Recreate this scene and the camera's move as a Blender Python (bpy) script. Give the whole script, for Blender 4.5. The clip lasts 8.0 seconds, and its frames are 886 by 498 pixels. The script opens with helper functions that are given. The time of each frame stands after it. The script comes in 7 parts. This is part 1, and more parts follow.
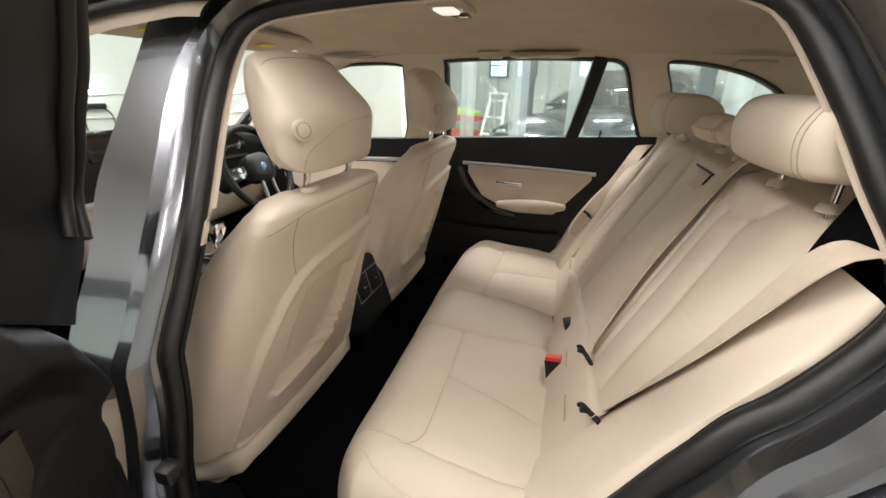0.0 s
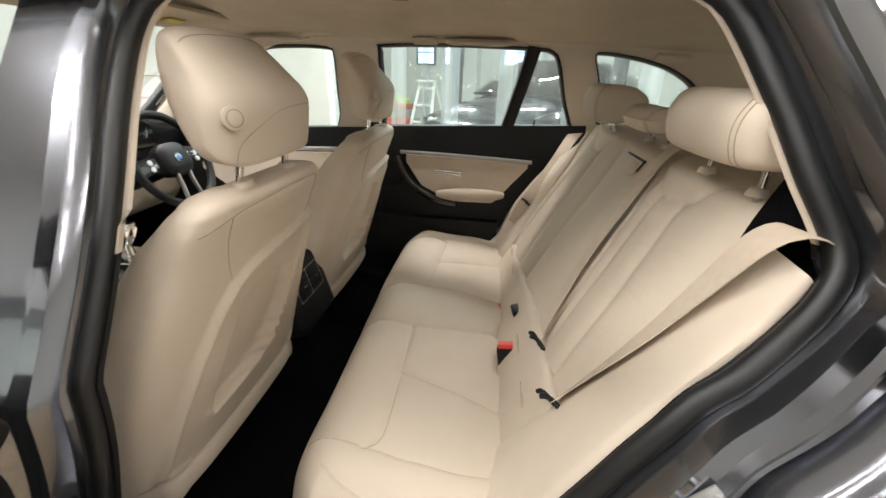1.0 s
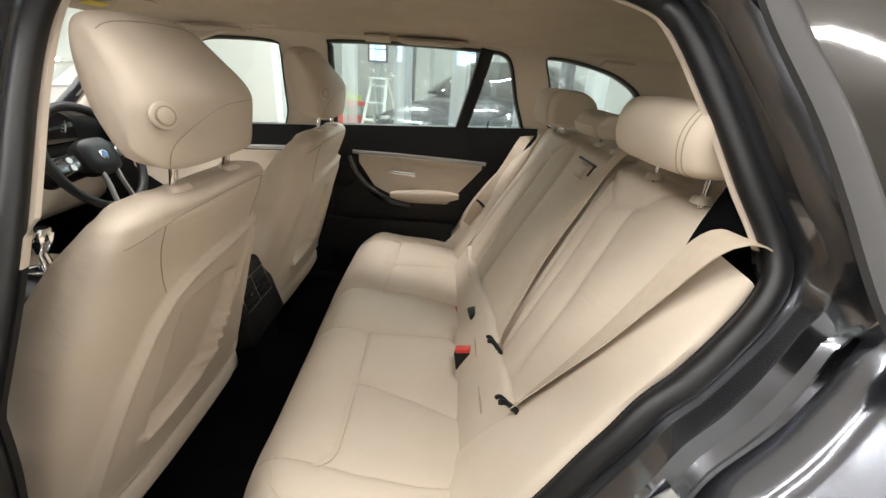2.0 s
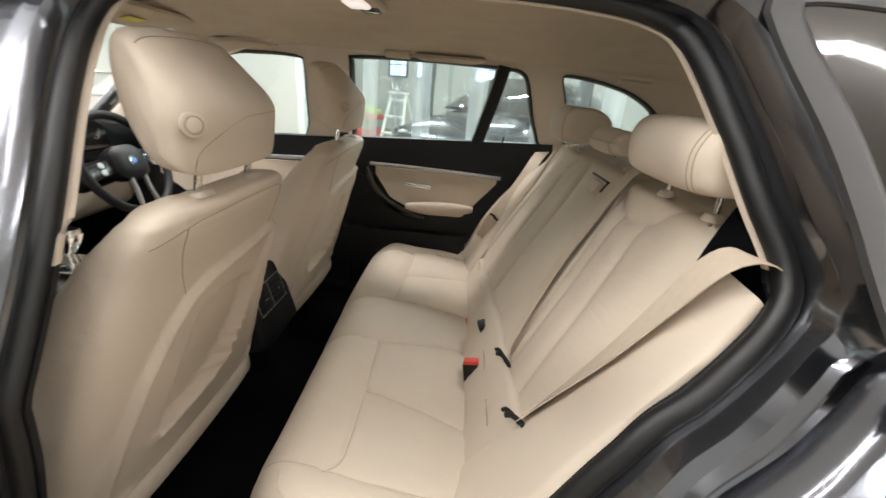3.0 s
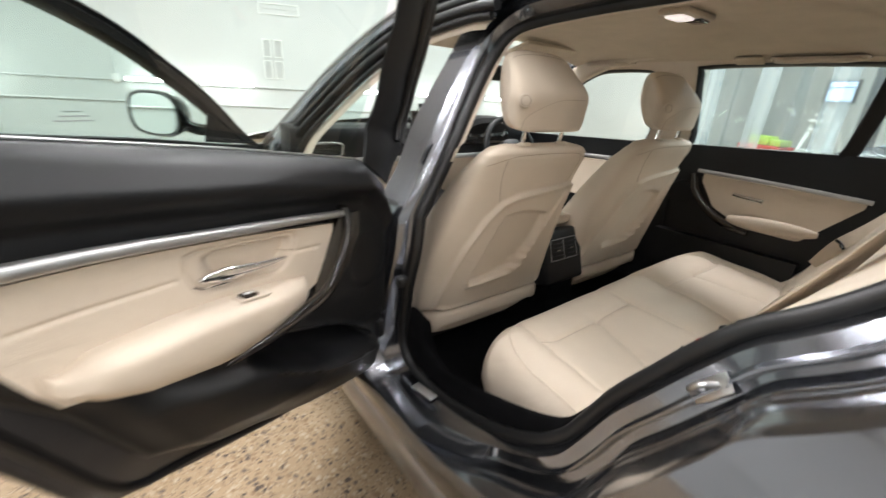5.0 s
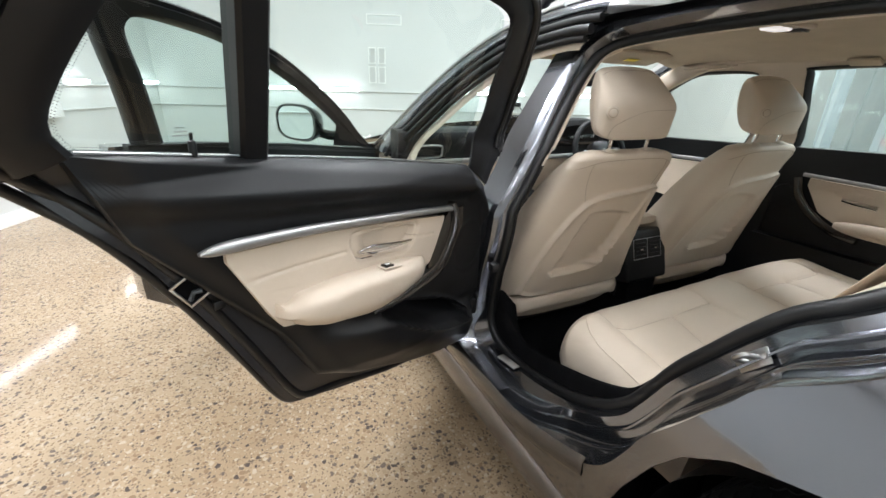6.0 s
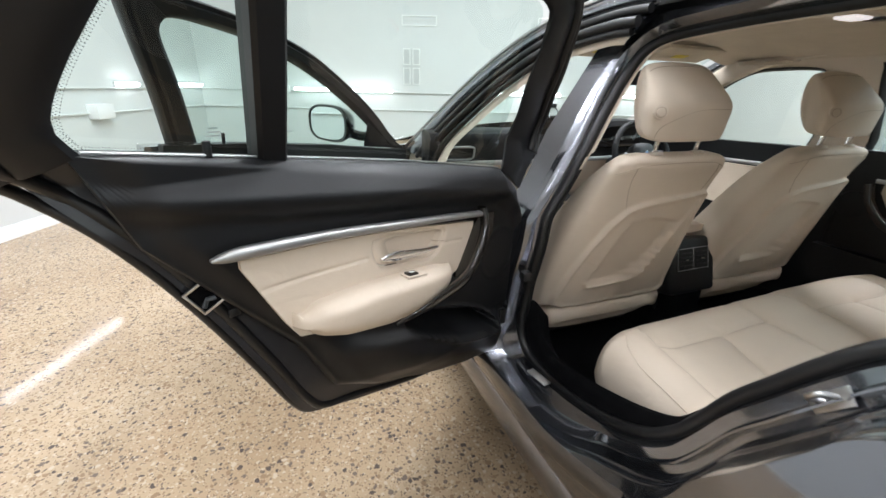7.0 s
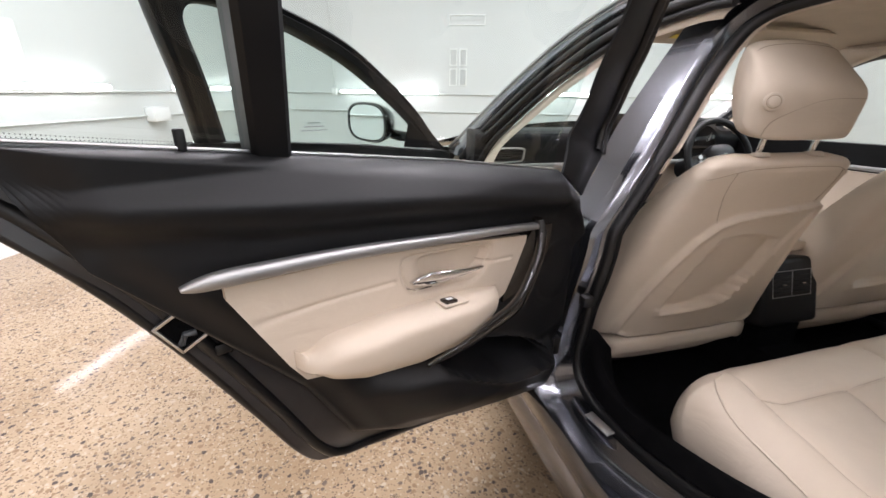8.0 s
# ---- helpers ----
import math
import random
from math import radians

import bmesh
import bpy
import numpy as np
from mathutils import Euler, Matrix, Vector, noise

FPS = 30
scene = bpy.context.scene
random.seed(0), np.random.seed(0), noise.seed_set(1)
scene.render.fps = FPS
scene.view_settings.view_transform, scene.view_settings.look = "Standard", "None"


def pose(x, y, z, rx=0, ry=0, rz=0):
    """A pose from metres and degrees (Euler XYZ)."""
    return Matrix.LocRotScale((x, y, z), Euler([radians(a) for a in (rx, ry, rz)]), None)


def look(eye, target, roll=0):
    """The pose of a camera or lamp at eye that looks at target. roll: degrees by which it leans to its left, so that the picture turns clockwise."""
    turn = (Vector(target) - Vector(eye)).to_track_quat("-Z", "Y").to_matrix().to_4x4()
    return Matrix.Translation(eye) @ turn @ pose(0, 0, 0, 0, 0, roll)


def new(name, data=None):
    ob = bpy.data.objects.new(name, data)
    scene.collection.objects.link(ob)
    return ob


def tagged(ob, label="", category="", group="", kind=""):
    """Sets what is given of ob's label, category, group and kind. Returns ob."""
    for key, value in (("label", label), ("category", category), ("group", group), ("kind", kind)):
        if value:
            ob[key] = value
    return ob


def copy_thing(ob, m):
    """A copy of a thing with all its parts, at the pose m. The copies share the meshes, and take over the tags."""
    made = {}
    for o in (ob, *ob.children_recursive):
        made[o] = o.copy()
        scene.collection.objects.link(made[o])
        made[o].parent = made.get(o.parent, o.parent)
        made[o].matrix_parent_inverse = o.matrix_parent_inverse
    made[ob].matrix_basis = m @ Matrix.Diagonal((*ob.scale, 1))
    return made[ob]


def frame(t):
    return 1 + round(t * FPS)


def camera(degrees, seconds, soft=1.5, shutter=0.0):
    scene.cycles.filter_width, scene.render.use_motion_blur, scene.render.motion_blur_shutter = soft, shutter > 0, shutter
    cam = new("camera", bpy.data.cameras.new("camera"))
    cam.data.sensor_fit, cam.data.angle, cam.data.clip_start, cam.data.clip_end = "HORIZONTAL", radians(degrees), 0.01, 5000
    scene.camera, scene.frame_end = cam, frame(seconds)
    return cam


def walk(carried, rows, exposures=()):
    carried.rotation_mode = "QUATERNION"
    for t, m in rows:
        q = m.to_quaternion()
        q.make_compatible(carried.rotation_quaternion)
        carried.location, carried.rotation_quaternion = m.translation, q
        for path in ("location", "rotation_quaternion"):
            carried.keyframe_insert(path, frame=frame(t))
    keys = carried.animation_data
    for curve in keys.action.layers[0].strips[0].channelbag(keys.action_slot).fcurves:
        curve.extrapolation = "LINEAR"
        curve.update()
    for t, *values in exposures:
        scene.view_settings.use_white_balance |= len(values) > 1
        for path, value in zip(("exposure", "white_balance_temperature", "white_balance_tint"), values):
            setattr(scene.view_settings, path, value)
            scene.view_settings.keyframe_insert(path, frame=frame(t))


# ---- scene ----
cam = camera(94.8, 8.0, soft=1.5, shutter=0.4)
PATH = [
    (0, (0.454, -0.996, 1.164), (-0.079, 0.782, 0.419), 0.6),
    (0.5, (0.421, -0.993, 1.166), (0.050, 0.810, 0.387), 1.3),
    (1, (0.413, -0.976, 1.162), (0.201, 0.850, 0.373), 1.9),
    (1.5, (0.409, -0.960, 1.165), (0.345, 0.877, 0.374), 2.8),
    (1.7, (0.408, -0.953, 1.166), (0.392, 0.884, 0.374), 3.1),
    (2.8, (0.405, -0.960, 1.166), (0.421, 0.899, 0.432), 4.8),
    (3, (0.413, -0.966, 1.167), (0.350, 0.896, 0.438), 4.8),
    (3.5, (0.430, -0.999, 1.162), (0.039, 0.830, 0.454), 5.0),
    (4, (0.506, -1.036, 1.143), (-0.344, 0.638, 0.450), 4.4),
    (4.5, (0.634, -1.087, 1.118), (-0.583, 0.335, 0.412), 4.1),
    (5, (0.778, -1.210, 1.096), (-0.702, -0.064, 0.388), 3.3),
    (5.2, (0.840, -1.280, 1.118), (-0.706, -0.236, 0.394), 2.7),
    (6.3, (0.923, -1.345, 1.149), (-0.774, -0.576, 0.412), 1.7),
    (6.5, (0.917, -1.340, 1.145), (-0.788, -0.592, 0.412), 1.6),
    (7, (0.872, -1.314, 1.141), (-0.863, -0.647, 0.402), 1.4),
    (7.5, (0.774, -1.266, 1.116), (-0.998, -0.705, 0.374), 1.0),
    (8, (0.712, -1.263, 1.106), (-1.090, -0.788, 0.380), 0.8),
]
TINTS = [(0, 0.38, 6750, 16), (3.5, 0.28, 6600, 16), (4.5, 0.40, 6550, 17), (6.5, 0.16, 6050, 14), (7.2, 0.16, 6100, 17), (8, 0.12, 6350, 25)]
walk(cam, [(t, look(eye, target, roll)) for t, eye, target, roll in PATH], TINTS)

# ---- light: a closed showroom bay lit by rows of ceiling tubes and wall tubes ----
world = bpy.data.worlds.new("world")
scene.world = world
world.use_nodes = True
world.node_tree.nodes["Background"].inputs["Color"].default_value = (0.9, 0.95, 1.0, 1)
world.node_tree.nodes["Background"].inputs["Strength"].default_value = 0.05
scene.view_settings.exposure = 0.0
LAMP_W = 34.0       # power of one ceiling tube
CEIL = 3.6          # ceiling height of the bay
TURN_ROOM = 22.0    # degrees by which the bay's walls stand off the car's axis


def area_lamp(m, sx, sy, power, colour=(0.97, 1.0, 0.97)):
    la = bpy.data.lights.new("tube_light", "AREA")
    la.shape, la.size, la.size_y, la.energy, la.color = "RECTANGLE", sx, sy, power, colour
    ob = new("tube_light", la)
    ob.matrix_world = m
    return ob


# ---- materials ----
def mat(name, base, rough=0.5, metal=0.0, var=0.06, scale=6.0, grain=0.0, grain_scale=900.0, coat=0.0, rvar=0.0, spec=0.5, bump=0.3, wrinkle=0.0):
    """A plain surface with two scales of variation: broad tone shifts and a fine grain in the relief."""
    m = bpy.data.materials.new(name)
    m.use_nodes = True
    t = m.node_tree
    b = t.nodes["Principled BSDF"]
    b.inputs["Metallic"].default_value, b.inputs["Roughness"].default_value = metal, rough
    b.inputs["Coat Weight"].default_value, b.inputs["Coat Roughness"].default_value = coat, 0.03
    b.inputs["Specular IOR Level"].default_value = spec
    co = t.nodes.new("ShaderNodeTexCoord")
    n = t.nodes.new("ShaderNodeTexNoise")
    n.inputs["Scale"].default_value, n.inputs["Detail"].default_value = scale, 5
    t.links.new(co.outputs["Object"], n.inputs["Vector"])
    r = t.nodes.new("ShaderNodeMapRange")
    r.inputs["From Min"].default_value, r.inputs["From Max"].default_value = 0.3, 0.7
    r.inputs["To Min"].default_value, r.inputs["To Max"].default_value = 1 - var, 1 + var
    t.links.new(n.outputs["Fac"], r.inputs["Value"])
    mx = t.nodes.new("ShaderNodeMix")
    mx.data_type, mx.blend_type = "RGBA", "MULTIPLY"
    mx.inputs["Factor"].default_value = 1
    mx.inputs["A"].default_value = (*base, 1)
    t.links.new(r.outputs["Result"], mx.inputs["B"])
    t.links.new(mx.outputs["Result"], b.inputs["Base Color"])
    if rvar:
        rr = t.nodes.new("ShaderNodeMapRange")
        rr.inputs["From Min"].default_value, rr.inputs["From Max"].default_value = 0.3, 0.7
        rr.inputs["To Min"].default_value, rr.inputs["To Max"].default_value = max(0.02, rough - rvar), rough + rvar
        t.links.new(n.outputs["Fac"], rr.inputs["Value"])
        t.links.new(rr.outputs["Result"], b.inputs["Roughness"])
    if grain:
        v = t.nodes.new("ShaderNodeTexVoronoi")
        v.inputs["Scale"].default_value = grain_scale
        t.links.new(co.outputs["Object"], v.inputs["Vector"])
        n2 = t.nodes.new("ShaderNodeTexNoise")
        n2.inputs["Scale"].default_value, n2.inputs["Detail"].default_value = grain_scale * 0.06, 4
        t.links.new(co.outputs["Object"], n2.inputs["Vector"])
        ad = t.nodes.new("ShaderNodeMath")
        ad.operation = "MULTIPLY_ADD"
        ad.inputs[1].default_value = 0.35
        t.links.new(v.outputs["Distance"], ad.inputs[0])
        t.links.new(n2.outputs["Fac"], ad.inputs[2])
        bu = t.nodes.new("ShaderNodeBump")
        bu.inputs["Strength"].default_value, bu.inputs["Distance"].default_value = bump, grain
        t.links.new(ad.outputs["Value"], bu.inputs["Height"])
        t.links.new(bu.outputs["Normal"], b.inputs["Normal"])
        if wrinkle:
            n3 = t.nodes.new("ShaderNodeTexNoise")
            n3.inputs["Scale"].default_value, n3.inputs["Detail"].default_value, n3.inputs["Distortion"].default_value = 11, 6, 1.5
            st = t.nodes.new("ShaderNodeMapping")
            st.inputs["Scale"].default_value = (1.0, 0.6, 1.4)
            t.links.new(co.outputs["Object"], st.inputs["Vector"])
            t.links.new(st.outputs["Vector"], n3.inputs["Vector"])
            b2 = t.nodes.new("ShaderNodeBump")
            b2.inputs["Strength"].default_value, b2.inputs["Distance"].default_value = 0.5, wrinkle
            t.links.new(n3.outputs["Fac"], b2.inputs["Height"])
            t.links.new(b2.outputs["Normal"], bu.inputs["Normal"])
    return m


def emitter(name, colour, strength):
    m = bpy.data.materials.new(name)
    m.use_nodes = True
    b = m.node_tree.nodes["Principled BSDF"]
    b.inputs["Base Color"].default_value = (0.9, 0.9, 0.9, 1)
    b.inputs["Emission Color"].default_value, b.inputs["Emission Strength"].default_value = (*colour, 1), strength
    return m


def glass(name, tint, rough=0.0, milk=0.0):
    """Thin pane: clear and tinted, with mirror gloss that grows at grazing angles; milk adds a pale haze of its own surface."""
    m = bpy.data.materials.new(name)
    m.use_nodes = True
    t = m.node_tree
    t.nodes.clear()
    out = t.nodes.new("ShaderNodeOutputMaterial")
    tr, gl, mix, lw = (t.nodes.new("ShaderNode" + k) for k in ("BsdfTransparent", "BsdfGlossy", "MixShader", "LayerWeight"))
    tr.inputs["Color"].default_value = (*tint, 1)
    gl.inputs["Roughness"].default_value = rough
    pw = t.nodes.new("ShaderNodeMath")
    pw.operation = "POWER"
    pw.inputs[1].default_value = 5.0
    ma = t.nodes.new("ShaderNodeMath")
    ma.operation = "MULTIPLY_ADD"
    ma.inputs[1].default_value, ma.inputs[2].default_value = 0.9, 0.06
    lw.inputs["Blend"].default_value = 0.5
    t.links.new(lw.outputs["Facing"], pw.inputs[0])
    t.links.new(pw.outputs["Value"], ma.inputs[0])
    t.links.new(ma.outputs["Value"], mix.inputs["Fac"])
    clear = tr.outputs["BSDF"]
    if milk:
        df, mk = t.nodes.new("ShaderNodeBsdfDiffuse"), t.nodes.new("ShaderNodeMixShader")
        tl, ad = t.nodes.new("ShaderNodeBsdfTranslucent"), t.nodes.new("ShaderNodeMixShader")
        df.inputs["Color"].default_value = tl.inputs["Color"].default_value = (0.75, 0.80, 0.84, 1)
        t.links.new(df.outputs["BSDF"], ad.inputs[1])
        t.links.new(tl.outputs["BSDF"], ad.inputs[2])
        mk.inputs["Fac"].default_value = milk
        t.links.new(clear, mk.inputs[1])
        t.links.new(ad.outputs["Shader"], mk.inputs[2])
        clear = mk.outputs["Shader"]
    t.links.new(clear, mix.inputs[1])
    t.links.new(gl.outputs["BSDF"], mix.inputs[2])
    t.links.new(mix.outputs["Shader"], out.inputs["Surface"])
    return m


M = {}
M["leather"] = mat("beige_leather", (0.62, 0.53, 0.43), 0.60, var=0.05, scale=5, grain=0.0005, grain_scale=700, rvar=0.06, spec=0.26, wrinkle=0.0035)
M["seam"] = mat("seam_thread", (0.40, 0.32, 0.235), 0.75)
M["beige_plastic"] = mat("beige_plastic", (0.60, 0.515, 0.42), 0.5, var=0.03, grain=0.0003, grain_scale=1200)
M["headliner"] = mat("headliner_cloth", (0.58, 0.505, 0.405), 0.95, var=0.04, scale=14, grain=0.0008, grain_scale=1500, spec=0.1)
M["black_plastic"] = mat("black_soft_plastic", (0.0068, 0.0070, 0.0078), 0.46, var=0.1, scale=9, grain=0.0004, grain_scale=1100, rvar=0.05, spec=0.30)
M["gloss_black"] = mat("gloss_black_trim", (0.012, 0.010, 0.009), 0.12, coat=0.6, var=0.1)
M["rubber"] = mat("black_rubber_seal", (0.006, 0.006, 0.0065), 0.45, var=0.15, scale=12, grain=0.0004, grain_scale=500)
M["carpet"] = mat("black_carpet", (0.0045, 0.0045, 0.005), 1.0, var=0.3, scale=30, grain=0.003, grain_scale=900, spec=0.05, bump=0.8)
M["paint"] = mat("grey_metallic_paint", (0.170, 0.178, 0.200), 0.18, metal=0.95, coat=1.0, var=0.04, scale=900)
M["chrome"] = mat("chrome", (0.8, 0.8, 0.8), 0.08, metal=1.0, var=0.03)
M["steel"] = mat("zinc_steel", (0.55, 0.55, 0.55), 0.3, metal=1.0, var=0.08, scale=20)
M["satin"] = mat("satin_aluminium", (0.46, 0.46, 0.455), 0.50, metal=1.0, var=0.05, scale=30, rvar=0.05)
M["red"] = mat("red_button", (0.65, 0.05, 0.03), 0.4)
M["yellow"] = mat("yellow_sticker", (0.75, 0.62, 0.08), 0.6)
M["white"] = mat("white_mark", (0.8, 0.8, 0.8), 0.6)
M["grey_mark"] = mat("grey_mark", (0.32, 0.32, 0.33), 0.6)
M["wall"] = mat("white_painted_wall", (0.60, 0.615, 0.605), 0.55, var=0.025, scale=1.5, grain=0.0006, grain_scale=120, bump=0.15)
M["ceiling"] = mat("white_ceiling", (0.62, 0.62, 0.60), 0.8, var=0.03, scale=2)
M["tyre"] = mat("tyre_rubber", (0.015, 0.015, 0.015), 0.75, var=0.15, grain=0.0006, grain_scale=300)
M["tube"] = emitter("lit_tube", (1, 0.98, 0.95), 13)
M["glass"] = glass("car_glass", (0.80, 0.90, 0.865))
M["dark_glass"] = glass("tinted_glass", (0.55, 0.60, 0.60))
M["strip"] = glass("clear_strip_curtain", (0.78, 0.82, 0.85), 0.07, 0.07)
M["strip_edge"] = glass("cloudy_strip_curtain", (0.78, 0.83, 0.86), 0.15, 0.36)


def terrazzo():
    """Polished concrete with tan and dark aggregate stones in a pale matrix."""
    m = bpy.data.materials.new("polished_aggregate_concrete")
    m.use_nodes = True
    t = m.node_tree
    b = t.nodes["Principled BSDF"]
    co = t.nodes.new("ShaderNodeTexCoord")

    def nd(kind, **kw):
        n = t.nodes.new("ShaderNode" + kind)
        for k, v in kw.items():
            n.inputs[k].default_value = v
        return n
    warp = nd("TexNoise", Scale=40.0, Detail=3.0)
    t.links.new(co.outputs["Object"], warp.inputs["Vector"])
    sc = nd("VectorMath")
    sc.operation = "MULTIPLY_ADD"
    sc.inputs[1].default_value = (0.022, 0.022, 0.022)
    t.links.new(warp.outputs["Color"], sc.inputs[0])
    t.links.new(co.outputs["Object"], sc.inputs[2])
    base = (0.46, 0.36, 0.25, 1)
    colour = None
    for scale, cover, stops in ((135, 0.42, ((0.0, (0.15, 0.115, 0.085)), (0.22, (0.24, 0.175, 0.11)), (0.5, (0.36, 0.275, 0.18)), (0.8, (0.47, 0.385, 0.285)))),
                                (58, 0.36, ((0.0, (0.10, 0.080, 0.068)), (0.13, (0.16, 0.125, 0.098)), (0.34, (0.25, 0.170, 0.105)), (0.56, (0.34, 0.255, 0.165)), (0.84, (0.45, 0.365, 0.27))))):
        v = nd("TexVoronoi", Scale=scale, Randomness=1.0)
        t.links.new(sc.outputs["Vector"], v.inputs["Vector"])
        sep = nd("SeparateColor")
        t.links.new(v.outputs["Color"], sep.inputs["Color"])
        ramp = t.nodes.new("ShaderNodeValToRGB")
        ramp.color_ramp.interpolation = "CONSTANT"
        while len(ramp.color_ramp.elements) < len(stops):
            ramp.color_ramp.elements.new(0.5)
        for e, (p, c) in zip(ramp.color_ramp.elements, stops):
            e.position, e.color = p, (*c, 1)
        t.links.new(sep.outputs["Red"], ramp.inputs["Fac"])
        size = nd("MapRange")
        size.inputs["To Min"].default_value, size.inputs["To Max"].default_value = cover * 0.35, cover * 1.4
        t.links.new(sep.outputs["Green"], size.inputs["Value"])
        lt = nd("Math")
        lt.operation = "LESS_THAN"
        t.links.new(v.outputs["Distance"], lt.inputs[0])
        t.links.new(size.outputs["Result"], lt.inputs[1])
        mx = nd("Mix")
        mx.data_type = "RGBA"
        t.links.new(lt.outputs["Value"], mx.inputs["Factor"])
        if colour is None:
            blot = nd("TexNoise", Scale=1.6, Detail=6.0)
            t.links.new(co.outputs["Object"], blot.inputs["Vector"])
            br = t.nodes.new("ShaderNodeValToRGB")
            br.color_ramp.elements[0].position, br.color_ramp.elements[0].color = 0.35, (0.34, 0.245, 0.155, 1)
            br.color_ramp.elements[1].position, br.color_ramp.elements[1].color = 0.65, (0.44, 0.335, 0.225, 1)
            t.links.new(blot.outputs["Fac"], br.inputs["Fac"])
            t.links.new(br.outputs["Color"], mx.inputs["A"])
        else:
            t.links.new(colour, mx.inputs["A"])
        t.links.new(ramp.outputs["Color"], mx.inputs["B"])
        colour = mx.outputs["Result"]
    t.links.new(colour, b.inputs["Base Color"])
    rn = nd("TexNoise", Scale=5.0, Detail=5.0)
    t.links.new(co.outputs["Object"], rn.inputs["Vector"])
    rm = nd("MapRange")
    rm.inputs["To Min"].default_value, rm.inputs["To Max"].default_value = 0.05, 0.13
    t.links.new(rn.outputs["Fac"], rm.inputs["Value"])
    t.links.new(rm.outputs["Result"], b.inputs["Roughness"])
    b.inputs["Specular IOR Level"].default_value = 0.32
    return m


M["floor"] = terrazzo()

M["sill_paint"] = mat("dark_sill_paint", (0.045, 0.048, 0.056), 0.22, metal=0.9, coat=1.0, var=0.08, scale=60)
M["grey_plate"] = mat("grey_sill_pad", (0.16, 0.155, 0.15), 0.6, var=0.06)
M["privacy_glass"] = mat("privacy_glass", (0.01, 0.011, 0.012), 0.03, coat=1.0, var=0.0, spec=0.6)
# much darker than the body paint, used only on the rear door's shell
M["dark_shell"] = mat("dark_door_shell", (0.030, 0.030, 0.033), 0.40, metal=0.3, coat=0.5, var=0.1, scale=40)
M["frame_black"] = mat("satin_black_frame", (0.035, 0.035, 0.036), 0.42, var=0.06, scale=30, spec=0.6)
M["mirror"] = mat("mirror_glass", (0.85, 0.88, 0.88), 0.01, metal=1.0, var=0.0)
M["grey_wall"] = mat("grey_workshop_wall", (0.50, 0.50, 0.48), 0.8, var=0.06, scale=1.2)
M["skirt"] = mat("white_gloss_paint", (0.82, 0.82, 0.80), 0.35, var=0.02)
M["navy"] = mat("navy_black_paint", (0.012, 0.014, 0.022), 0.25, coat=1.0)
M["lime"] = mat("lime_plastic", (0.45, 0.65, 0.08), 0.5)
M["dark_steel"] = mat("dark_painted_steel", (0.05, 0.055, 0.06), 0.5)
M["maroon"] = mat("maroon_paint", (0.12, 0.02, 0.025), 0.3, metal=0.3, coat=1.0)
M["sky_pane"] = emitter("daylight_pane", (0.36, 0.62, 1.0), 2.2)
# ---- modelling helpers ----
def crv(pts, n, closed=False):
    """A smooth curve through the points, sampled n times at even length."""
    p = [np.array(q, float) for q in pts]
    m = len(p)
    out = []
    for i in range(m if closed else m - 1):
        a, b = p[i], p[(i + 1) % m]
        z = p[i - 1] if closed or i > 0 else 2 * a - b
        c = p[(i + 2) % m] if closed or i + 2 < m else 2 * b - a
        for k in range(12):
            s = k / 12
            out.append(0.5 * (2 * a + (b - z) * s + (2 * z - 5 * a + 4 * b - c) * s * s + (3 * a - z - 3 * b + c) * s ** 3))
    out.append(p[0] if closed else p[-1])
    out = np.array(out)
    d = np.r_[0, np.cumsum(np.linalg.norm(np.diff(out, axis=0), axis=1))]
    at = np.linspace(0, d[-1], n + 1)[:-1] if closed else np.linspace(0, d[-1], n)
    return [Vector([float(np.interp(s, d, out[:, k])) for k in range(out.shape[1])]) for s in at]


def loft(bm, rings, closed=True, cap0=False, cap1=False, loop=False):
    rows = [[bm.verts.new(v) for v in r] for r in rings]
    pairs = list(zip(rows, rows[1:])) + ([(rows[-1], rows[0])] if loop else [])
    for a, b in pairs:
        n = len(a)
        for i in range(n if closed else n - 1):
            j = (i + 1) % n
            try:
                bm.faces.new((a[i], a[j], b[j], b[i]))
            except ValueError:
                pass
    if cap0:
        bm.faces.new(rows[0][::-1])
    if cap1:
        bm.faces.new(rows[-1])
    return bm


def sweep(bm, pts, profile, closed=False, side=None):
    """A profile of (a, b) pairs carried along the points; a runs along side(i) or level, b across it."""
    pts = [Vector(p) for p in pts]
    rings, n = [], len(pts)
    for i, p in enumerate(pts):
        nxt = pts[(i + 1) % n] if closed or i + 1 < n else p
        prv = pts[i - 1] if closed or i > 0 else p
        tan = (nxt - prv).normalized()
        ref = Vector(side(i)) if side else (Vector((0, 0, 1)) if abs(tan.z) < 0.9 else Vector((1, 0, 0)))
        b = tan.cross(ref).normalized()
        a = b.cross(tan).normalized()
        pr = profile(i / max(1, n - 1)) if callable(profile) else profile
        rings.append([p + a * u + b * v for u, v in pr])
    return loft(bm, rings, True, not closed, not closed, closed)


def circle(r, n=10, sx=1.0):
    return [(r * sx * math.cos(2 * math.pi * k / n), r * math.sin(2 * math.pi * k / n)) for k in range(n)]


def superell(w, d, e=3.0, n=40):
    out = []
    for k in range(n):
        a = 2 * math.pi * k / n
        c, s = math.cos(a), math.sin(a)
        out.append((w / 2 * math.copysign(abs(c) ** (2 / e), c), d / 2 * math.copysign(abs(s) ** (2 / e), s)))
    return out


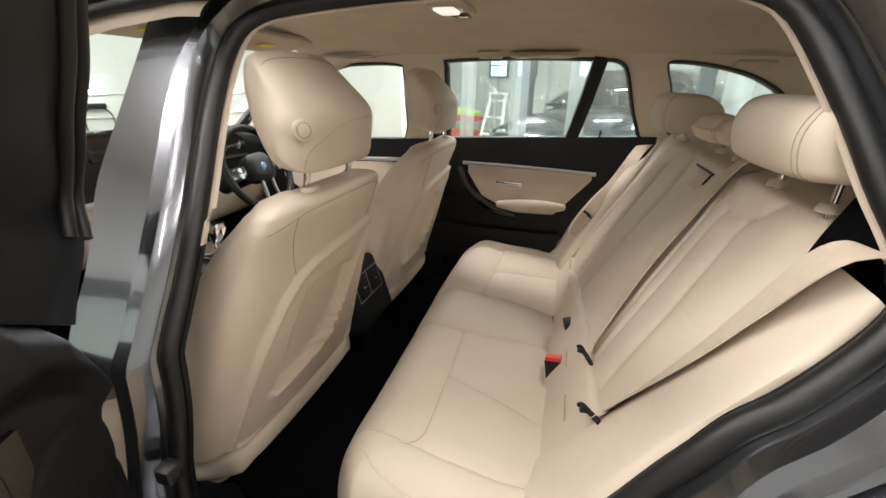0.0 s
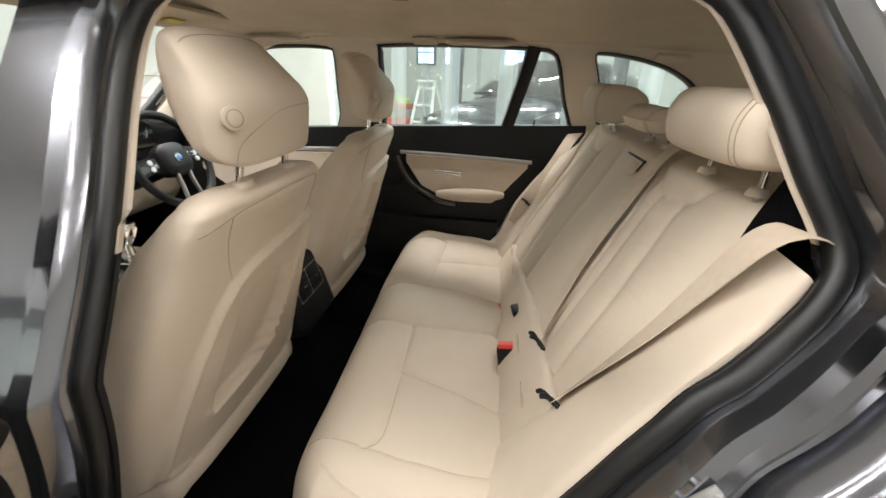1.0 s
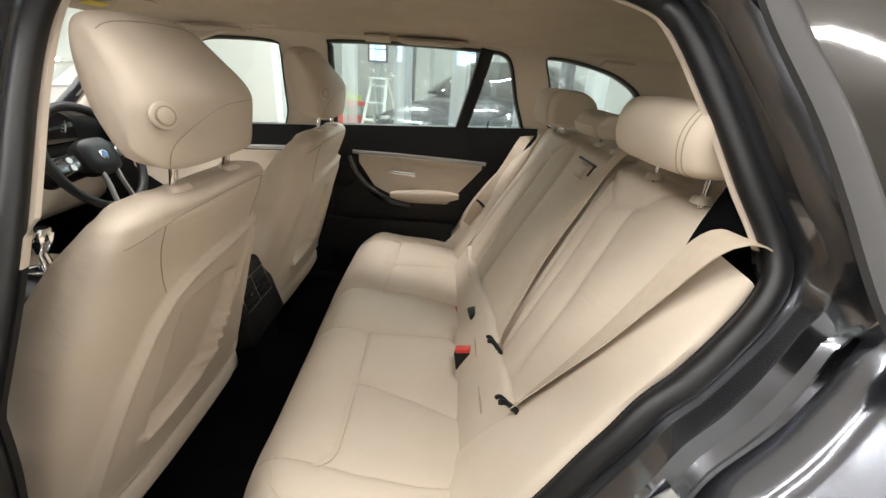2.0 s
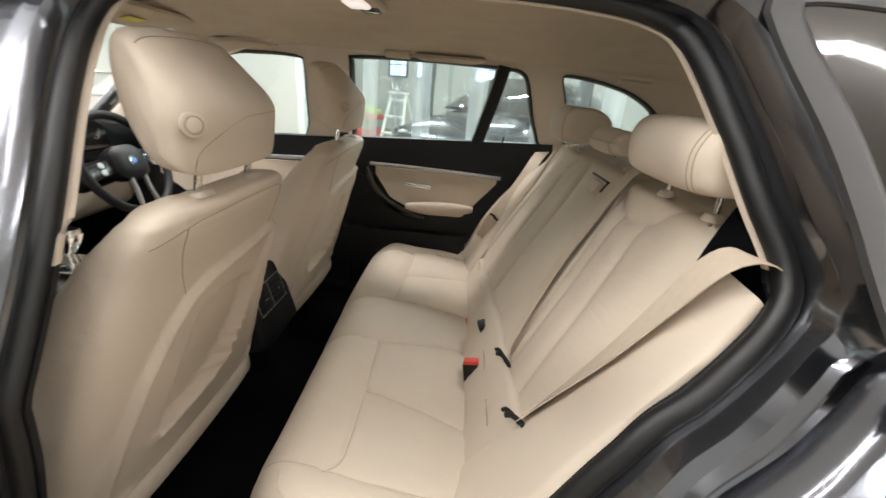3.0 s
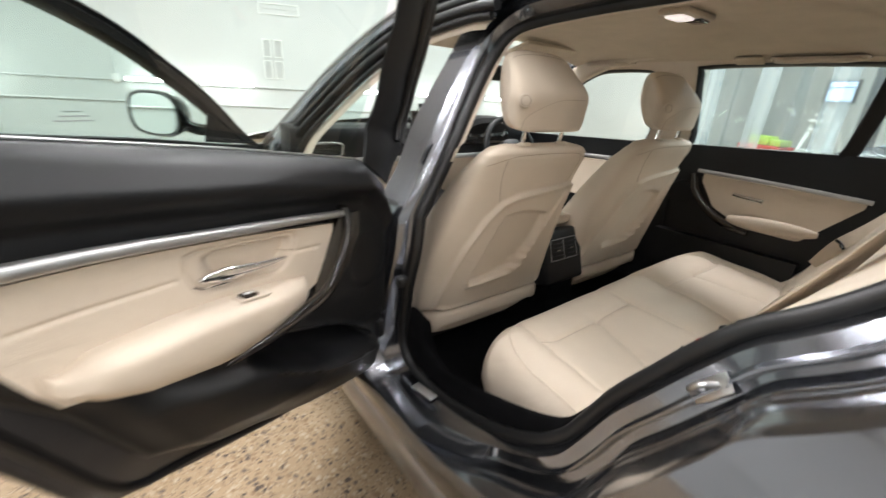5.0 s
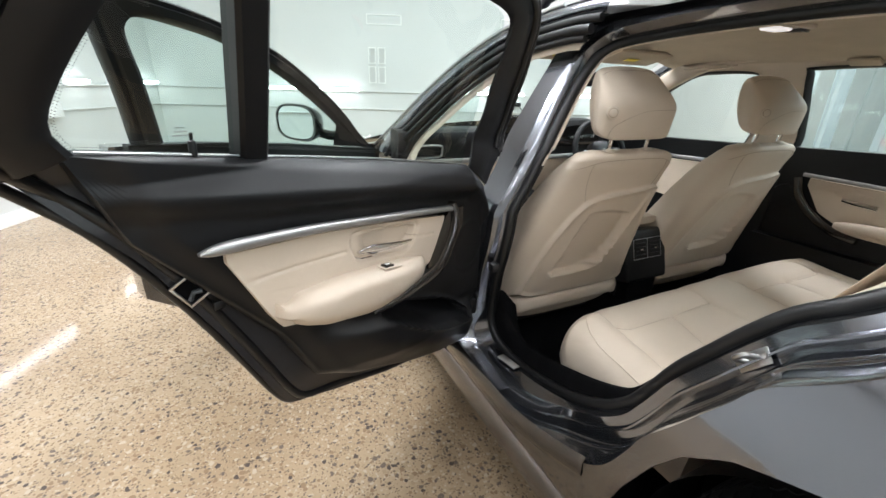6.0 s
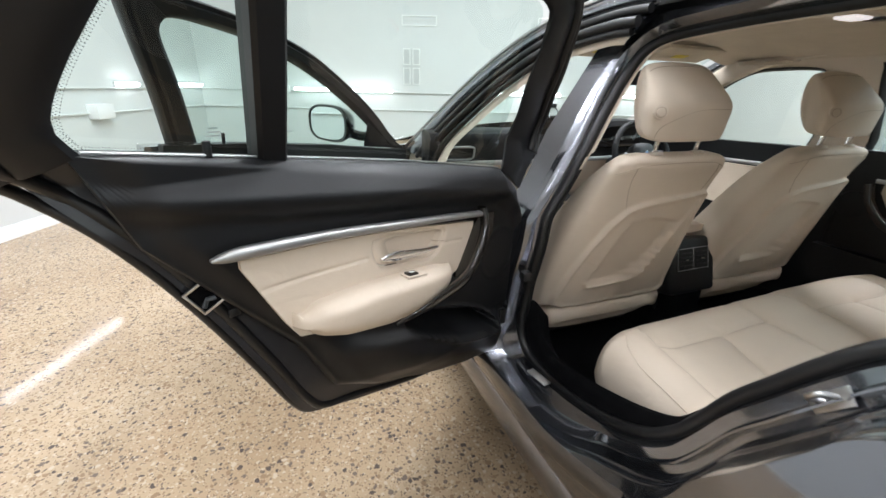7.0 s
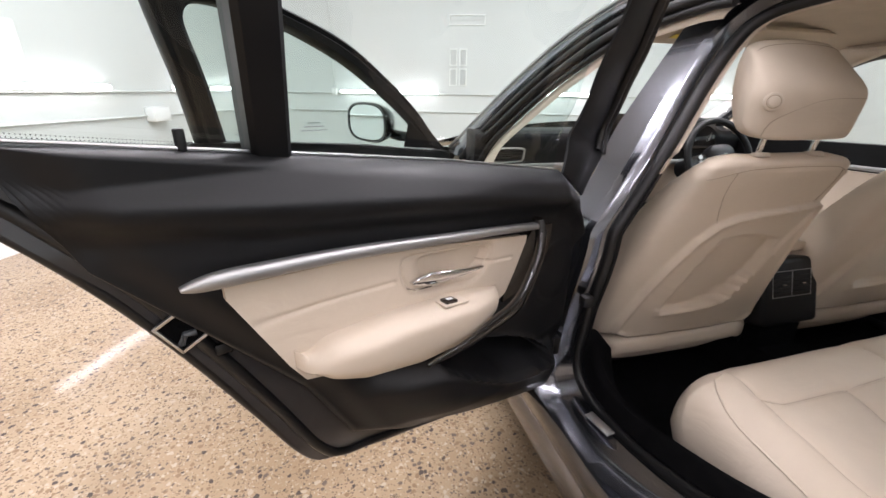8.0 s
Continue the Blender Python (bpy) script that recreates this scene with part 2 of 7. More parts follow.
def rbox(bm, size, at=(0, 0, 0), r=0.004, seg=2, m=None):
    """A box with rounded edges."""
    made = bmesh.ops.create_cube(bm, size=1)["verts"]
    bmesh.ops.scale(bm, vec=size, verts=made)
    if r:
        edges = list({e for v in made for e in v.link_edges})
        made = list({v for f in bmesh.ops.bevel(bm, geom=edges, offset=r, segments=seg, affect="EDGES", profile=0.5)["faces"] for v in f.verts} | {v for v in made if v.is_valid})
    bmesh.ops.transform(bm, matrix=(m or Matrix.Identity(4)) @ Matrix.Translation(at) if m is None else m @ Matrix.Translation(at), verts=made)
    return bm


def disc(bm, r, h, m, n=24, r2=None, bevel=0.0):
    made = bmesh.ops.create_cone(bm, cap_ends=True, segments=n, radius1=r, radius2=r if r2 is None else r2, depth=h)["verts"]
    if bevel:
        e = [e for e in {e for v in made for e in v.link_edges} if abs(e.verts[0].co.z - e.verts[1].co.z) < 1e-6]
        made = list({v for f in bmesh.ops.bevel(bm, geom=e, offset=bevel, segments=2, affect="EDGES", profile=0.5)["faces"] for v in f.verts} | {v for v in made if v.is_valid})
    bmesh.ops.transform(bm, matrix=m, verts=made)
    return bm


def sheet(bm, us, lo, hi, nv, place, thick=0.0, back=None):
    """A panel between two curves lo(u) and hi(u), laid out by place(u, v) and given depth against its normal side by back(u, v)."""
    front = [[Vector(place(u, lo(u) + (hi(u) - lo(u)) * k / nv)) for k in range(nv + 1)] for u in us]
    if not back:
        return loft(bm, front, closed=False)
    rear = [[Vector(back(u, lo(u) + (hi(u) - lo(u)) * k / nv)) for k in range(nv + 1)] for u in us]
    rings = [f + r[::-1] for f, r in zip(front, rear)]
    return loft(bm, rings, True, True, True)


def finish(bm, smooth=True, angle=40.0):
    bmesh.ops.remove_doubles(bm, verts=bm.verts, dist=1e-5)
    bmesh.ops.recalc_face_normals(bm, faces=bm.faces)
    lim = radians(angle)
    for f in bm.faces:
        f.smooth = smooth
    for e in bm.edges:
        if len(e.link_faces) == 2 and e.calc_face_angle(0) > lim:
            e.smooth = False


def part(name, bm, material, parent=None, label="", smooth=True, angle=40.0, clean=True):
    """Links a bmesh as one mesh object under a thing or a part; its own place is the world's, so the parent stands unturned."""
    if clean:
        finish(bm, smooth, angle)
    me = bpy.data.meshes.new(name)
    bm.to_mesh(me)
    bm.free()
    me.materials.append(M[material] if isinstance(material, str) else material)
    ob = new(name, me)
    if parent is not None:
        ob.parent = parent
        ob.matrix_parent_inverse = base_of(parent).inverted()
    if label:
        ob["label"] = label
    return ob


def base_of(ob):
    m = ob.matrix_basis.copy()
    while ob.parent is not None:
        m = ob.parent.matrix_basis @ ob.matrix_parent_inverse @ m
        ob = ob.parent
    return m


def thing(name, at, label, category, group="", kind=""):
    ob = new(name)
    ob.location = at
    ob.empty_display_size = 0.1
    return tagged(ob, label, category, group, kind)


def single(name, bm, material, label, category, kind="", **kw):
    return tagged(part(name, bm, material, **kw), label, category, "", kind)


def lerp(x, xs, ys):
    return float(np.interp(x, xs, ys))


def holed(name, outer_pts, holes, mater, parent, place, label="", thick=None):
    """A panel in the side's plane with openings through it; given depth by lofting each edge outward."""
    bm = bmesh.new()
    edges = []
    for loop in [outer_pts] + holes:
        vs = [bm.verts.new((p[0], 0, p[1])) for p in loop]
        for a, b in zip(vs, vs[1:] + vs[:1]):
            edges.append(bm.edges.new((a, b)))
    bmesh.ops.triangle_fill(bm, use_beauty=True, use_dissolve=False, edges=edges)
    bmesh.ops.subdivide_edges(bm, edges=[e for e in bm.edges if abs(e.verts[0].co.z - e.verts[1].co.z) > 0.08 or abs(e.verts[0].co.x - e.verts[1].co.x) > 0.2], cuts=2, use_grid_fill=False)
    bmesh.ops.triangulate(bm, faces=bm.faces)
    for v in bm.verts:
        v.co = place(v.co.x, v.co.z)
    if thick:
        geo = bmesh.ops.extrude_face_region(bm, geom=list(bm.faces))
        bmesh.ops.translate(bm, vec=thick, verts=[g for g in geo["geom"] if isinstance(g, bmesh.types.BMVert)])
    return part(name, bm, mater, parent, label, angle=30)


def loop2(pts, n=80):
    return [(p.x, p.y) for p in crv(pts, n, True)]


def grow(loop, d):
    out, n = [], len(loop)
    area = sum(a[0] * b[1] - b[0] * a[1] for a, b in zip(loop, loop[1:] + loop[:1]))
    s = 1 if area > 0 else -1
    for i, p in enumerate(loop):
        a, b = loop[i - 1], loop[(i + 1) % n]
        tx, tz = b[0] - a[0], b[1] - a[1]
        l = math.hypot(tx, tz) or 1
        out.append((p[0] + s * tz / l * d, p[1] - s * tx / l * d))
    return out


# ---- the bay ----
C = 0.10            # the car's middle, across
ROOM = pose(0, 0, 0, 0, 0, -TURN_ROOM)
XF, YL, YR, XB, YD = -4.35, -4.2, 2.5, 7.0, 9.5    # the bay's front, left, right and back lines, and the workshop's end, in the bay's axes
XC = -2.4                                          # where the right wall ends and the strip curtain begins


def rp(x, y, z=0.0):
    """A place given in the bay's own axes."""
    return ROOM @ Vector((x, y, z))


def room_box(bm, x0, x1, y0, y1, z0, z1, r=0.0):
    rbox(bm, (x1 - x0, y1 - y0, z1 - z0), ((x0 + x1) / 2, (y0 + y1) / 2, (z0 + z1) / 2), r=r, m=ROOM)
    return bm


def slab(name, x0, x1, y0, y1, z0, z1, mater, label, category, kind="structure"):
    bm = bmesh.new()
    room_box(bm, x0, x1, y0, y1, z0, z1)
    return single(name, bm, mater, label, category, kind, smooth=False)


slab("floor", XF - 3, XB + 1, YL - 1, YD + 1, -0.1, 0.0, "floor", "polished tan concrete floor with exposed dark aggregate", "floor")
slab("wall_front", XF - 0.2, XF, YL - 0.2, YR + 0.2, 0, CEIL, "wall", "plain white painted showroom wall with conduit", "wall")
slab("wall_left", XF, XB, YL - 0.2, YL, 0, CEIL, "wall", "plain white painted side wall with conduit", "wall")
slab("wall_back", XB, XB + 0.2, YL - 0.2, YD, 0, CEIL, "wall", "plain white painted wall closing the bay", "wall")
slab("wall_right", XF, XC, YR, YR + 0.15, 0, CEIL, "wall", "plain white painted partition wall beside the strip curtain", "wall")
slab("wall_workshop", XF - 3, XB, YD, YD + 0.2, 0, CEIL, "grey_wall", "grey workshop end wall behind the strip curtain", "wall")
slab("wall_workshop_side", XF - 3, XF - 2.8, YR + 0.2, YD, 0, CEIL, "grey_wall", "grey workshop side wall", "wall")
slab("ceiling", XF - 3, XB + 1, YL - 1, YD + 1, CEIL, CEIL + 0.1, "ceiling", "plain white ceiling of the showroom bay", "ceiling")
for nm, a in (("skirting_left", (XF, XB, YL, YL + 0.012, 0, 0.10)), ("skirting_front", (XF, XF + 0.012, YL, YR, 0, 0.10))):
    slab(nm, *a, "skirt", "white skirting board along the wall", "skirting")


def tube_lamp(name, a, b, r=0.02, label="lit white fluorescent tube batten on the wall", group="wall tubes", face=None):
    """A fluorescent tube on a slim batten between two points."""
    a, b = Vector(a), Vector(b)
    th = thing(name, (a + b) / 2, label, "lamp", group)
    bm = bmesh.new()
    sweep(bm, [a + (b - a) * k / 6 for k in range(7)], circle(r, 10))
    part("tube", bm, "tube", th)
    away = Vector(face)
    bm = bmesh.new()
    sweep(bm, [a - (b - a) * 0.02 - away * (r + 0.014), b + (b - a) * 0.02 - away * (r + 0.014)], superell(0.05, 0.022, 6, 12))
    part("batten", bm, "white", th)
    return th


for gx in (-1.2, 0.8, 2.8, 4.9):
    for gy in (-2.7, -1.2, 0.3, 1.7):
        tube_lamp("ceiling_tube", rp(gx - 0.75, gy, CEIL - 0.09), rp(gx + 0.75, gy, CEIL - 0.09), 0.022, "lit white fluorescent tube batten under the ceiling", "ceiling tubes", (0, 0, -1))
        area_lamp(Matrix.Translation(rp(gx, gy, CEIL - 0.13)) @ pose(0, 0, 0, 0, 0, -TURN_ROOM), 1.5, 0.05, LAMP_W * lerp(gx, (-1.2, 0.8, 2.8, 4.9), (1.90, 0.50, 0.25, 0.50)) * lerp(gy, (-2.7, -1.2, 0.3, 1.7), (1.0, 0.85, 1.0, 1.25)))
for gx in (-4.5, -1.5, 1.5, 4.5):
    for gy in (4.2, 7.0):
        tube_lamp("ceiling_tube", rp(gx - 0.75, gy, CEIL - 0.09), rp(gx + 0.75, gy, CEIL - 0.09), 0.022, "lit white fluorescent tube batten under the ceiling", "ceiling tubes", (0, 0, -1))
        area_lamp(Matrix.Translation(rp(gx, gy, CEIL - 0.13)) @ pose(0, 0, 0, 0, 0, -TURN_ROOM), 1.5, 0.05, LAMP_W * (3.9 if gy < 5 else 1.8), (0.88, 1.0, 0.95))
# tubes along the walls at eye height, with their conduits
fx, ly = ROOM.to_3x3() @ Vector((1, 0, 0)), ROOM.to_3x3() @ Vector((0, 1, 0))
ZT = 1.075
for y0, y1 in ((-2.95, -2.38), (-2.22, -1.69), (-0.50, 0.16), (0.27, 0.46), (1.2, 1.75)):
    tube_lamp("wall_tube", rp(XF + 0.05, y0, ZT), rp(XF + 0.05, y1, ZT), 0.017, face=fx)
for x0, x1 in ((-2.14, -1.0), (-4.28, -3.46), (-3.15, -2.87), (-0.4, 0.8)):
    tube_lamp("wall_tube", rp(x0, YL + 0.05, ZT + 0.02), rp(x1, YL + 0.05, ZT + 0.02), 0.017, face=ly)


def conduit(a, b):
    bm = bmesh.new()
    sweep(bm, [a, b], circle(0.010, 8))
    tagged(part("conduit", bm, "wall"), "thin white conduit pipe along the wall", "conduit", "conduits")


for z in (ZT - 0.015, 0.845):
    conduit(rp(XF + 0.014, YL, z), rp(XF + 0.014, YR, z))
    conduit(rp(XF, YL + 0.014, z), rp(3.0, YL + 0.014, z))
conduit(rp(XF + 0.014, -3.05, ZT), rp(XF + 0.014, -3.05, CEIL))


def socket_box(name, at, size, label, category):
    bm = bmesh.new()
    rbox(bm, size, r=0.006, m=Matrix.Translation(at) @ ROOM)
    return single(name, bm, "white", label, category)


socket_box("junction_box", rp(XF + 0.02, -3.05, ZT), (0.04, 0.06, 0.09), "small white junction box on the wall", "junction box")
socket_box("socket_box", rp(-2.59, YL + 0.05, 0.86), (0.20, 0.10, 0.13), "pale grey socket box on the side wall", "socket box")
socket_box("wall_panel", rp(-1.46, YL + 0.03, 1.36), (0.16, 0.05, 0.30), "grey wall panel on the side wall", "panel")


def wall_vent(y0, y1, z0, z1, slats, label):
    th = thing("wall_vent", rp(XF, (y0 + y1) / 2, (z0 + z1) / 2), label, "vent", "wall vents")
    bm = bmesh.new()
    for a, b, c, d in ((y0, y1, z1 - 0.012, z1), (y0, y1, z0, z0 + 0.012), (y0, y0 + 0.012, z0 + 0.012, z1 - 0.012), (y1 - 0.012, y1, z0 + 0.012, z1 - 0.012)):
        room_box(bm, XF, XF + 0.014, a, b, c, d)
    part("frame", bm, "skirt", th, smooth=False)
    for k in range(slats):
        bm = bmesh.new()
        z = z0 + 0.012 + (z1 - z0 - 0.024) * (k + 0.5) / slats
        room_box(bm, XF + 0.001, XF + 0.010, y0 + 0.012, y1 - 0.012, z - 0.004, z + 0.004)
        part("slat", bm, "wall", th, smooth=False)
    return th


wall_vent(-1.56, -1.13, 1.83, 1.945, 1, "wide white slot grille high on the wall")
wall_vent(0.10, 0.53, 1.83, 1.945, 1, "wide white slot grille high on the wall")
wall_vent(-1.55, -1.455, 1.39, 1.58, 9, "small white louvred grille on the wall")
wall_vent(-1.43, -1.335, 1.39, 1.58, 9, "small white louvred grille on the wall")
wall_vent(-1.55, -1.455, 1.16, 1.36, 9, "small white louvred grille on the wall")
wall_vent(-1.43, -1.335, 1.16, 1.36, 9, "small white louvred grille on the wall")
# a small black charger with its hanging cable
ch = thing("wall_charger", rp(XF + 0.03, 0.36, 0.93), "small black charger on the wall with a hanging cable", "charger")
bm = bmesh.new()
rbox(bm, (0.05, 0.16, 0.05), r=0.01, m=Matrix.Translation(rp(XF + 0.03, 0.36, 0.95)) @ ROOM)
part("body", bm, "black_plastic", ch)
for s in (-1, 1):
    bm = bmesh.new()
    sweep(bm, crv([tuple(rp(XF + 0.03, 0.36 + s * 0.05, 0.94)), tuple(rp(XF + 0.03, 0.36 + s * 0.11, 0.85)), tuple(rp(XF + 0.03, 0.36 + s * 0.10, 0.6)), tuple(rp(XF + 0.03, 0.36 + s * 0.07, 0.4))], 30), circle(0.006, 6))
    part("cable", bm, "black_plastic", ch)

# ---- strip curtain and the workshop behind it ----
cur = thing("strip_curtain", rp(0, YR + 0.05, 0), "clear vinyl strip curtain between bay and workshop", "curtain")
x = XC + 0.02
k = 0
while x < 3.2:
    w = (0.09 if k % 3 == 1 else 0.17) + 0.05 * random.random()
    bow = 0.02 + 0.03 * random.random()
    yb = YR + 0.05 + (0.03 if k % 2 else 0.0)
    bm = bmesh.new()
    cols = []
    for i in range(9):
        t = i / 8
        cols.append([rp(x + (w + 0.05) * t + 0.01 * math.sin(z * 1.7 + k), yb + bow * math.sin(math.pi * t) + 0.008 * math.sin(z * 2.3 + k * 1.3), z) for z in np.linspace(0.02, 3.3, 10)])
    loft(bm, cols, False)
    part("strip", bm, "strip_edge" if k % 3 == 1 else "strip", cur)
    x += w
    k += 1
bm = bmesh.new()
room_box(bm, XC, 3.4, YR + 0.0, YR + 0.12, 3.3, 3.38)
part("rail", bm, "satin", cur, "aluminium curtain rail")


def step_ladder(x, y):
    th = thing("step_ladder", rp(x, y, 0), "white aluminium step ladder standing open in the workshop", "ladder")
    for s in (-1, 1):
        bm = bmesh.new()
        sweep(bm, [rp(x + s * 0.25, y - 0.30, 0.0), rp(x + s * 0.17, y, 1.02)], superell(0.06, 0.03, 4, 8))
        part("front_rail", bm, "skirt", th)
        bm = bmesh.new()
        sweep(bm, [rp(x + s * 0.27, y + 0.40, 0.0), rp(x + s * 0.16, y + 0.05, 1.0)], superell(0.04, 0.02, 4, 8))
        part("rear_rail", bm, "skirt", th)
    for i in range(3):
        z = 0.22 + 0.33 * i
        w = 0.25 - 0.08 * z / 1.02
        bm = bmesh.new()
        room_box(bm, x - w, x + w, y - 0.35 + 0.3 * z / 1.02, y - 0.25 + 0.3 * z / 1.02, z - 0.02, z + 0.02, 0.005)
        part("tread", bm, "skirt", th)
    bm = bmesh.new()
    room_box(bm, x - 0.19, x + 0.19, y - 0.12, y + 0.10, 1.0, 1.04, 0.008)
    part("top_step", bm, "skirt", th)


step_ladder(-3.98, 7.0)
tb = thing("tool_trolley", rp(-4.85, 7.0, 0), "red tool trolley with green boxes on its shelf", "tool trolley")
for z in (0.10, 0.20, 0.49):
    bm = bmesh.new()
    room_box(bm, -5.25, -4.48, 6.8, 7.25, z - 0.05, z + 0.05, 0.01)
    part("tray", bm, "red", tb)
for sx in (-5.2, -4.53):
    for sy in (6.84, 7.2):
        bm = bmesh.new()
        room_box(bm, sx - 0.02, sx + 0.02, sy - 0.02, sy + 0.02, 0.06, 0.48)
        part("post", bm, "steel", tb)
M["green"] = mat("green_plastic", (0.12, 0.55, 0.10), 0.5)
for x0, z0, w, h, mt in ((-4.95, 0.255, 0.30, 0.10, "green"), (-5.15, 0.545, 0.40, 0.16, "lime"), (-4.72, 0.545, 0.22, 0.11, "lime")):
    bm = bmesh.new()
    room_box(bm, x0, x0 + w, 6.9, 7.15, z0, z0 + h, 0.02)
    single("storage_box", bm, mt, "bright plastic storage box on the trolley", "box")
for x0 in (-5.78, -4.95, -3.30):
    wn = thing("workshop_window", rp(x0 + 0.25, YD, 1.4), "bluish daylit window in the workshop wall", "window", "workshop windows", "structure")
    bm = bmesh.new()
    room_box(bm, x0, x0 + 0.5, YD - 0.03, YD - 0.005, 1.41, 1.79)
    part("pane", bm, "sky_pane", wn, "pale blue daylight pane", smooth=False)
    bm = bmesh.new()
    for a, b, c, d in ((x0 - 0.04, x0 + 0.54, 1.79, 1.83), (x0 - 0.04, x0 + 0.54, 1.37, 1.41), (x0 - 0.04, x0, 1.41, 1.79), (x0 + 0.5, x0 + 0.54, 1.41, 1.79), (x0, x0 + 0.5, 1.67, 1.69)):
        room_box(bm, a, b, YD - 0.06, YD, c, d)
    part("window_frame", bm, "dark_steel", wn, smooth=False)
# workshop columns
for x0 in (-2.71, -0.2):
    slab("column", x0, x0 + 0.18, 5.6, 5.74, 0, CEIL, "dark_steel", "dark steel column in the workshop", "column")


def parked_car(x, y, turn, mt, label):
    """A dark saloon beyond the curtain, seen only dimly through it."""
    th = thing("parked_car", rp(x, y, 0), label, "car", "workshop cars")
    m = Matrix.Translation(rp(x, y, 0)) @ Matrix.Rotation(radians(turn - TURN_ROOM), 4, "Z")

    def sec(xx, zlo, zhi, w, wt, n=24):
        ring = []
        for a, b in superell(1, 1, 4, n):
            z = (zlo + zhi) / 2 + b * (zhi - zlo)
            f = (b + 0.5)
            ring.append(m @ Vector((xx, a * (w + (wt - w) * max(0, f - 0.4) / 0.6), z)))
        return ring
    bm = bmesh.new()
    loft(bm, [sec(-2.2, 0.3, 0.62, 1.5, 1.4), sec(-2.1, 0.22, 0.72, 1.72, 1.5), sec(-1.2, 0.2, 0.92, 1.8, 1.55), sec(0, 0.2, 0.95, 1.82, 1.6), sec(1.3, 0.2, 0.98, 1.82, 1.55), sec(2.1, 0.22, 0.95, 1.74, 1.4), sec(2.25, 0.32, 0.85, 1.6, 1.3)], True, True, True)
    part("body", bm, mt, th)
    bm = bmesh.new()
    loft(bm, [sec(-1.15, 0.90, 0.95, 1.5, 1.4), sec(-0.5, 0.92, 1.38, 1.55, 1.1), sec(0.4, 0.92, 1.43, 1.58, 1.15), sec(1.1, 0.92, 1.36, 1.52, 1.05), sec(1.75, 0.92, 0.99, 1.45, 1.3)], True, True, True)
    part("cabin", bm, "privacy_glass", th, "dark glazed cabin")
    for wx in (-1.4, 1.35):
        for wy in (-0.82, 0.82):
            bm = bmesh.new()
            disc(bm, 0.33, 0.2, m @ pose(wx, wy, 0.33, 90, 0, 0), 28, None, 0.03)
            w = part("wheel", bm, "tyre", th, "black tyre")
            bm = bmesh.new()
            disc(bm, 0.21, 0.21, m @ pose(wx, wy, 0.33, 90, 0, 0), 20)
            part("rim", bm, "satin", w)
    for ly_ in (-0.6, 0.6):
        bm = bmesh.new()
        rbox(bm, (0.06, 0.30, 0.10), (-2.16, ly_, 0.60), r=0.02, m=m)
        part("headlight", bm, "chrome", th, "bright headlight")


parked_car(-0.95, 5.9, 75, "navy", "dark grey car parked beyond the strip curtain")
parked_car(1.7, 5.4, 80, "maroon", "dark maroon car parked beyond the strip curtain")

# ---- the car's body ----
def y_seal(z, x=0.0):
    """How far out the door seal lies at a height; behind the seat it stands further in."""
    y = lerp(z, (0.2, 0.36, 0.6, 0.8, 0.97, 1.25, 1.4), (-0.665, -0.655, -0.655, -0.635, -0.525, -0.345, -0.165))
    if x > 0.34:
        back = lerp(z, (0.36, 0.46, 0.58, 0.70, 0.80, 0.86, 0.90, 0.97), (-0.655, -0.652, -0.622, -0.607, -0.594, -0.576, -0.556, -0.525))
        f = min(1.0, (x - 0.34) / 0.10)
        y += (back - y) * f if z < 0.97 else 0.0
    return y


def y_skin(z):
    return lerp(z, (0.15, 0.3, 0.5, 0.66, 0.72, 0.78, 0.84, 0.90, 0.95, 1.05, 1.25, 1.33, 1.40), (-0.76, -0.80, -0.815, -0.815, -0.805, -0.782, -0.75, -0.71, -0.67, -0.59, -0.445, -0.38, -0.25))


def step(x, a, b):
    t = max(0.0, min(1.0, (x - a) / (b - a)))
    return t * t * (3 - 2 * t)


def pillar_front(z):
    """The front edge of the middle pillar."""
    return -0.243 + 0.040 * step(z, 1.04, 0.88) + 0.045 * step(z, 0.86, 0.70)


def y_out(x, z):
    """The outer side; at the middle pillar it lies further in, under the doors' edges."""
    t = step(x, 0.02, -0.06) * step(z, 1.34, 1.24) * step(z, 0.36, 0.46)
    return y_skin(z) * (1 - t) + (y_seal(z) - 0.060) * t


def far(p):
    """The same place on the car's other side."""
    return Vector((p[0], 2 * C - p[1], p[2]))


car = thing("car", (0, C, 0), "dark grey metallic estate car with beige interior, near doors open", "car")

OPENING = crv([(-0.03, 1.275), (0.13, 1.29), (0.31, 1.296), (0.46, 1.297), (0.58, 1.288), (0.65, 1.272), (0.69, 1.238), (0.735, 1.14), (0.763, 1.062),
               (0.787, 0.998), (0.774, 0.956), (0.738, 0.913), (0.697, 0.875), (0.647, 0.834), (0.60, 0.774), (0.560, 0.714), (0.515, 0.645), (0.478, 0.568), (0.45, 0.515), (0.395, 0.465), (0.296, 0.412), (0.118, 0.362),
               (-0.035, 0.362), (-0.09, 0.42), (-0.078, 0.56), (-0.055, 0.72), (-0.06, 0.86), (-0.075, 0.98), (-0.10, 1.12), (-0.105, 1.21), (-0.085, 1.255)], 200, True)


def loop_at(out, dy):
    """The opening's outline moved outward in its own plane by out(nx, nz) and across the car by dy(x, z)."""
    n = len(OPENING)
    ring = []
    for i, p in enumerate(OPENING):
        t = OPENING[(i + 2) % n] - OPENING[i - 2]
        nx, nz = (-t.y / t.length, t.x / t.length)
        o = out(nx, nz)
        x, z = p.x + nx * o, p.y + nz * o
        ring.append(Vector((x, dy(x, z, nx, nz), z)))
    return ring


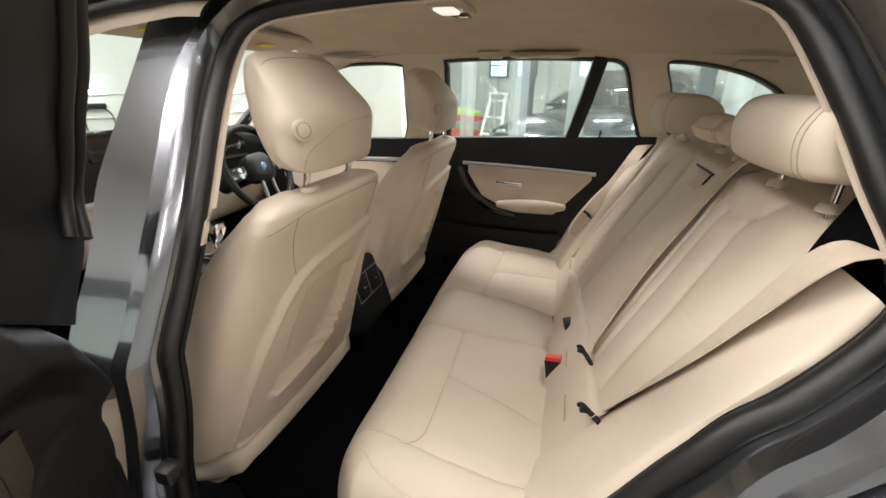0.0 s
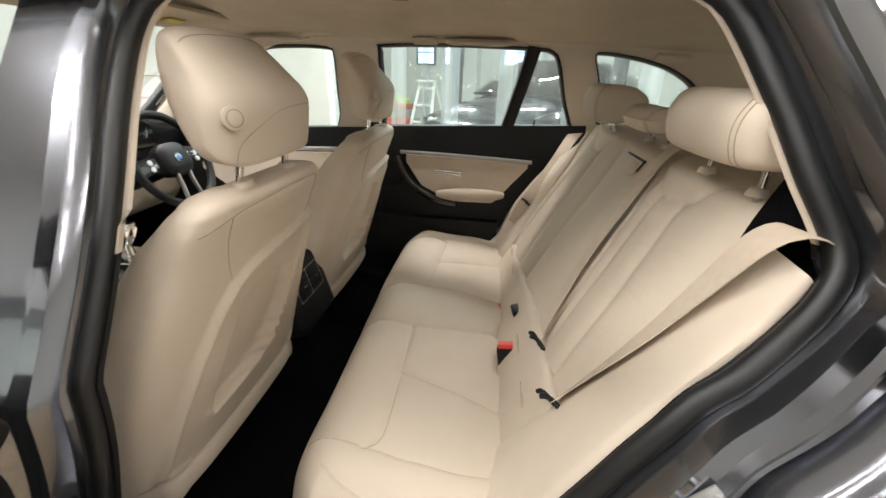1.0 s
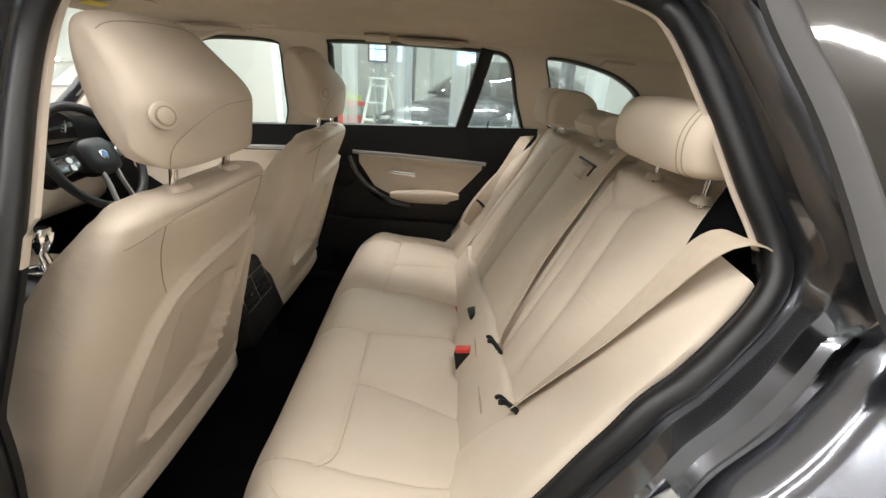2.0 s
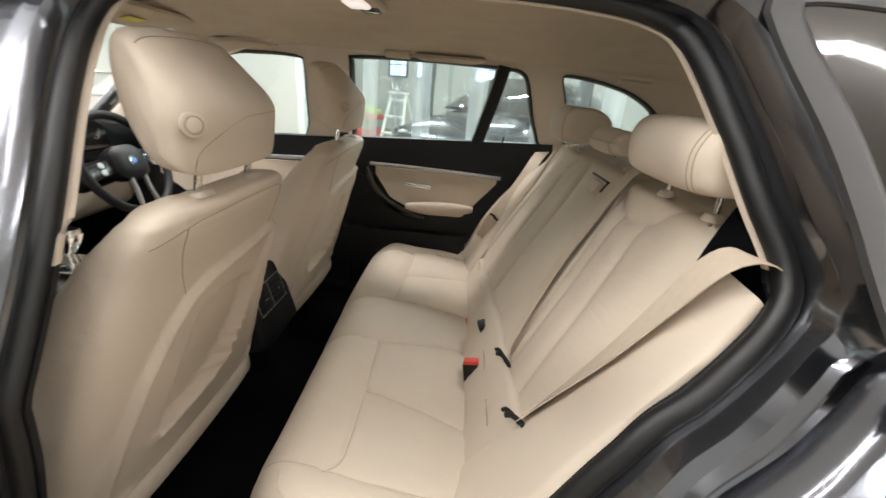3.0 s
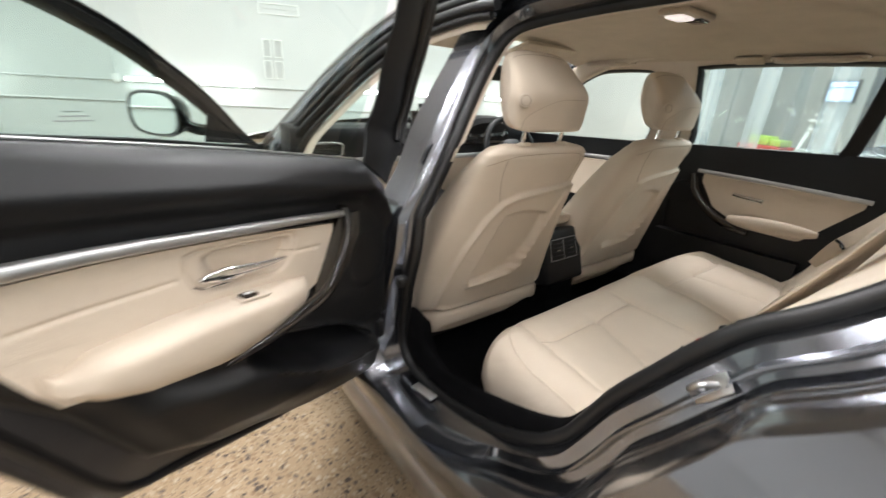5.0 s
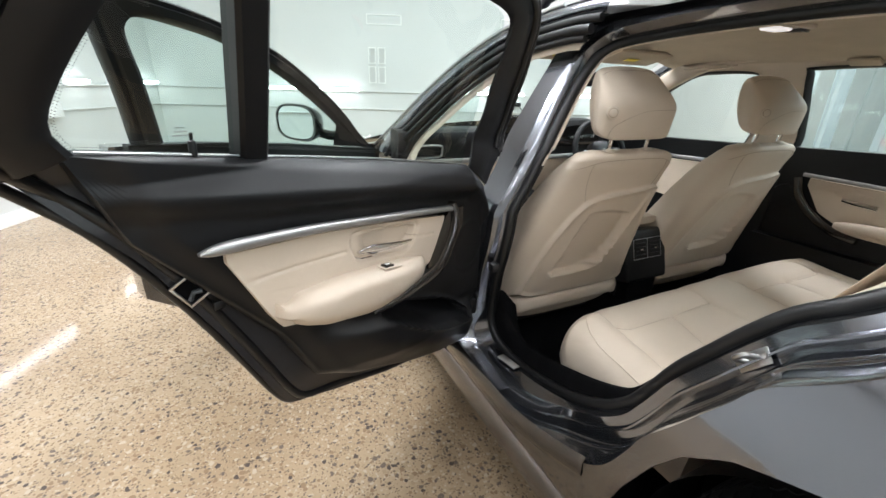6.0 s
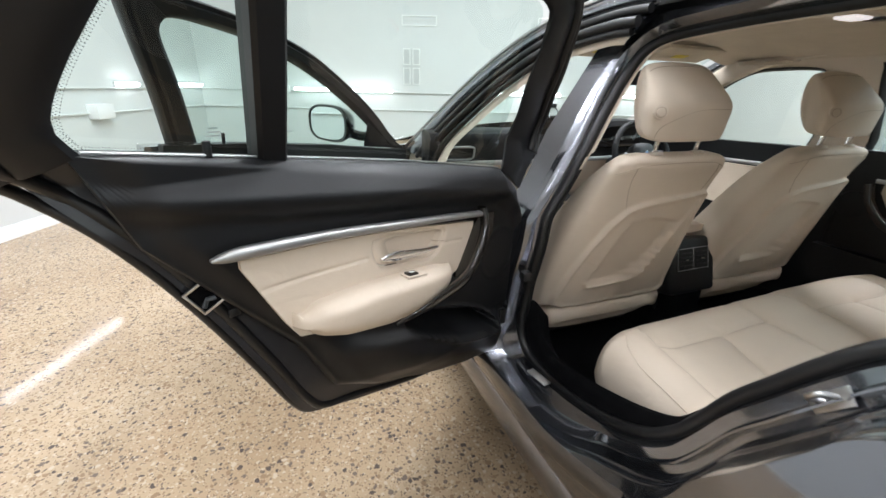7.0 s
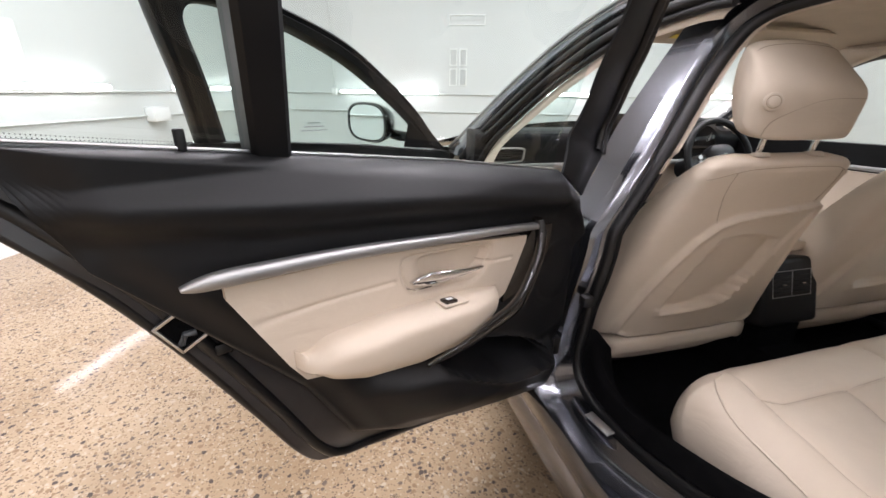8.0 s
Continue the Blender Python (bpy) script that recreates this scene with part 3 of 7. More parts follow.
def rings_part(name, rings, mater, label=""):
    bm = bmesh.new()
    loft(bm, rings)
    return part(name, bm, mater, car, label)


# beige cloth edge inside the seal, on roof and pillars
TR = [loop_at(lambda a, b: 0.004, lambda x, z, a, b: y_seal(z, x) + 0.004), loop_at(lambda a, b: -0.006 if b > -0.3 or a < 0 else 0.0, lambda x, z, a, b: y_seal(z, x) + 0.006),
      loop_at(lambda a, b: -0.008 if b > -0.3 or a < 0 else 0.002, lambda x, z, a, b: y_seal(z, x) + (0.012 if z > 0.97 else -0.004)), loop_at(lambda a, b: 0.012, lambda x, z, a, b: y_seal(z, x) + (0.02 if z > 0.97 else -0.002))]
pale = [v.z > 0.93 and not (v.x > 0.6 and v.z < 0.985) for v in TR[0]]
first = next(i for i in range(len(pale)) if pale[i] and not pale[i - 1])
count = sum(pale)
for nm, i0, i1, mt, lb in (("opening_trim", 0, count, "beige_plastic", "beige pillar edge trim"), ("lower_trim", count - 1, len(pale) + 1, "black_plastic", "black lower edge trim")):
    bm = bmesh.new()
    loft(bm, [[r[(first + i) % len(pale)] for i in range(i0, i1)] for r in TR], False)
    part(nm, bm, mt, car, lb)
bm = bmesh.new()
foot_in = crv([(-0.075, -0.630, 0.52), (-0.050, -0.625, 0.44), (0.0, -0.622, 0.405), (0.10, -0.622, 0.402), (0.29, -0.622, 0.455), (0.42, -0.622, 0.512), (0.47, -0.615, 0.565), (0.50, -0.602, 0.625)], 50)
foot_out = crv([(-0.084, -0.656, 0.52), (-0.088, -0.656, 0.44), (-0.03, -0.656, 0.368), (0.118, -0.656, 0.368), (0.296, -0.656, 0.418), (0.395, -0.655, 0.470), (0.455, -0.645, 0.520), (0.508, -0.622, 0.630)], 50)
loft(bm, [[q + Vector((0, 0.05, -0.06)), q, q.lerp(p, 0.25) + Vector((0, -0.004, 0.008)), q.lerp(p, 0.6) + Vector((0, -0.004, 0.008)), p] for p, q in zip(foot_out, foot_in)], False)
part("sill_trim", bm, "carpet", car, "black sill trim inside the doorway")
bm = bmesh.new()
ring = loop_at(lambda a, b: 0.010, lambda x, z, a, b: y_seal(z, x) - 0.006)
sweep(bm, ring, circle(0.015, 12), True, side=lambda i: (0, 1, 0.01))
part("door_seal", bm, "rubber", car, "black rubber door seal")
bm = bmesh.new()
sweep(bm, loop_at(lambda a, b: 0.034, lambda x, z, a, b: y_seal(z, x) - 0.020), circle(0.009, 10), True, side=lambda i: (0, 1, 0.01))
part("outer_seal_lip", bm, "rubber", car, "black rubber seal lip")


def reach(nx, nz):
    return 0.075 + 0.022 * max(0.0, nx) - 0.040 * max(0.0, -nz - 0.35) - 0.02 * max(0.0, nz) - 0.025 * max(0.0, -nx)


PLAIN = ((0.18, 0.24, 0.30, 0.36, 0.40, 0.45, 0.52, 0.9, 1.0, 1.05), (0.06, 0.20, 0.50, 0.80, 0.89, 0.93, 0.945, 0.985, 1.0, 1.0))
FOLDS = ((0.18, 0.26, 0.275, 0.30, 0.315, 0.55, 0.565, 0.59, 0.63, 0.655, 0.67, 0.835, 0.85, 0.87, 0.90, 0.915, 0.95, 0.965, 1.0, 1.03, 1.05),
         (0.05, 0.09, 0.14, 0.26, 0.30, 0.315, 0.34, 0.39, 0.39, 0.34, 0.32, 0.335, 0.38, 0.50, 0.55, 0.56, 0.58, 0.64, 0.86, 0.97, 1.0))


def folded(k):
    """Depth of the jamb a share k of its way out: pressed folds behind the doorway, plain elsewhere."""
    def at(x, z, nx, nz):
        w = step(nx, 0.15, 0.5) * step(z, 1.02, 0.93)
        f = lerp(k, *PLAIN) * (1 - w) + lerp(k, *FOLDS) * w
        return y_seal(z, x) * (1 - f) + y_out(x, z) * f
    return at


J = [loop_at(lambda a, b, k=k: reach(a, b) * k, folded(k)) for k in FOLDS[0]]
rings_part("door_jamb", J, "paint", "painted door jamb")
BOUND = [*[(pillar_front(z), z) for z in np.linspace(1.36, 0.17, 40)], (0.52, 0.17), (0.55, 0.36), (0.591, 0.486), (0.631, 0.58), (0.67, 0.644), (0.725, 0.691), (0.80, 0.722), (0.88, 0.742), (0.95, 0.748), (1.02, 0.745), (1.02, 1.36)]
cen = Vector((0.33, 0.82))


def on_bound(d):
    best = None
    for (ax, az), (bx, bz) in zip(BOUND, BOUND[1:] + BOUND[:1]):
        m = np.array([[d.x, ax - bx], [d.y, az - bz]])
        if abs(np.linalg.det(m)) < 1e-9:
            continue
        s, u = np.linalg.solve(m, (ax - cen.x, az - cen.y))
        if s > 0 and -1e-6 <= u <= 1 + 1e-6 and (best is None or s > best):
            best = s
    return cen + d * best


outer = J[-1]
rings = [outer]
for f in (0.25, 0.5, 0.75, 1.0):
    ring = []
    for v in outer:
        p = Vector((v.x, v.z))
        q = on_bound((p - cen).normalized())
        if (q - cen).length < (p - cen).length:
            q = p
        w = p.lerp(q, f)
        ring.append(Vector((w.x, y_out(w.x, w.y), w.y)))
    rings.append(ring)
rings_part("side_panel", rings, "paint", "dark grey metallic painted side panel")
# ---- the rest of the body ----
def roof_edge_z(x):
    return lerp(x, (-0.55, -0.2, 0.3, 0.9, 1.4, 1.75), (1.335, 1.375, 1.385, 1.37, 1.33, 1.28))


bm = bmesh.new()
rows = []
for x in np.linspace(-0.62, 1.78, 60):
    e = roof_edge_z(x)
    rows.append([Vector((x, C + a, e + 0.045 * (1 - (a / 0.52) ** 2) ** 0.8)) for a in np.linspace(-0.52, 0.52, 30)])
loft(bm, rows, False)
part("roof_panel", bm, "paint", car, "dark grey roof panel")
for sg in (-1, 1):
    bm = bmesh.new()
    sweep(bm, crv([(-0.40, C + sg * 0.47, roof_edge_z(-0.4) + 0.035), (-0.25, C + sg * 0.49, roof_edge_z(-0.2) + 0.06), (0.5, C + sg * 0.50, roof_edge_z(0.5) + 0.065), (1.3, C + sg * 0.49, roof_edge_z(1.3) + 0.06), (1.45, C + sg * 0.47, roof_edge_z(1.45) + 0.03)], 50), superell(0.03, 0.03, 3, 14))
    part("roof_rail", bm, "black_plastic", car, "black roof rail")

# near roof edge and windscreen pillar along the open front doorway
OUT = crv([(0.02, -0.415, 1.385), (-0.16, -0.42, 1.383), (-0.45, -0.445, 1.345), (-0.70, -0.485, 1.26), (-0.95, -0.54, 1.13), (-1.2, -0.61, 0.965), (-1.42, -0.67, 0.82)], 60)
INN = crv([(-0.10, -0.455, 1.265), (-0.17, -0.465, 1.262), (-0.38, -0.475, 1.228), (-0.60, -0.52, 1.125), (-0.78, -0.57, 1.005), (-0.93, -0.62, 0.885), (-0.98, -0.66, 0.76)], 60)


def rail(name, f0, f1, bulge, mater, label, dy=0.0, n=8):
    bm = bmesh.new()
    rows = []
    for p, q in zip(OUT, INN):
        row = []
        for k in range(n + 1):
            f = f0 + (f1 - f0) * k / n
            row.append(p.lerp(q, f) + Vector((0, -bulge * math.sin(math.pi * k / n) + dy, 0)))
        rows.append(row)
    loft(bm, rows, False)
    return part(name, bm, mater, car, label)


rail("windscreen_pillar", -0.04, 0.34, 0.018, "paint", "grey painted windscreen pillar and roof edge")
rail("pillar_jamb", 0.34, 0.80, 0.0, "paint", "painted doorway jamb", 0.012)
for f, r, dy in ((0.42, 0.012, 0.0), (0.64, 0.014, 0.0), (0.82, 0.011, 0.012)):
    bm = bmesh.new()
    sweep(bm, [p.lerp(q, f) + Vector((0, dy, 0)) for p, q in zip(OUT, INN)], circle(r, 10))
    part("doorway_seal", bm, "rubber", car, "black rubber doorway seal")
rail("pillar_trim", 0.84, 1.06, 0.006, "beige_plastic", "beige windscreen pillar trim", 0.03)
bm = bmesh.new()
sweep(bm, [p + Vector((0, -0.004, 0.008)) for p in OUT[8:]], superell(0.012, 0.010, 3, 10))
part("bright_edge", bm, "satin", car, "bright trim line on the pillar edge")
# front side of the middle pillar, rear edge of the front doorway
bm = bmesh.new()
rows = []
for z in np.linspace(0.33, 1.30, 40):
    xo = pillar_front(z)
    ys, yo = y_seal(z), y_out(xo, z)
    rows.append([Vector((xo, yo, z)), Vector((xo - 0.012, yo + 0.010, z)), Vector((xo - 0.022, (ys + yo) / 2, z)), Vector((xo - 0.05, ys + 0.006, z)), Vector((xo - 0.01, ys + 0.008, z)), Vector((-0.115, ys + 0.002, z))])
loft(bm, rows, False)
part("middle_pillar", bm, "paint", car, "grey painted middle pillar")
bm = bmesh.new()
sweep(bm, [Vector((-0.25, y_seal(z) + 0.015, z)) for z in np.linspace(0.36, 1.27, 30)], circle(0.014, 10))
part("doorway_seal", bm, "rubber", car, "black rubber doorway seal")
# beige inner cover of the middle pillar, black below the belt line
for nm, z0, z1, mt, lb in (("pillar_cover", 0.93, 1.27, "beige_plastic", "beige pillar cover"), ("pillar_cover", 0.30, 0.93, "black_plastic", "black lower pillar cover")):
    bm = bmesh.new()
    rows = [[Vector((-0.105, y_seal(z) + 0.006, z)), Vector((-0.112, y_seal(z) + 0.011, z)), Vector((-0.14, y_seal(z) + 0.017, z)), Vector((-0.20, y_seal(z) + 0.023, z)), Vector((-0.245, y_seal(z) + 0.020, z))] for z in np.linspace(z0, z1, 24)]
    loft(bm, rows, False)
    part(nm, bm, mt, car, lb)

# sill with its step, plate and rocker
bm = bmesh.new()
rows = []
for x in np.linspace(-1.35, 0.50, 40):
    dz = 0.085 * max(0.0, (x - 0.20) / 0.30) ** 1.6
    rows.append([Vector((x, y, z + dz)) for y, z in ((-0.60, 0.26), (-0.635, 0.335), (-0.66, 0.348), (-0.70, 0.352), (-0.72, 0.345), (-0.745, 0.325), (-0.785, 0.33), (-0.80, 0.345), (-0.806, 0.375), (-0.812, 0.36), (-0.812, 0.33), (-0.795, 0.295), (-0.785, 0.285))])
loft(bm, rows, False)
part("sill", bm, "sill_paint", car, "dark painted door sill")
bm = bmesh.new()
rows = []
for x in np.linspace(-1.4, 0.56, 30):
    rows.append([Vector((x, y, z)) for y, z in ((-0.79, 0.292), (-0.80, 0.27), (-0.80, 0.20), (-0.785, 0.17), (-0.72, 0.15), (-0.3, 0.15))])
loft(bm, rows, False)
part("rocker", bm, "paint", car, "grey painted rocker panel")
for x0, x1, y0, y1 in ((0.03, 0.105, -0.708, -0.682), (0.29, 0.325, -0.64, -0.61)):
    bm = bmesh.new()
    rbox(bm, (x1 - x0, y1 - y0, 0.004), r=0.0015, m=pose((x0 + x1) / 2, (y0 + y1) / 2, 0.358, 0, 0, 10))
    part("sill_sticker", bm, "satin", car, "silver sill sticker")
bm = bmesh.new()
rings = []
for x, w in ((0.20, 0.005), (0.26, 0.03), (0.33, 0.045), (0.39, 0.05), (0.415, 0.03)):
    rings.append([Vector((x, -0.665 + a, 0.372 + 0.09 * max(0, (x - 0.24)) + b)) for a, b in superell(w, 0.006, 3, 12)])
loft(bm, rings, True, True, True)
part("sill_pad", bm, "grey_plate", car, "grey sill pad")

# lock striker on the rear jamb
st = thing("door_striker", (0.665, -0.69, 0.77), "zinc-plated door lock striker on the jamb", "door striker")
SZ = Vector((-0.35, -0.90, 0.25)).normalized()
SX = (Vector((0.62, 0.0, 0.78)) - SZ * SZ.dot(Vector((0.62, 0.0, 0.78)))).normalized()
STM = Matrix.Translation((0.652, -0.664, 0.762)) @ Matrix((SX, SZ.cross(SX), SZ)).transposed().to_4x4()
bm = bmesh.new()
rbox(bm, (0.056, 0.028, 0.004), r=0.002, m=STM)
part("plate", bm, "steel", st)
bm = bmesh.new()
sweep(bm, [STM @ p for p in crv([(-0.011, 0, 0), (-0.011, 0, 0.022), (-0.007, 0, 0.029), (0.007, 0, 0.029), (0.011, 0, 0.022), (0.011, 0, 0)], 24)], circle(0.0045, 10))
part("loop", bm, "steel", st)
for x in (-0.022, 0.022):
    bm = bmesh.new()
    disc(bm, 0.006, 0.005, STM @ Matrix.Translation((x, 0, 0.004)), 6)
    part("bolt", bm, "steel", st)
# door check strap and hinge at the middle pillar
for z in (0.47, 0.83):
    bm = bmesh.new()
    rbox(bm, (0.045, 0.03, 0.055), (-0.125, -0.735, z), r=0.006)
    disc(bm, 0.010, 0.07, pose(-0.10, -0.752, z), 14)
    part("door_hinge", bm, "rubber", car, "dark steel door hinge")
th = thing("door_check", (-0.06, -0.73, 0.61), "black rubber boot of the door check on the pillar", "door check")
bm = bmesh.new()
rbox(bm, (0.03, 0.03, 0.03), (-0.055, -0.695, 0.63), r=0.008)
part("boot", bm, "rubber", th)

# rear quarter: outer glass, panel behind the doorway, wheel arch
def nose(x):
    """How far the body draws in towards its front and rear corners."""
    return 0.26 * max(0.0, (-x - 1.75) / 0.87) ** 2.4 + 0.14 * max(0.0, (x - 1.35) / 0.6) ** 2.4


def skin(x, z, out=0.0):
    return Vector((x, y_skin(z) - out + nose(x), z))


WQ = loop2([(0.772, 1.262), (0.79, 1.285), (0.95, 1.27), (1.12, 1.21), (1.26, 1.12), (1.31, 1.05), (1.24, 1.0), (0.98, 0.985), (0.865, 0.982), (0.838, 1.0), (0.826, 1.08), (0.808, 1.16)], 120)
bm = bmesh.new()
loft(bm, [[skin(*p, o) for p in grow(WQ, g)] for g, o in ((0.042, 0.001), (0.040, 0.010), (0.012, 0.012), (0.004, 0.010), (0.0, 0.004))])
part("quarter_trim", bm, "frame_black", car, "black quarter window trim")
bm = bmesh.new()
vs = [bm.verts.new(skin(*p, 0.006)) for p in grow(WQ, 0.002)]
bmesh.ops.triangle_fill(bm, use_beauty=True, edges=[bm.edges.new((a, b)) for a, b in zip(vs, vs[1:] + vs[:1])])
part("quarter_glass", bm, "privacy_glass", car, "dark quarter window glass")


def arch_z(x):
    d = (x - 0.95) / 0.405
    return 0.345 + 0.405 * math.sqrt(max(0, 1 - d * d)) if abs(d) < 1 else 0.22


def tail_x(z):
    return lerp(z, (0.2, 0.5, 0.9, 1.0, 1.3), (1.93, 1.97, 1.93, 1.90, 1.70))


def far_skin_panel(name, x0, x1, lo, hi, label, flip=True, nx=50, nz=24, out=0.0):
    bm = bmesh.new()
    rows = []
    for x in np.linspace(x0, x1, nx):
        a, b = lo(x), hi(x)
        row = [skin(x, a + (b - a) * k / nz, out) for k in range(nz + 1)]
        rows.append([far(v) for v in row] if flip else row)
    loft(bm, rows, False)
    return part(name, bm, "paint", car, label)


far_skin_panel("rear_quarter_panel", 1.02, 1.95, arch_z, lambda x: lerp(x, (1.02, 1.7, 1.95), (1.36, 1.30, 0.95)), "grey rear quarter panel", False)
far_skin_panel("side_skin", -1.40, 1.02, lambda x: max(0.18, arch_z(x)) if x > 0.535 else 0.18, lambda x: lerp(x, (-1.4, 1.0), (0.86, 0.95)), "grey door skins")
far_skin_panel("rear_quarter_panel", 1.02, 1.95, arch_z, lambda x: lerp(x, (1.02, 1.7, 1.95), (0.97, 0.97, 0.93)), "grey rear quarter panel")


def front_arch(x):
    d = (x + 1.86) / 0.40
    return 0.36 + 0.40 * math.sqrt(max(0, 1 - d * d)) if abs(d) < 1 else 0.2


for flip in (False, True):
    far_skin_panel("front_wing", -2.62, -1.40, front_arch, lambda x: lerp(x, (-2.62, -2.3, -1.4), (0.66, 0.76, 0.86)), "grey front wing", flip)
bm = bmesh.new()
rows = []
for x in np.linspace(-2.60, -1.36, 30):
    h = lerp(x, (-2.6, -2.3, -1.36), (0.68, 0.80, 0.93))
    e = lerp(x, (-2.6, -2.3, -1.4), (0.66, 0.76, 0.86))
    rows.append([Vector((x, C + a * (0.872 - nose(x)), e + (h + 0.03 - e) * (1 - abs(a) ** 2.2))) for a in np.linspace(-1, 1, 30)])
loft(bm, rows, False)
part("bonnet", bm, "paint", car, "dark grey bonnet")
bm = bmesh.new()
rows = []
for a in np.linspace(-1, 1, 30):
    bow = 0.10 * abs(a) ** 3
    rows.append([Vector((x + bow, C + a * (0.868 - nose(x + bow * 0.6)), z)) for x, z in ((-2.60, 0.68), (-2.70, 0.60), (-2.73, 0.45), (-2.70, 0.28), (-2.60, 0.18))])
loft(bm, rows, False)
part("front_bumper", bm, "paint", car, "grey front bumper")
bm = bmesh.new()
rows = []
for a in np.linspace(-1, 1, 30):
    rows.append([Vector((tail_x(z) - 0.16 * abs(a) ** 4, C + a * ((C - y_skin(z)) * 0.995 - nose(tail_x(z) - 0.16)), z)) for z in (0.2, 0.35, 0.5, 0.7, 0.9, 1.0)])
loft(bm, rows, False)
part("rear_bumper", bm, "paint", car, "grey rear bumper and tailgate skin")
bm = bmesh.new()
rows = []
for a in np.linspace(-1, 1, 20):
    rows.append([Vector((x, C + a * w, z)) for x, z, w in ((1.74, 1.31, 0.50), (1.80, 1.18, 0.56), (1.87, 1.0, 0.70))])
loft(bm, rows, False)
part("rear_window", bm, "dark_glass", car, "tinted tailgate window").visible_shadow = False
# inner load-bay walls and tailgate lining
bm = bmesh.new()
rows = [[Vector((x, C - 0.66, 0.55)), Vector((x, C - 0.66, 0.98)), Vector((x, C - 0.56, 1.10)), Vector((x, C - 0.44, 1.27))] for x in np.linspace(0.92, 1.70, 12)]
loft(bm, rows, False)
part("near_load_wall", bm, "beige_plastic", car, "beige load bay wall")
bm = bmesh.new()
loft(bm, [[Vector((1.72, C - 0.62, 1.0)), Vector((1.72, C + 0.62, 1.0))], [Vector((1.70, C - 0.66, 0.6)), Vector((1.70, C + 0.7, 0.6))], [Vector((0.7, C - 0.66, 0.6)), Vector((0.7, C + 0.7, 0.6))]], False)
part("load_lining", bm, "headliner", car, "beige load bay lining")
bm = bmesh.new()
rows = [[Vector((lerp(f, (0, 1), (-0.60, -1.40)), C + a * lerp(f, (0, 1), (0.50, 0.66)), lerp(f, (0, 1), (1.33, 0.90)) + 0.03 * (1 - a * a) * math.sin(math.pi * f))) for a in np.linspace(-1, 1, 16)] for f in np.linspace(0, 1, 10)]
loft(bm, rows, False)
ws = part("windscreen", bm, "glass", car, "clear windscreen")
ws.visible_shadow = False
bm = bmesh.new()
sweep(bm, [far(p) + Vector((0, 0.02, 0)) for p in OUT], superell(0.05, 0.05, 3, 12))
part("far_pillar_skin", bm, "paint", car, "grey painted windscreen pillar")
bm = bmesh.new()
sweep(bm, [far(p.lerp(q, 0.45)) + Vector((0, -0.03, 0)) for p, q in zip(OUT, INN)][6:], superell(0.085, 0.05, 3, 14))
part("far_pillar_trim", bm, "beige_plastic", car, "beige windscreen pillar trim")
# underbody and firewall keep the cabin dark
bm = bmesh.new()
rbox(bm, (3.3, 1.5, 0.03), (0.2, C, 0.19), r=0)
part("underbody", bm, "black_plastic", car, "black underbody")
bm = bmesh.new()
rbox(bm, (0.03, 1.45, 0.62), (-1.46, C, 0.55), r=0)
part("firewall", bm, "black_plastic", car, "black firewall")
bm = bmesh.new()
rbox(bm, (0.04, 1.2, 0.28), (0.60, C, 0.33), r=0)
part("seat_box", bm, "carpet", car, "black panel under the rear bench")


def wheel(x, y, sg, name="wheel"):
    w = thing(name, (x, y, 0.0), "dark alloy wheel with black tyre on the floor", "wheel", "car wheels")
    m = Matrix.Translation((x, y, 0.325)) @ Matrix.Rotation(radians(90), 4, "X")
    prof = [(0.225, -0.11), (0.25, -0.115), (0.30, -0.117), (0.318, -0.108), (0.325, -0.09), (0.326, 0), (0.325, 0.09), (0.318, 0.108), (0.30, 0.117), (0.25, 0.115), (0.225, 0.11)]
    bm = bmesh.new()
    loft(bm, [[m @ Vector((r * math.cos(a), r * math.sin(a), h)) for r, h in prof] for a in np.linspace(0, 2 * math.pi, 73)[:-1]], True, False, False, True)
    part("tyre", bm, "tyre", w, "black rubber tyre")
    bm = bmesh.new()
    for k in range(72):
        a = 2 * math.pi * k / 72
        for h in (-0.07, -0.025, 0.025, 0.07):
            rbox(bm, (0.006, 0.016, 0.034), r=0, m=m @ Matrix.Rotation(a, 4, "Z") @ Matrix.Translation((0.3255, 0, h)) @ Matrix.Rotation(radians(25 if h > 0 else -25), 4, "X"))
    part("tread", bm, "tyre", w)
    bm = bmesh.new()
    loft(bm, [[m @ Vector((r * math.cos(a), r * math.sin(a), h * sg)) for r, h in ((0.225, -0.1), (0.215, -0.09), (0.20, 0.05), (0.215, 0.10), (0.228, 0.108))] for a in np.linspace(0, 2 * math.pi, 49)[:-1]], False, False, False, True)
    part("rim", bm, "satin", w, "alloy rim")
    for k in range(5):
        bm = bmesh.new()
        a = 2 * math.pi * k / 5
        sweep(bm, [m @ Vector((r * math.cos(a + t), r * math.sin(a + t), h * sg)) for r, t, h in ((0.03, 0, 0.085), (0.12, 0, 0.09), (0.215, 0, 0.09))], superell(0.035, 0.03, 3, 10))
        part("spoke", bm, "satin", w)
    bm = bmesh.new()
    disc(bm, 0.045, 0.03, m @ Matrix.Translation((0, 0, 0.085 * sg)), 24, 0.04, 0.004)
    part("hub_cap", bm, "satin", w)
    return w


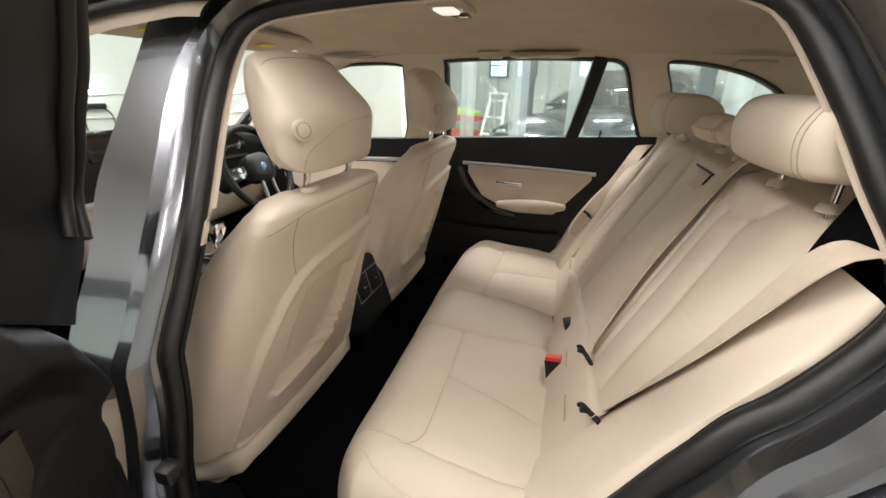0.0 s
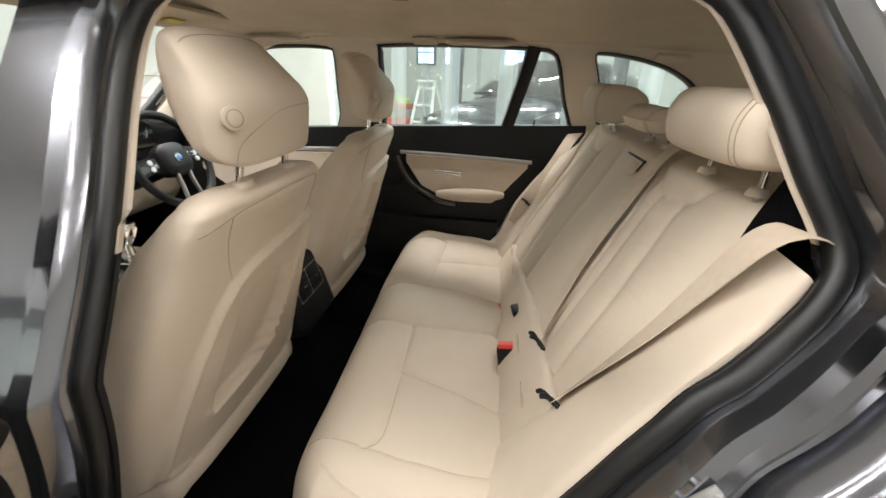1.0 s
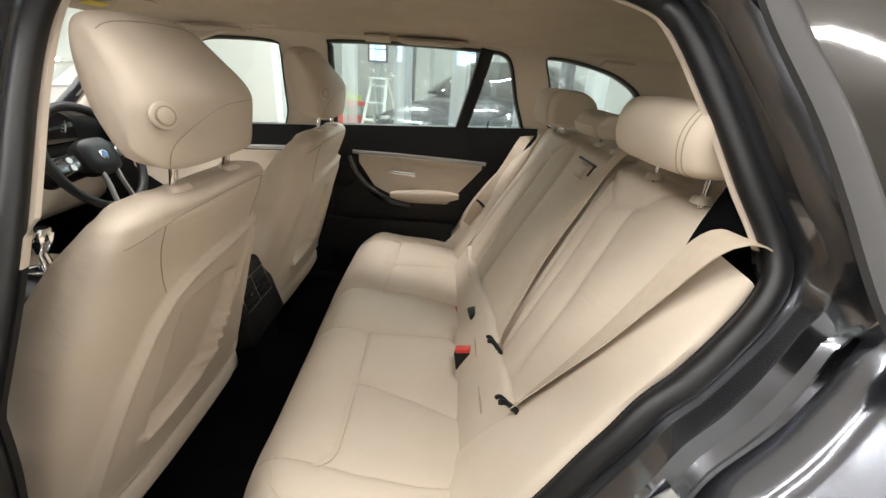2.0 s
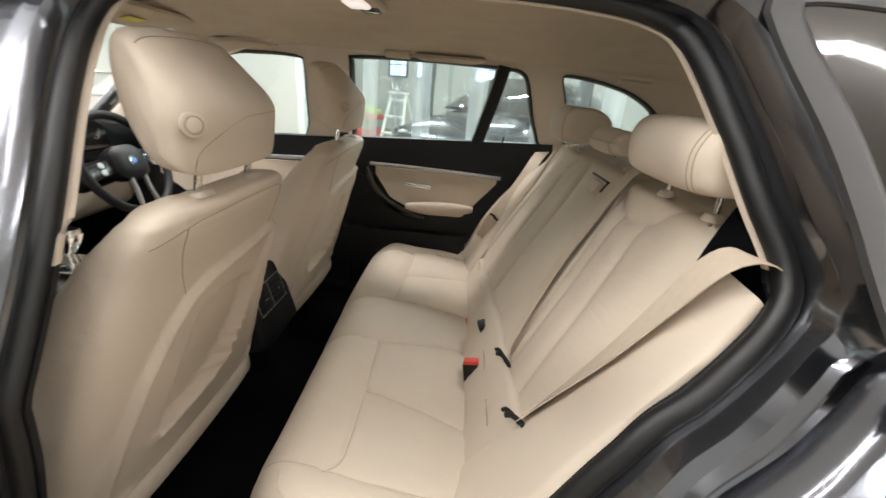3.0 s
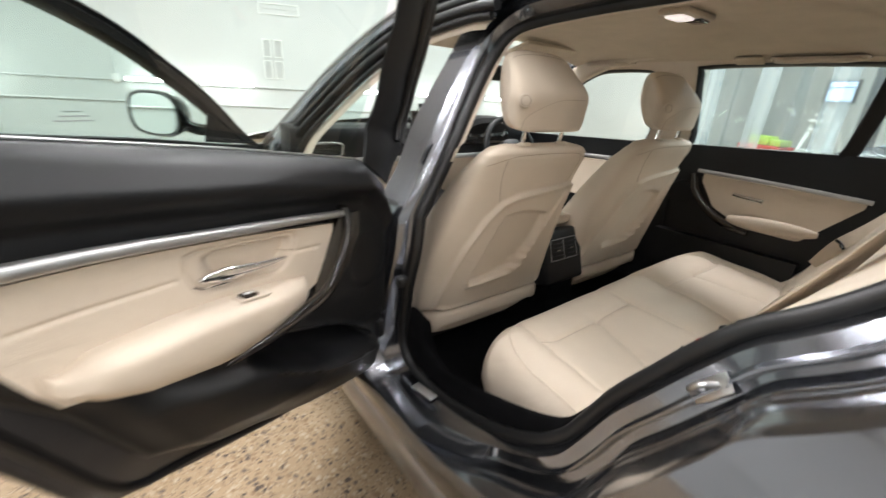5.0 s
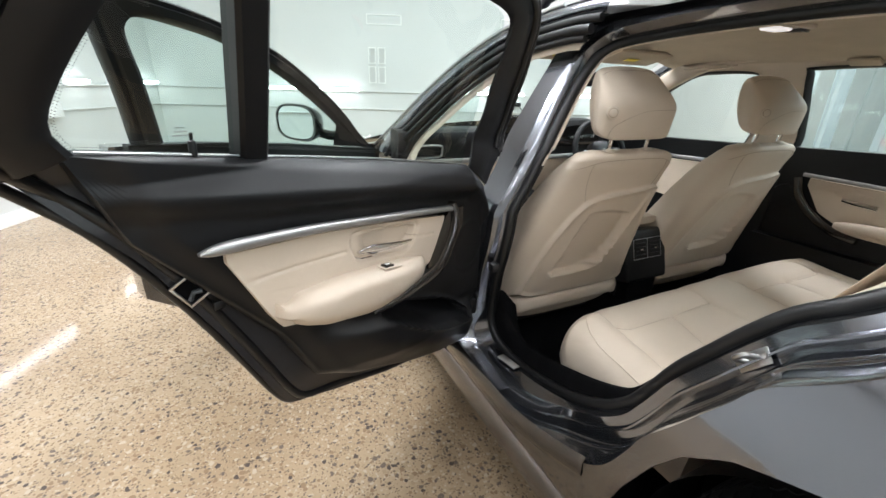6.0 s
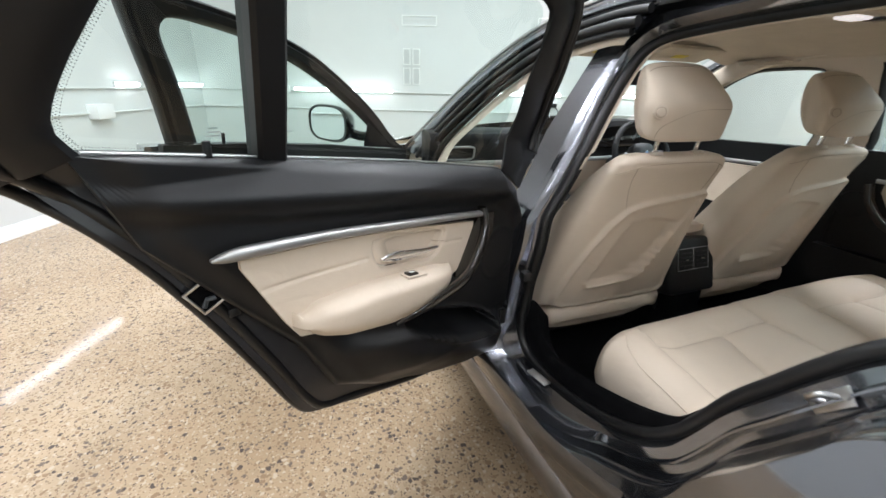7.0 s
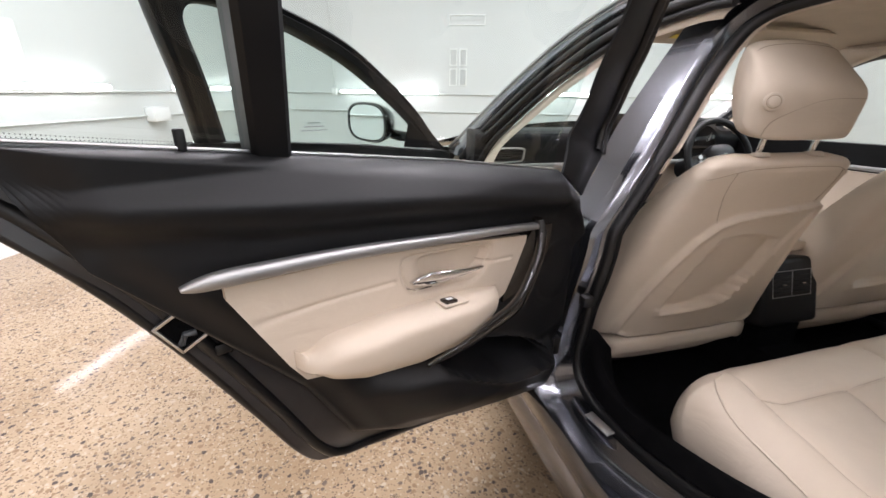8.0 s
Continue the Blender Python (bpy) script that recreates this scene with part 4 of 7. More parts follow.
for x in (0.95, -1.86):
    wheel(x, C - 0.77, 1)
    wheel(x, C + 0.77, -1)
for x in (0.95, -1.86):
    for y in (C - 0.72, C + 0.80):
        bm = bmesh.new()
        loft(bm, [[Vector((x + 0.352 * math.cos(a), y - 0.13, 0.36 + 0.352 * math.sin(a))), Vector((x + 0.352 * math.cos(a), y + 0.05, 0.36 + 0.352 * math.sin(a)))] for a in np.linspace(-0.3, math.pi + 0.3, 30)], False)
        part("wheel_arch_liner", bm, "black_plastic", car, "black wheel arch liner")

bm = bmesh.new()
rbox(bm, (0.36, 0.02, 0.70), (-1.35, 0.80, 0.57), r=0.004)
part("kick_panel", bm, "black_plastic", car, "black footwell side panel")
# ---- cabin: floor, headliner, far side ----
bm = bmesh.new()
rows = []
for x in np.linspace(-1.45, 0.30, 60):
    row = []
    for y in np.linspace(-0.60, 0.78, 50):
        t = abs(y - C)
        z = 0.235 + (0.10 if t < 0.09 else 0.10 * max(0.0, 1 - (t - 0.09) / 0.08)) * (1.0 if x > -0.2 else 1.6)
        z += 0.05 * max(0.0, (t - 0.60) / 0.09) + 0.004 * noise.noise(Vector((x * 20, y * 20, 0)))
        row.append(Vector((x, y, z)))
    rows.append(row)
loft(bm, rows, False)
part("cabin_floor", bm, "carpet", car, "black cabin carpet")
for nm, y0, y1 in (("floor_mat", -0.55, -0.06), ("floor_mat", 0.26, 0.74)):
    bm = bmesh.new()
    rbox(bm, (0.36, y1 - y0, 0.012), (-0.06, (y0 + y1) / 2, 0.250), r=0.005)
    single(nm, bm, "carpet", "black carpet mat on the rear footwell floor", "floor mat")


def roof_z(y):
    return lerp(abs(y - C), (0, 0.2, 0.32, 0.40, 0.5, 0.62), (1.345, 1.341, 1.327, 1.308, 1.284, 1.268))


def roof_drop(x):
    return 0.030 * max(0.0, x - 0.45) ** 1.4 + 0.17 * max(0.0, -x - 0.38) ** 1.8


bm = bmesh.new()
rows = []
for x in np.linspace(-0.62, 1.45, 70):
    rows.append([Vector((x, y, roof_z(y) - roof_drop(x))) for y in np.linspace(-0.296, 0.70, 50)])
loft(bm, [[v + Vector((0, 0, 0)) for v in r] for r in rows], False)
part("headliner", bm, "headliner", car, "beige cloth headliner")


def y_far(z):
    return lerp(z, (0.2, 0.6, 0.8, 0.955, 0.985, 1.25, 1.34), (0.80, 0.83, 0.845, 0.850, 0.855, 0.70, 0.63))


W_REAR = loop2([(-0.045, 1.235), (-0.02, 1.252), (0.25, 1.258), (0.53, 1.252), (0.595, 1.243), (0.625, 1.205), (0.667, 1.085), (0.708, 0.992), (0.702, 0.967), (0.45, 0.954), (0.2, 0.948), (-0.06, 0.938), (-0.075, 0.96), (-0.06, 1.1)], 110)
W_FRONT = loop2([(-0.235, 1.215), (-0.25, 1.238), (-0.40, 1.242), (-0.55, 1.225), (-0.75, 1.13), (-0.95, 1.0), (-1.06, 0.915), (-1.03, 0.90), (-0.7, 0.91), (-0.32, 0.925), (-0.285, 0.94), (-0.255, 1.1)], 110)
W_QUART = loop2([(0.750, 1.232), (0.765, 1.245), (0.87, 1.235), (0.99, 1.209), (1.075, 1.174), (1.13, 1.138), (1.17, 1.09), (1.15, 1.04), (0.97, 1.005), (0.84, 0.995), (0.812, 1.02), (0.785, 1.15)], 120)


def fside(d):
    return lambda x, z: Vector((x, y_far(z) + d, z))


UP = [(-0.45, 1.30), (0.3, 1.31), (1.35, 1.27), (1.6, 1.10), (1.6, 0.93), (0.5, 0.93), (-0.5, 0.885), (-1.25, 0.86), (-1.0, 1.02), (-0.7, 1.20)]
holed("far_side_trim", UP, [grow(W_REAR, 0.005), grow(W_FRONT, 0.005), grow(W_QUART, 0.004)], "beige_plastic", car, fside(-0.02), "beige pillar trim")
for nm, w, g in (("window_frame", W_REAR, 0.007), ("window_frame", W_FRONT, 0.007), ("window_frame", W_QUART, 0.006)):
    bm = bmesh.new()
    loft(bm, [[fside(d)(*p) for p in grow(w, e)] for e, d in ((g, -0.024), (0.0, -0.020), (-0.004, -0.008), (-0.004, 0.018), (g + 0.02, 0.018))])
    part(nm, bm, "black_plastic", car, "black window surround")
    bm = bmesh.new()
    vs = [bm.verts.new(fside(0.010)(*p)) for p in grow(w, 0.008)]
    bmesh.ops.triangle_fill(bm, use_beauty=True, edges=[bm.edges.new((a, b)) for a, b in zip(vs, vs[1:] + vs[:1])])
    pane = part("window_pane", bm, "glass", car, "clear car window pane")
    pane.visible_shadow = False
# black divider of the rear door's fixed quarter pane
bm = bmesh.new()
sweep(bm, [fside(-0.012)(x, z) for x, z in ((0.452, 0.945), (0.468, 1.0), (0.497, 1.12), (0.528, 1.265))], superell(0.05, 0.03, 5, 14), side=lambda i: (1, 0, 0.25))
part("window_divider", bm, "black_plastic", car, "black window divider")


def low_panel(name, x0, x1, lo, hi, d, mater, label, back=0.03, nx=40, nz=14):
    bm = bmesh.new()
    sheet(bm, np.linspace(x0, x1, nx), lo, hi, nz, lambda x, z: fside(-d)(x, z), back=lambda x, z: fside(back)(x, z))
    return part(name, bm, mater, far_door, label)


far_door = thing("rear_door", (0.3, 0.84, 0.3), "closed rear car door with beige insert and bright trim line", "car door")
low_panel("inner_panel", -0.115, 0.78, lambda x: 0.24, lambda x: lerp(x, (-0.12, 0.8), (0.945, 0.985)), 0.03, "black_plastic", "")
low_panel("leather_insert", 0.03, 0.56, lambda x: lerp(x, (0.03, 0.10, 0.2, 0.28, 0.42, 0.56), (0.80, 0.70, 0.655, 0.638, 0.638, 0.80)), lambda x: lerp(x, (0.03, 0.56), (0.832, 0.822)), 0.042, "leather", "beige leather insert")
bm = bmesh.new()
rings = []
for k in range(25):
    t = k / 24
    x = 0.17 + 0.30 * t
    w = math.sin(math.pi * min(1, max(0, 0.06 + 0.9 * t))) ** 0.5
    rings.append([fside(-0.042 - 0.018 * w + q * w)(x, 0.668 + 0.01 * t + p * w) for p, q in superell(0.058, 0.05, 2.6, 20)])
loft(bm, rings, True, True, True)
part("armrest", bm, "leather", far_door, "beige padded armrest")
bm = bmesh.new()
sweep(bm, [fside(-0.046)(x, z) for x, z in ((0.005, 0.843), (0.2, 0.840), (0.4, 0.834), (0.575, 0.826))], superell(0.016, 0.012, 4, 12))
part("trim_strip", bm, "satin", far_door, "bright trim strip")
bm = bmesh.new()
sweep(bm, [fside(-0.06)(x, z) for x, z in [(p.x, p.y) for p in crv([(-0.005, 0.83), (0.02, 0.76), (0.08, 0.695), (0.17, 0.645), (0.26, 0.63)], 24)]], superell(0.03, 0.035, 3, 14))
part("pull_handle", bm, "gloss_black", far_door, "gloss black pull handle")
bm = bmesh.new()
sweep(bm, [fside(-0.056)(x, z) for x, z in ((0.165, 0.772), (0.20, 0.768), (0.26, 0.764), (0.275, 0.762))], lambda t: superell(0.014 + 0.008 * t, 0.012, 3, 10))
part("door_handle", bm, "chrome", far_door, "chrome door handle")
bm = bmesh.new()
disc(bm, 0.058, 0.012, pose(-0.045, 0.812, 0.735, 90, 0, 0), 32, 0.052, 0.003)
part("speaker_cover", bm, "black_plastic", far_door, "black round speaker cover")
bm = bmesh.new()
sheet(bm, np.linspace(-0.1, 0.45, 20), lambda x: 0.40, lambda x: lerp(x, (-0.1, 0.45), (0.56, 0.56)), 8, lambda x, z: fside(-0.075)(x, z), back=lambda x, z: fside(0.0)(x, z))
part("door_pocket", bm, "black_plastic", far_door, "black door pocket")
bm = bmesh.new()
sweep(bm, [fside(-0.02)(0.565, 0.96), fside(-0.025)(0.57, 1.0)], circle(0.004, 8))
part("lock_pin", bm, "black_plastic", far_door)

ffd = thing("front_door", (-0.7, 0.84, 0.3), "closed front car door with black upper and beige insert", "car door")
far_door_keep, far_door = far_door, ffd
low_panel("inner_panel", -1.2, -0.135, lambda x: 0.24, lambda x: lerp(x, (-1.2, -0.12), (0.895, 0.94)), 0.03, "black_plastic", "")
low_panel("leather_insert", -0.95, -0.26, lambda x: lerp(x, (-0.95, -0.8, -0.4, -0.26), (0.72, 0.62, 0.60, 0.70)), lambda x: lerp(x, (-0.95, -0.26), (0.80, 0.825)), 0.044, "leather", "beige leather insert")
bm = bmesh.new()
sweep(bm, [fside(-0.048)(x, z) for x, z in ((-1.05, 0.805), (-0.7, 0.825), (-0.26, 0.842))], superell(0.018, 0.012, 4, 12))
part("trim_strip", bm, "satin", far_door, "bright trim strip")
far_door = far_door_keep
# far B pillar foot and rear wheel-arch trim
bm = bmesh.new()
sheet(bm, np.linspace(-0.14, -0.09, 4), lambda x: 0.24, lambda x: 0.96, 20, lambda x, z: fside(-0.035)(x, z), back=lambda x, z: fside(0.03)(x, z))
part("far_pillar_foot", bm, "black_plastic", car, "black pillar foot")

# ---- headliner fittings ----
def grab_handle(x0, x1):
    th = thing("grab_handle", ((x0 + x1) / 2, 0.63, 1.26), "beige folding grab handle on the roof edge", "grab handle", "grab handles")
    bm = bmesh.new()
    ym = 0.625
    pts = crv([(x0, ym, 1.268), (x0 + 0.03, ym - 0.03, 1.262), ((x0 + x1) / 2, ym - 0.035, 1.262), (x1 - 0.03, ym - 0.03, 1.262), (x1, ym, 1.268)], 30)
    sweep(bm, pts, superell(0.016, 0.022, 3, 12))
    part("grip", bm, "beige_plastic", th)
    bm = bmesh.new()
    rbox(bm, (x1 - x0 + 0.03, 0.05, 0.01), ((x0 + x1) / 2, ym + 0.005, 1.272), r=0.004)
    part("backplate", bm, "beige_plastic", th)
    return th


grab_handle(-0.53, -0.32)
grab_handle(0.22, 0.44)
bm = bmesh.new()
rbox(bm, (0.09, 0.045, 0.012), r=0.005, m=pose(0.14, 0.62, 1.268, -20, 0, 0))
single("roof_cover", bm, "headliner", "small beige cover flap on the roof edge", "trim cover")
bm = bmesh.new()
rbox(bm, (0.11, 0.05, 0.012), r=0.005, m=pose(0.98, 0.62, 1.235, -20, 2, 0))
single("roof_cover", bm, "headliner", "small beige cover flap on the roof edge", "trim cover")
lamp = thing("dome_lamp", (0.15, 0.07, 1.335), "small rear roof lamp with white lens and dark switch bezel", "lamp")
bm = bmesh.new()
rbox(bm, (0.085, 0.16, 0.016), (0.15, 0.075, 1.335), r=0.006)
part("bezel", bm, "beige_plastic", lamp)
M["lens"] = emitter("lamp_lens", (1, 0.93, 0.85), 0.6)
bm = bmesh.new()
rbox(bm, (0.05, 0.075, 0.014), (0.145, 0.045, 1.327), r=0.006)
part("lens", bm, "lens", lamp, "white lit lens")
bm = bmesh.new()
rbox(bm, (0.045, 0.055, 0.013), (0.16, 0.118, 1.327), r=0.005)
part("switch", bm, "gloss_black", lamp, "dark switch panel")
for y0, y1 in ((-0.22, 0.06), (0.16, 0.5)):
    th = thing("sun_visor", (-0.55, (y0 + y1) / 2, 1.25), "beige folded sun visor under the windscreen header", "sun visor", "sun visors")
    bm = bmesh.new()
    rbox(bm, (0.16, y1 - y0, 0.016), r=0.007, m=pose(-0.58, (y0 + y1) / 2, 1.296, 0, -14, 0))
    part("pad", bm, "headliner", th)
    bm = bmesh.new()
    rbox(bm, (0.03, 0.07, 0.002), r=0, m=pose(-0.57, (y0 + y1) / 2 - 0.03, 1.284, 0, -14, 0))
    part("warning_label", bm, "yellow", th, "yellow warning sticker with plain bars")
bm = bmesh.new()
rbox(bm, (0.03, 0.22, 0.065), r=0.012, m=pose(-0.68, C, 1.20, 0, 12, 0))
single("rear_view_mirror", bm, "black_plastic", "black rear-view mirror at the windscreen", "mirror")

# ---- centre console ----
con = thing("centre_console", (-0.4, C, 0.3), "black centre console with beige armrest and rear vents", "car console")
bm = bmesh.new()
rings = []
for x, w, zt in ((-1.12, 0.26, 0.60), (-0.95, 0.25, 0.58), (-0.60, 0.23, 0.56), (-0.45, 0.21, 0.56), (-0.24, 0.20, 0.61), (-0.19, 0.195, 0.60), (-0.172, 0.185, 0.57)):
    rings.append([Vector((x, C + a, (zt + 0.26) / 2 + b)) for a, b in superell(w, zt - 0.26, 5, 40)])
loft(bm, rings, True, True, True)
part("body", bm, "black_plastic", con)
bm = bmesh.new()
rings = []
for k in range(17):
    t = k / 16
    h = 0.055 * math.sin(math.pi * (0.08 + 0.84 * t)) ** 0.4
    rings.append([Vector((-0.46 + 0.275 * t, C + a, 0.635 + 0.02 * t + b)) for a, b in superell(0.19, h, 3, 28)])
loft(bm, rings, True, True, True)
part("armrest", bm, "leather", con, "beige leather armrest lid")
VM = pose(-0.140, C, 0.525, 0, -16, 0)
bm = bmesh.new()
rbox(bm, (0.07, 0.230, 0.215), (-0.020, 0, -0.002), r=0.016, seg=3, m=VM)
vp = part("vent_panel", bm, "black_plastic", con, "black rear vent panel")
for sg in (-1, 1):
    bm = bmesh.new()
    for k in range(4):
        rbox(bm, (0.010, 0.066, 0.004), (0.015, sg * 0.040, 0.000 + 0.016 * k), r=0.001, m=VM)
    part("vent_slats", bm, "black_plastic", vp)
    bm = bmesh.new()
    rbox(bm, (0.012, 0.016, 0.006), (0.019, sg * 0.040, 0.024), r=0.002, m=VM)
    part("vent_knob", bm, "chrome", vp, "bright vent knob")
bm = bmesh.new()
for z in (-0.016, 0.066):
    rbox(bm, (0.003, 0.156, 0.0018), (0.0150, 0, z), r=0.0005, m=VM)
for y in (-0.078, 0.0, 0.078):
    rbox(bm, (0.003, 0.0018, 0.082), (0.0150, y, 0.025), r=0.001, m=VM)
part("vent_surround", bm, "steel", vp, "thin satin vent surround")
bm = bmesh.new()
rbox(bm, (0.09, 0.17, 0.22), (-0.160, C, 0.350), r=0.02)
part("foot", bm, "carpet", con, "black carpeted console foot")
bm = bmesh.new()
rbox(bm, (0.24, 0.13, 0.010), (-0.76, C, 0.585), r=0.004)
part("shift_plate", bm, "chrome", con, "bright shifter plate")
bm = bmesh.new()
rings = [[Vector((x, C + a, z)) + Vector((b, 0, 0)) for a, b in superell(w, d, 2.6, 20)] for x, z, w, d in ((-0.74, 0.585, 0.035, 0.035), (-0.745, 0.62, 0.03, 0.03), (-0.735, 0.65, 0.045, 0.055), (-0.725, 0.685, 0.05, 0.06), (-0.72, 0.70, 0.035, 0.04))]
loft(bm, rings, True, True, True)
part("gear_selector", bm, "chrome", con, "chrome and black gear selector")

# ---- dashboard ----
dash = thing("dashboard", (-1.2, C, 0.6), "black dashboard with bright trim line and beige lower half", "dashboard")
bm = bmesh.new()
rings = []
for k in range(41):
    y = -0.66 + 1.52 * k / 40
    bow = 0.05 * (1 - ((y - C) / 0.76) ** 2)
    hood = 0.055 * math.exp(-((y - 0.45) / 0.17) ** 4)
    fore = lerp(abs(y - C), (0.60, 0.76), (-1.6, -1.17))
    rings.append([Vector((max(fore, x + bow * 0.6), y, z)) for x, z in [(p.x, p.y) for p in crv([(-1.52, 0.90), (-1.30, 0.935), (-1.12, 0.94 + hood), (-1.05 + hood * 0.8, 0.925 + hood), (-1.045, 0.88), (-1.06, 0.80), (-1.09, 0.785), (-1.3, 0.775), (-1.5, 0.80)], 40, True)]])
loft(bm, rings, True, True, True)
part("upper_body", bm, "black_plastic", dash)
bm = bmesh.new()
rings = []
for k in range(31):
    y = -0.655 + 1.51 * k / 30
    bow = 0.05 * (1 - ((y - C) / 0.76) ** 2)
    rings.append([Vector((x + bow * 0.6, y, z)) for x, z in [(p.x, p.y) for p in crv([(-1.40, 0.775), (-1.10, 0.775), (-1.075, 0.74), (-1.09, 0.66), (-1.15, 0.56), (-1.40, 0.50)], 30, True)]])
loft(bm, rings, True, True, True)
part("lower_body", bm, "leather", dash, "beige lower dashboard")
bm = bmesh.new()
sweep(bm, [Vector((-1.052 + 0.03 * (1 - ((y - C) / 0.76) ** 2), y, 0.782)) for y in np.linspace(-0.64, 0.84, 30)], superell(0.026, 0.016, 4, 12))
part("trim_strip", bm, "satin", dash, "bright dashboard trim strip")


def dash_vent(y0, y1, z0, z1):
    yc, zc, w, h = (y0 + y1) / 2, (z0 + z1) / 2, y1 - y0, z1 - z0
    bm = bmesh.new()
    ring = [Vector((-1.035, yc + a + 0.12 * b, zc + b)) for a, b in superell(w, h, 5, 40)]
    sweep(bm, ring, circle(0.006, 8), True, side=lambda i: (1, 0, 0.01))
    v = part("vent", bm, "satin", dash, "bright-rimmed air vent")
    bm = bmesh.new()
    rbox(bm, (0.02, w - 0.006, h - 0.006), (-1.047, yc, zc), r=0.004)
    part("vent_well", bm, "gloss_black", v)
    bm = bmesh.new()
    for k in range(5):
        rbox(bm, (0.012, w * 0.86, 0.0035), (-1.034, yc, z0 + h * (k + 1) / 6), r=0.001)
    part("vent_slats", bm, "black_plastic", v)


dash_vent(-0.585, -0.425, 0.803, 0.865)
dash_vent(0.0, 0.20, 0.84, 0.89)
# instrument cluster
bm = bmesh.new()
rbox(bm, (0.03, 0.36, 0.14), r=0.02, m=pose(-1.03, 0.45, 0.91, 0, -12, 0))
cl = part("cluster", bm, "gloss_black", dash, "dark instrument cluster")
for y in (0.37, 0.53):
    bm = bmesh.new()
    ring = [Vector((-1.011, y + 0.055 * math.cos(a), 0.915 + 0.055 * math.sin(a))) for a in np.linspace(0, 2 * math.pi, 41)[:-1]]
    sweep(bm, ring, circle(0.0025, 6), True, side=lambda i: (1, 0, 0.01))
    part("dial_ring", bm, "satin", cl, "satin dial ring")
    bm = bmesh.new()
    for k in range(17):
        a = radians(-40 + 260 * k / 16)
        rbox(bm, (0.002, 0.010, 0.002), r=0, m=Matrix.Translation((-1.010, y + 0.044 * math.cos(a), 0.915 + 0.044 * math.sin(a))) @ Matrix.Rotation(a, 4, "X"))
    part("dial_marks", bm, "grey_mark", cl, "pale dial marks")
bm = bmesh.new()
rbox(bm, (0.03, 0.26, 0.10), r=0.008, m=pose(-1.03, 0.07, 0.965, 0, -10, 0))
part("screen", bm, "gloss_black", dash, "dark dashboard screen")
for k in range(3):
    bm = bmesh.new()
    for j in range(6):
        rbox(bm, (0.006, 0.024, 0.009), (-1.033 - 0.004 * k, -0.0 + 0.034 * j, 0.755 - 0.03 * k), r=0.002)
    part("button_row", bm, "gloss_black", dash, "row of dark buttons")

# ---- steering wheel ----
sw = thing("steering_wheel", (-0.80, 0.44, 0.83), "black leather steering wheel with satin lower spoke", "steering wheel")
SM = Matrix.Translation((-0.80, 0.44, 0.83)) @ Vector((0.92, 0, 0.40)).to_track_quat("Z", "Y").to_matrix().to_4x4()
up = (SM.to_3x3().inverted() @ Vector((0, 0, 1)))
ang0 = math.atan2(up.y, up.x)


def swp(r, a, h=0.0):
    """A place on the wheel: radius, angle from the top, height over its plane."""
    return SM @ Vector((r * math.cos(ang0 + a), r * math.sin(ang0 + a), h))


bm = bmesh.new()
sweep(bm, [swp(0.176, 2 * math.pi * k / 64) for k in range(64)], circle(0.0155, 14, 0.92), True, side=lambda i: SM.to_3x3() @ Vector((0, 0, 1)))
part("rim", bm, "black_plastic", sw, "black leather rim")
bm = bmesh.new()
rings = []
for h, s in ((-0.03, 0.9), (0.0, 1.0), (0.018, 0.95), (0.028, 0.75), (0.031, 0.4)):
    rings.append([swp(math.hypot(a * s, b * s), math.atan2(a, b), h) for a, b in superell(0.15, 0.13, 3, 36)])
loft(bm, rings, True, True, True)
part("hub", bm, "black_plastic", sw, "black airbag hub")
for a0, wd in ((math.pi / 2, 0.05), (-math.pi / 2, 0.05)):
    bm = bmesh.new()
    sweep(bm, [swp(0.05, a0 * 1.0), swp(0.11, a0 * 1.03), swp(0.172, a0 * 1.06)], superell(wd, 0.016, 4, 14), side=lambda i: SM.to_3x3() @ Vector((math.cos(ang0), math.sin(ang0), 0)))
    sp = part("spoke", bm, "gloss_black", sw, "black spoke with buttons")
    bm = bmesh.new()
    for k in (-1, 1):
        disc(bm, 0.010, 0.005, Matrix.Translation(swp(0.115, a0 * 1.03, 0.010) + (swp(0.012, 0) - swp(0, 0)) * k) @ SM.to_3x3().to_4x4(), 16)
    part("button", bm, "satin", sp, "satin button")
bm = bmesh.new()
ctr = crv([tuple(swp(0.055, math.pi * 0.80, 0.014)), tuple(swp(0.10, math.pi * 0.90, 0.01)), tuple(swp(0.165, math.pi * 0.93, 0.004)), tuple(swp(0.168, math.pi, 0.004)), tuple(swp(0.165, math.pi * 1.07, 0.004)), tuple(swp(0.10, math.pi * 1.10, 0.01)), tuple(swp(0.055, math.pi * 1.20, 0.014))], 40)
sweep(bm, ctr, superell(0.018, 0.010, 3, 12))
part("lower_spoke", bm, "satin", sw, "satin V-shaped lower spoke")
bm = bmesh.new()
disc(bm, 0.017, 0.004, Matrix.Translation(swp(0, 0, 0.032)) @ SM.to_3x3().to_4x4(), 28, 0.016, 0.001)
em = part("emblem", bm, "chrome", sw, "round emblem drawn as plain quarters")
M["blue_mark"] = mat("blue_mark", (0.05, 0.16, 0.42), 0.4)
bm = bmesh.new()
disc(bm, 0.011, 0.002, Matrix.Translation(swp(0, 0, 0.0345)) @ SM.to_3x3().to_4x4(), 24)
part("emblem_field", bm, "blue_mark", em)
bm = bmesh.new()
sweep(bm, [swp(0, 0, -0.02), swp(0, 0, -0.22)], circle(0.045, 18))
part("column", bm, "black_plastic", sw)

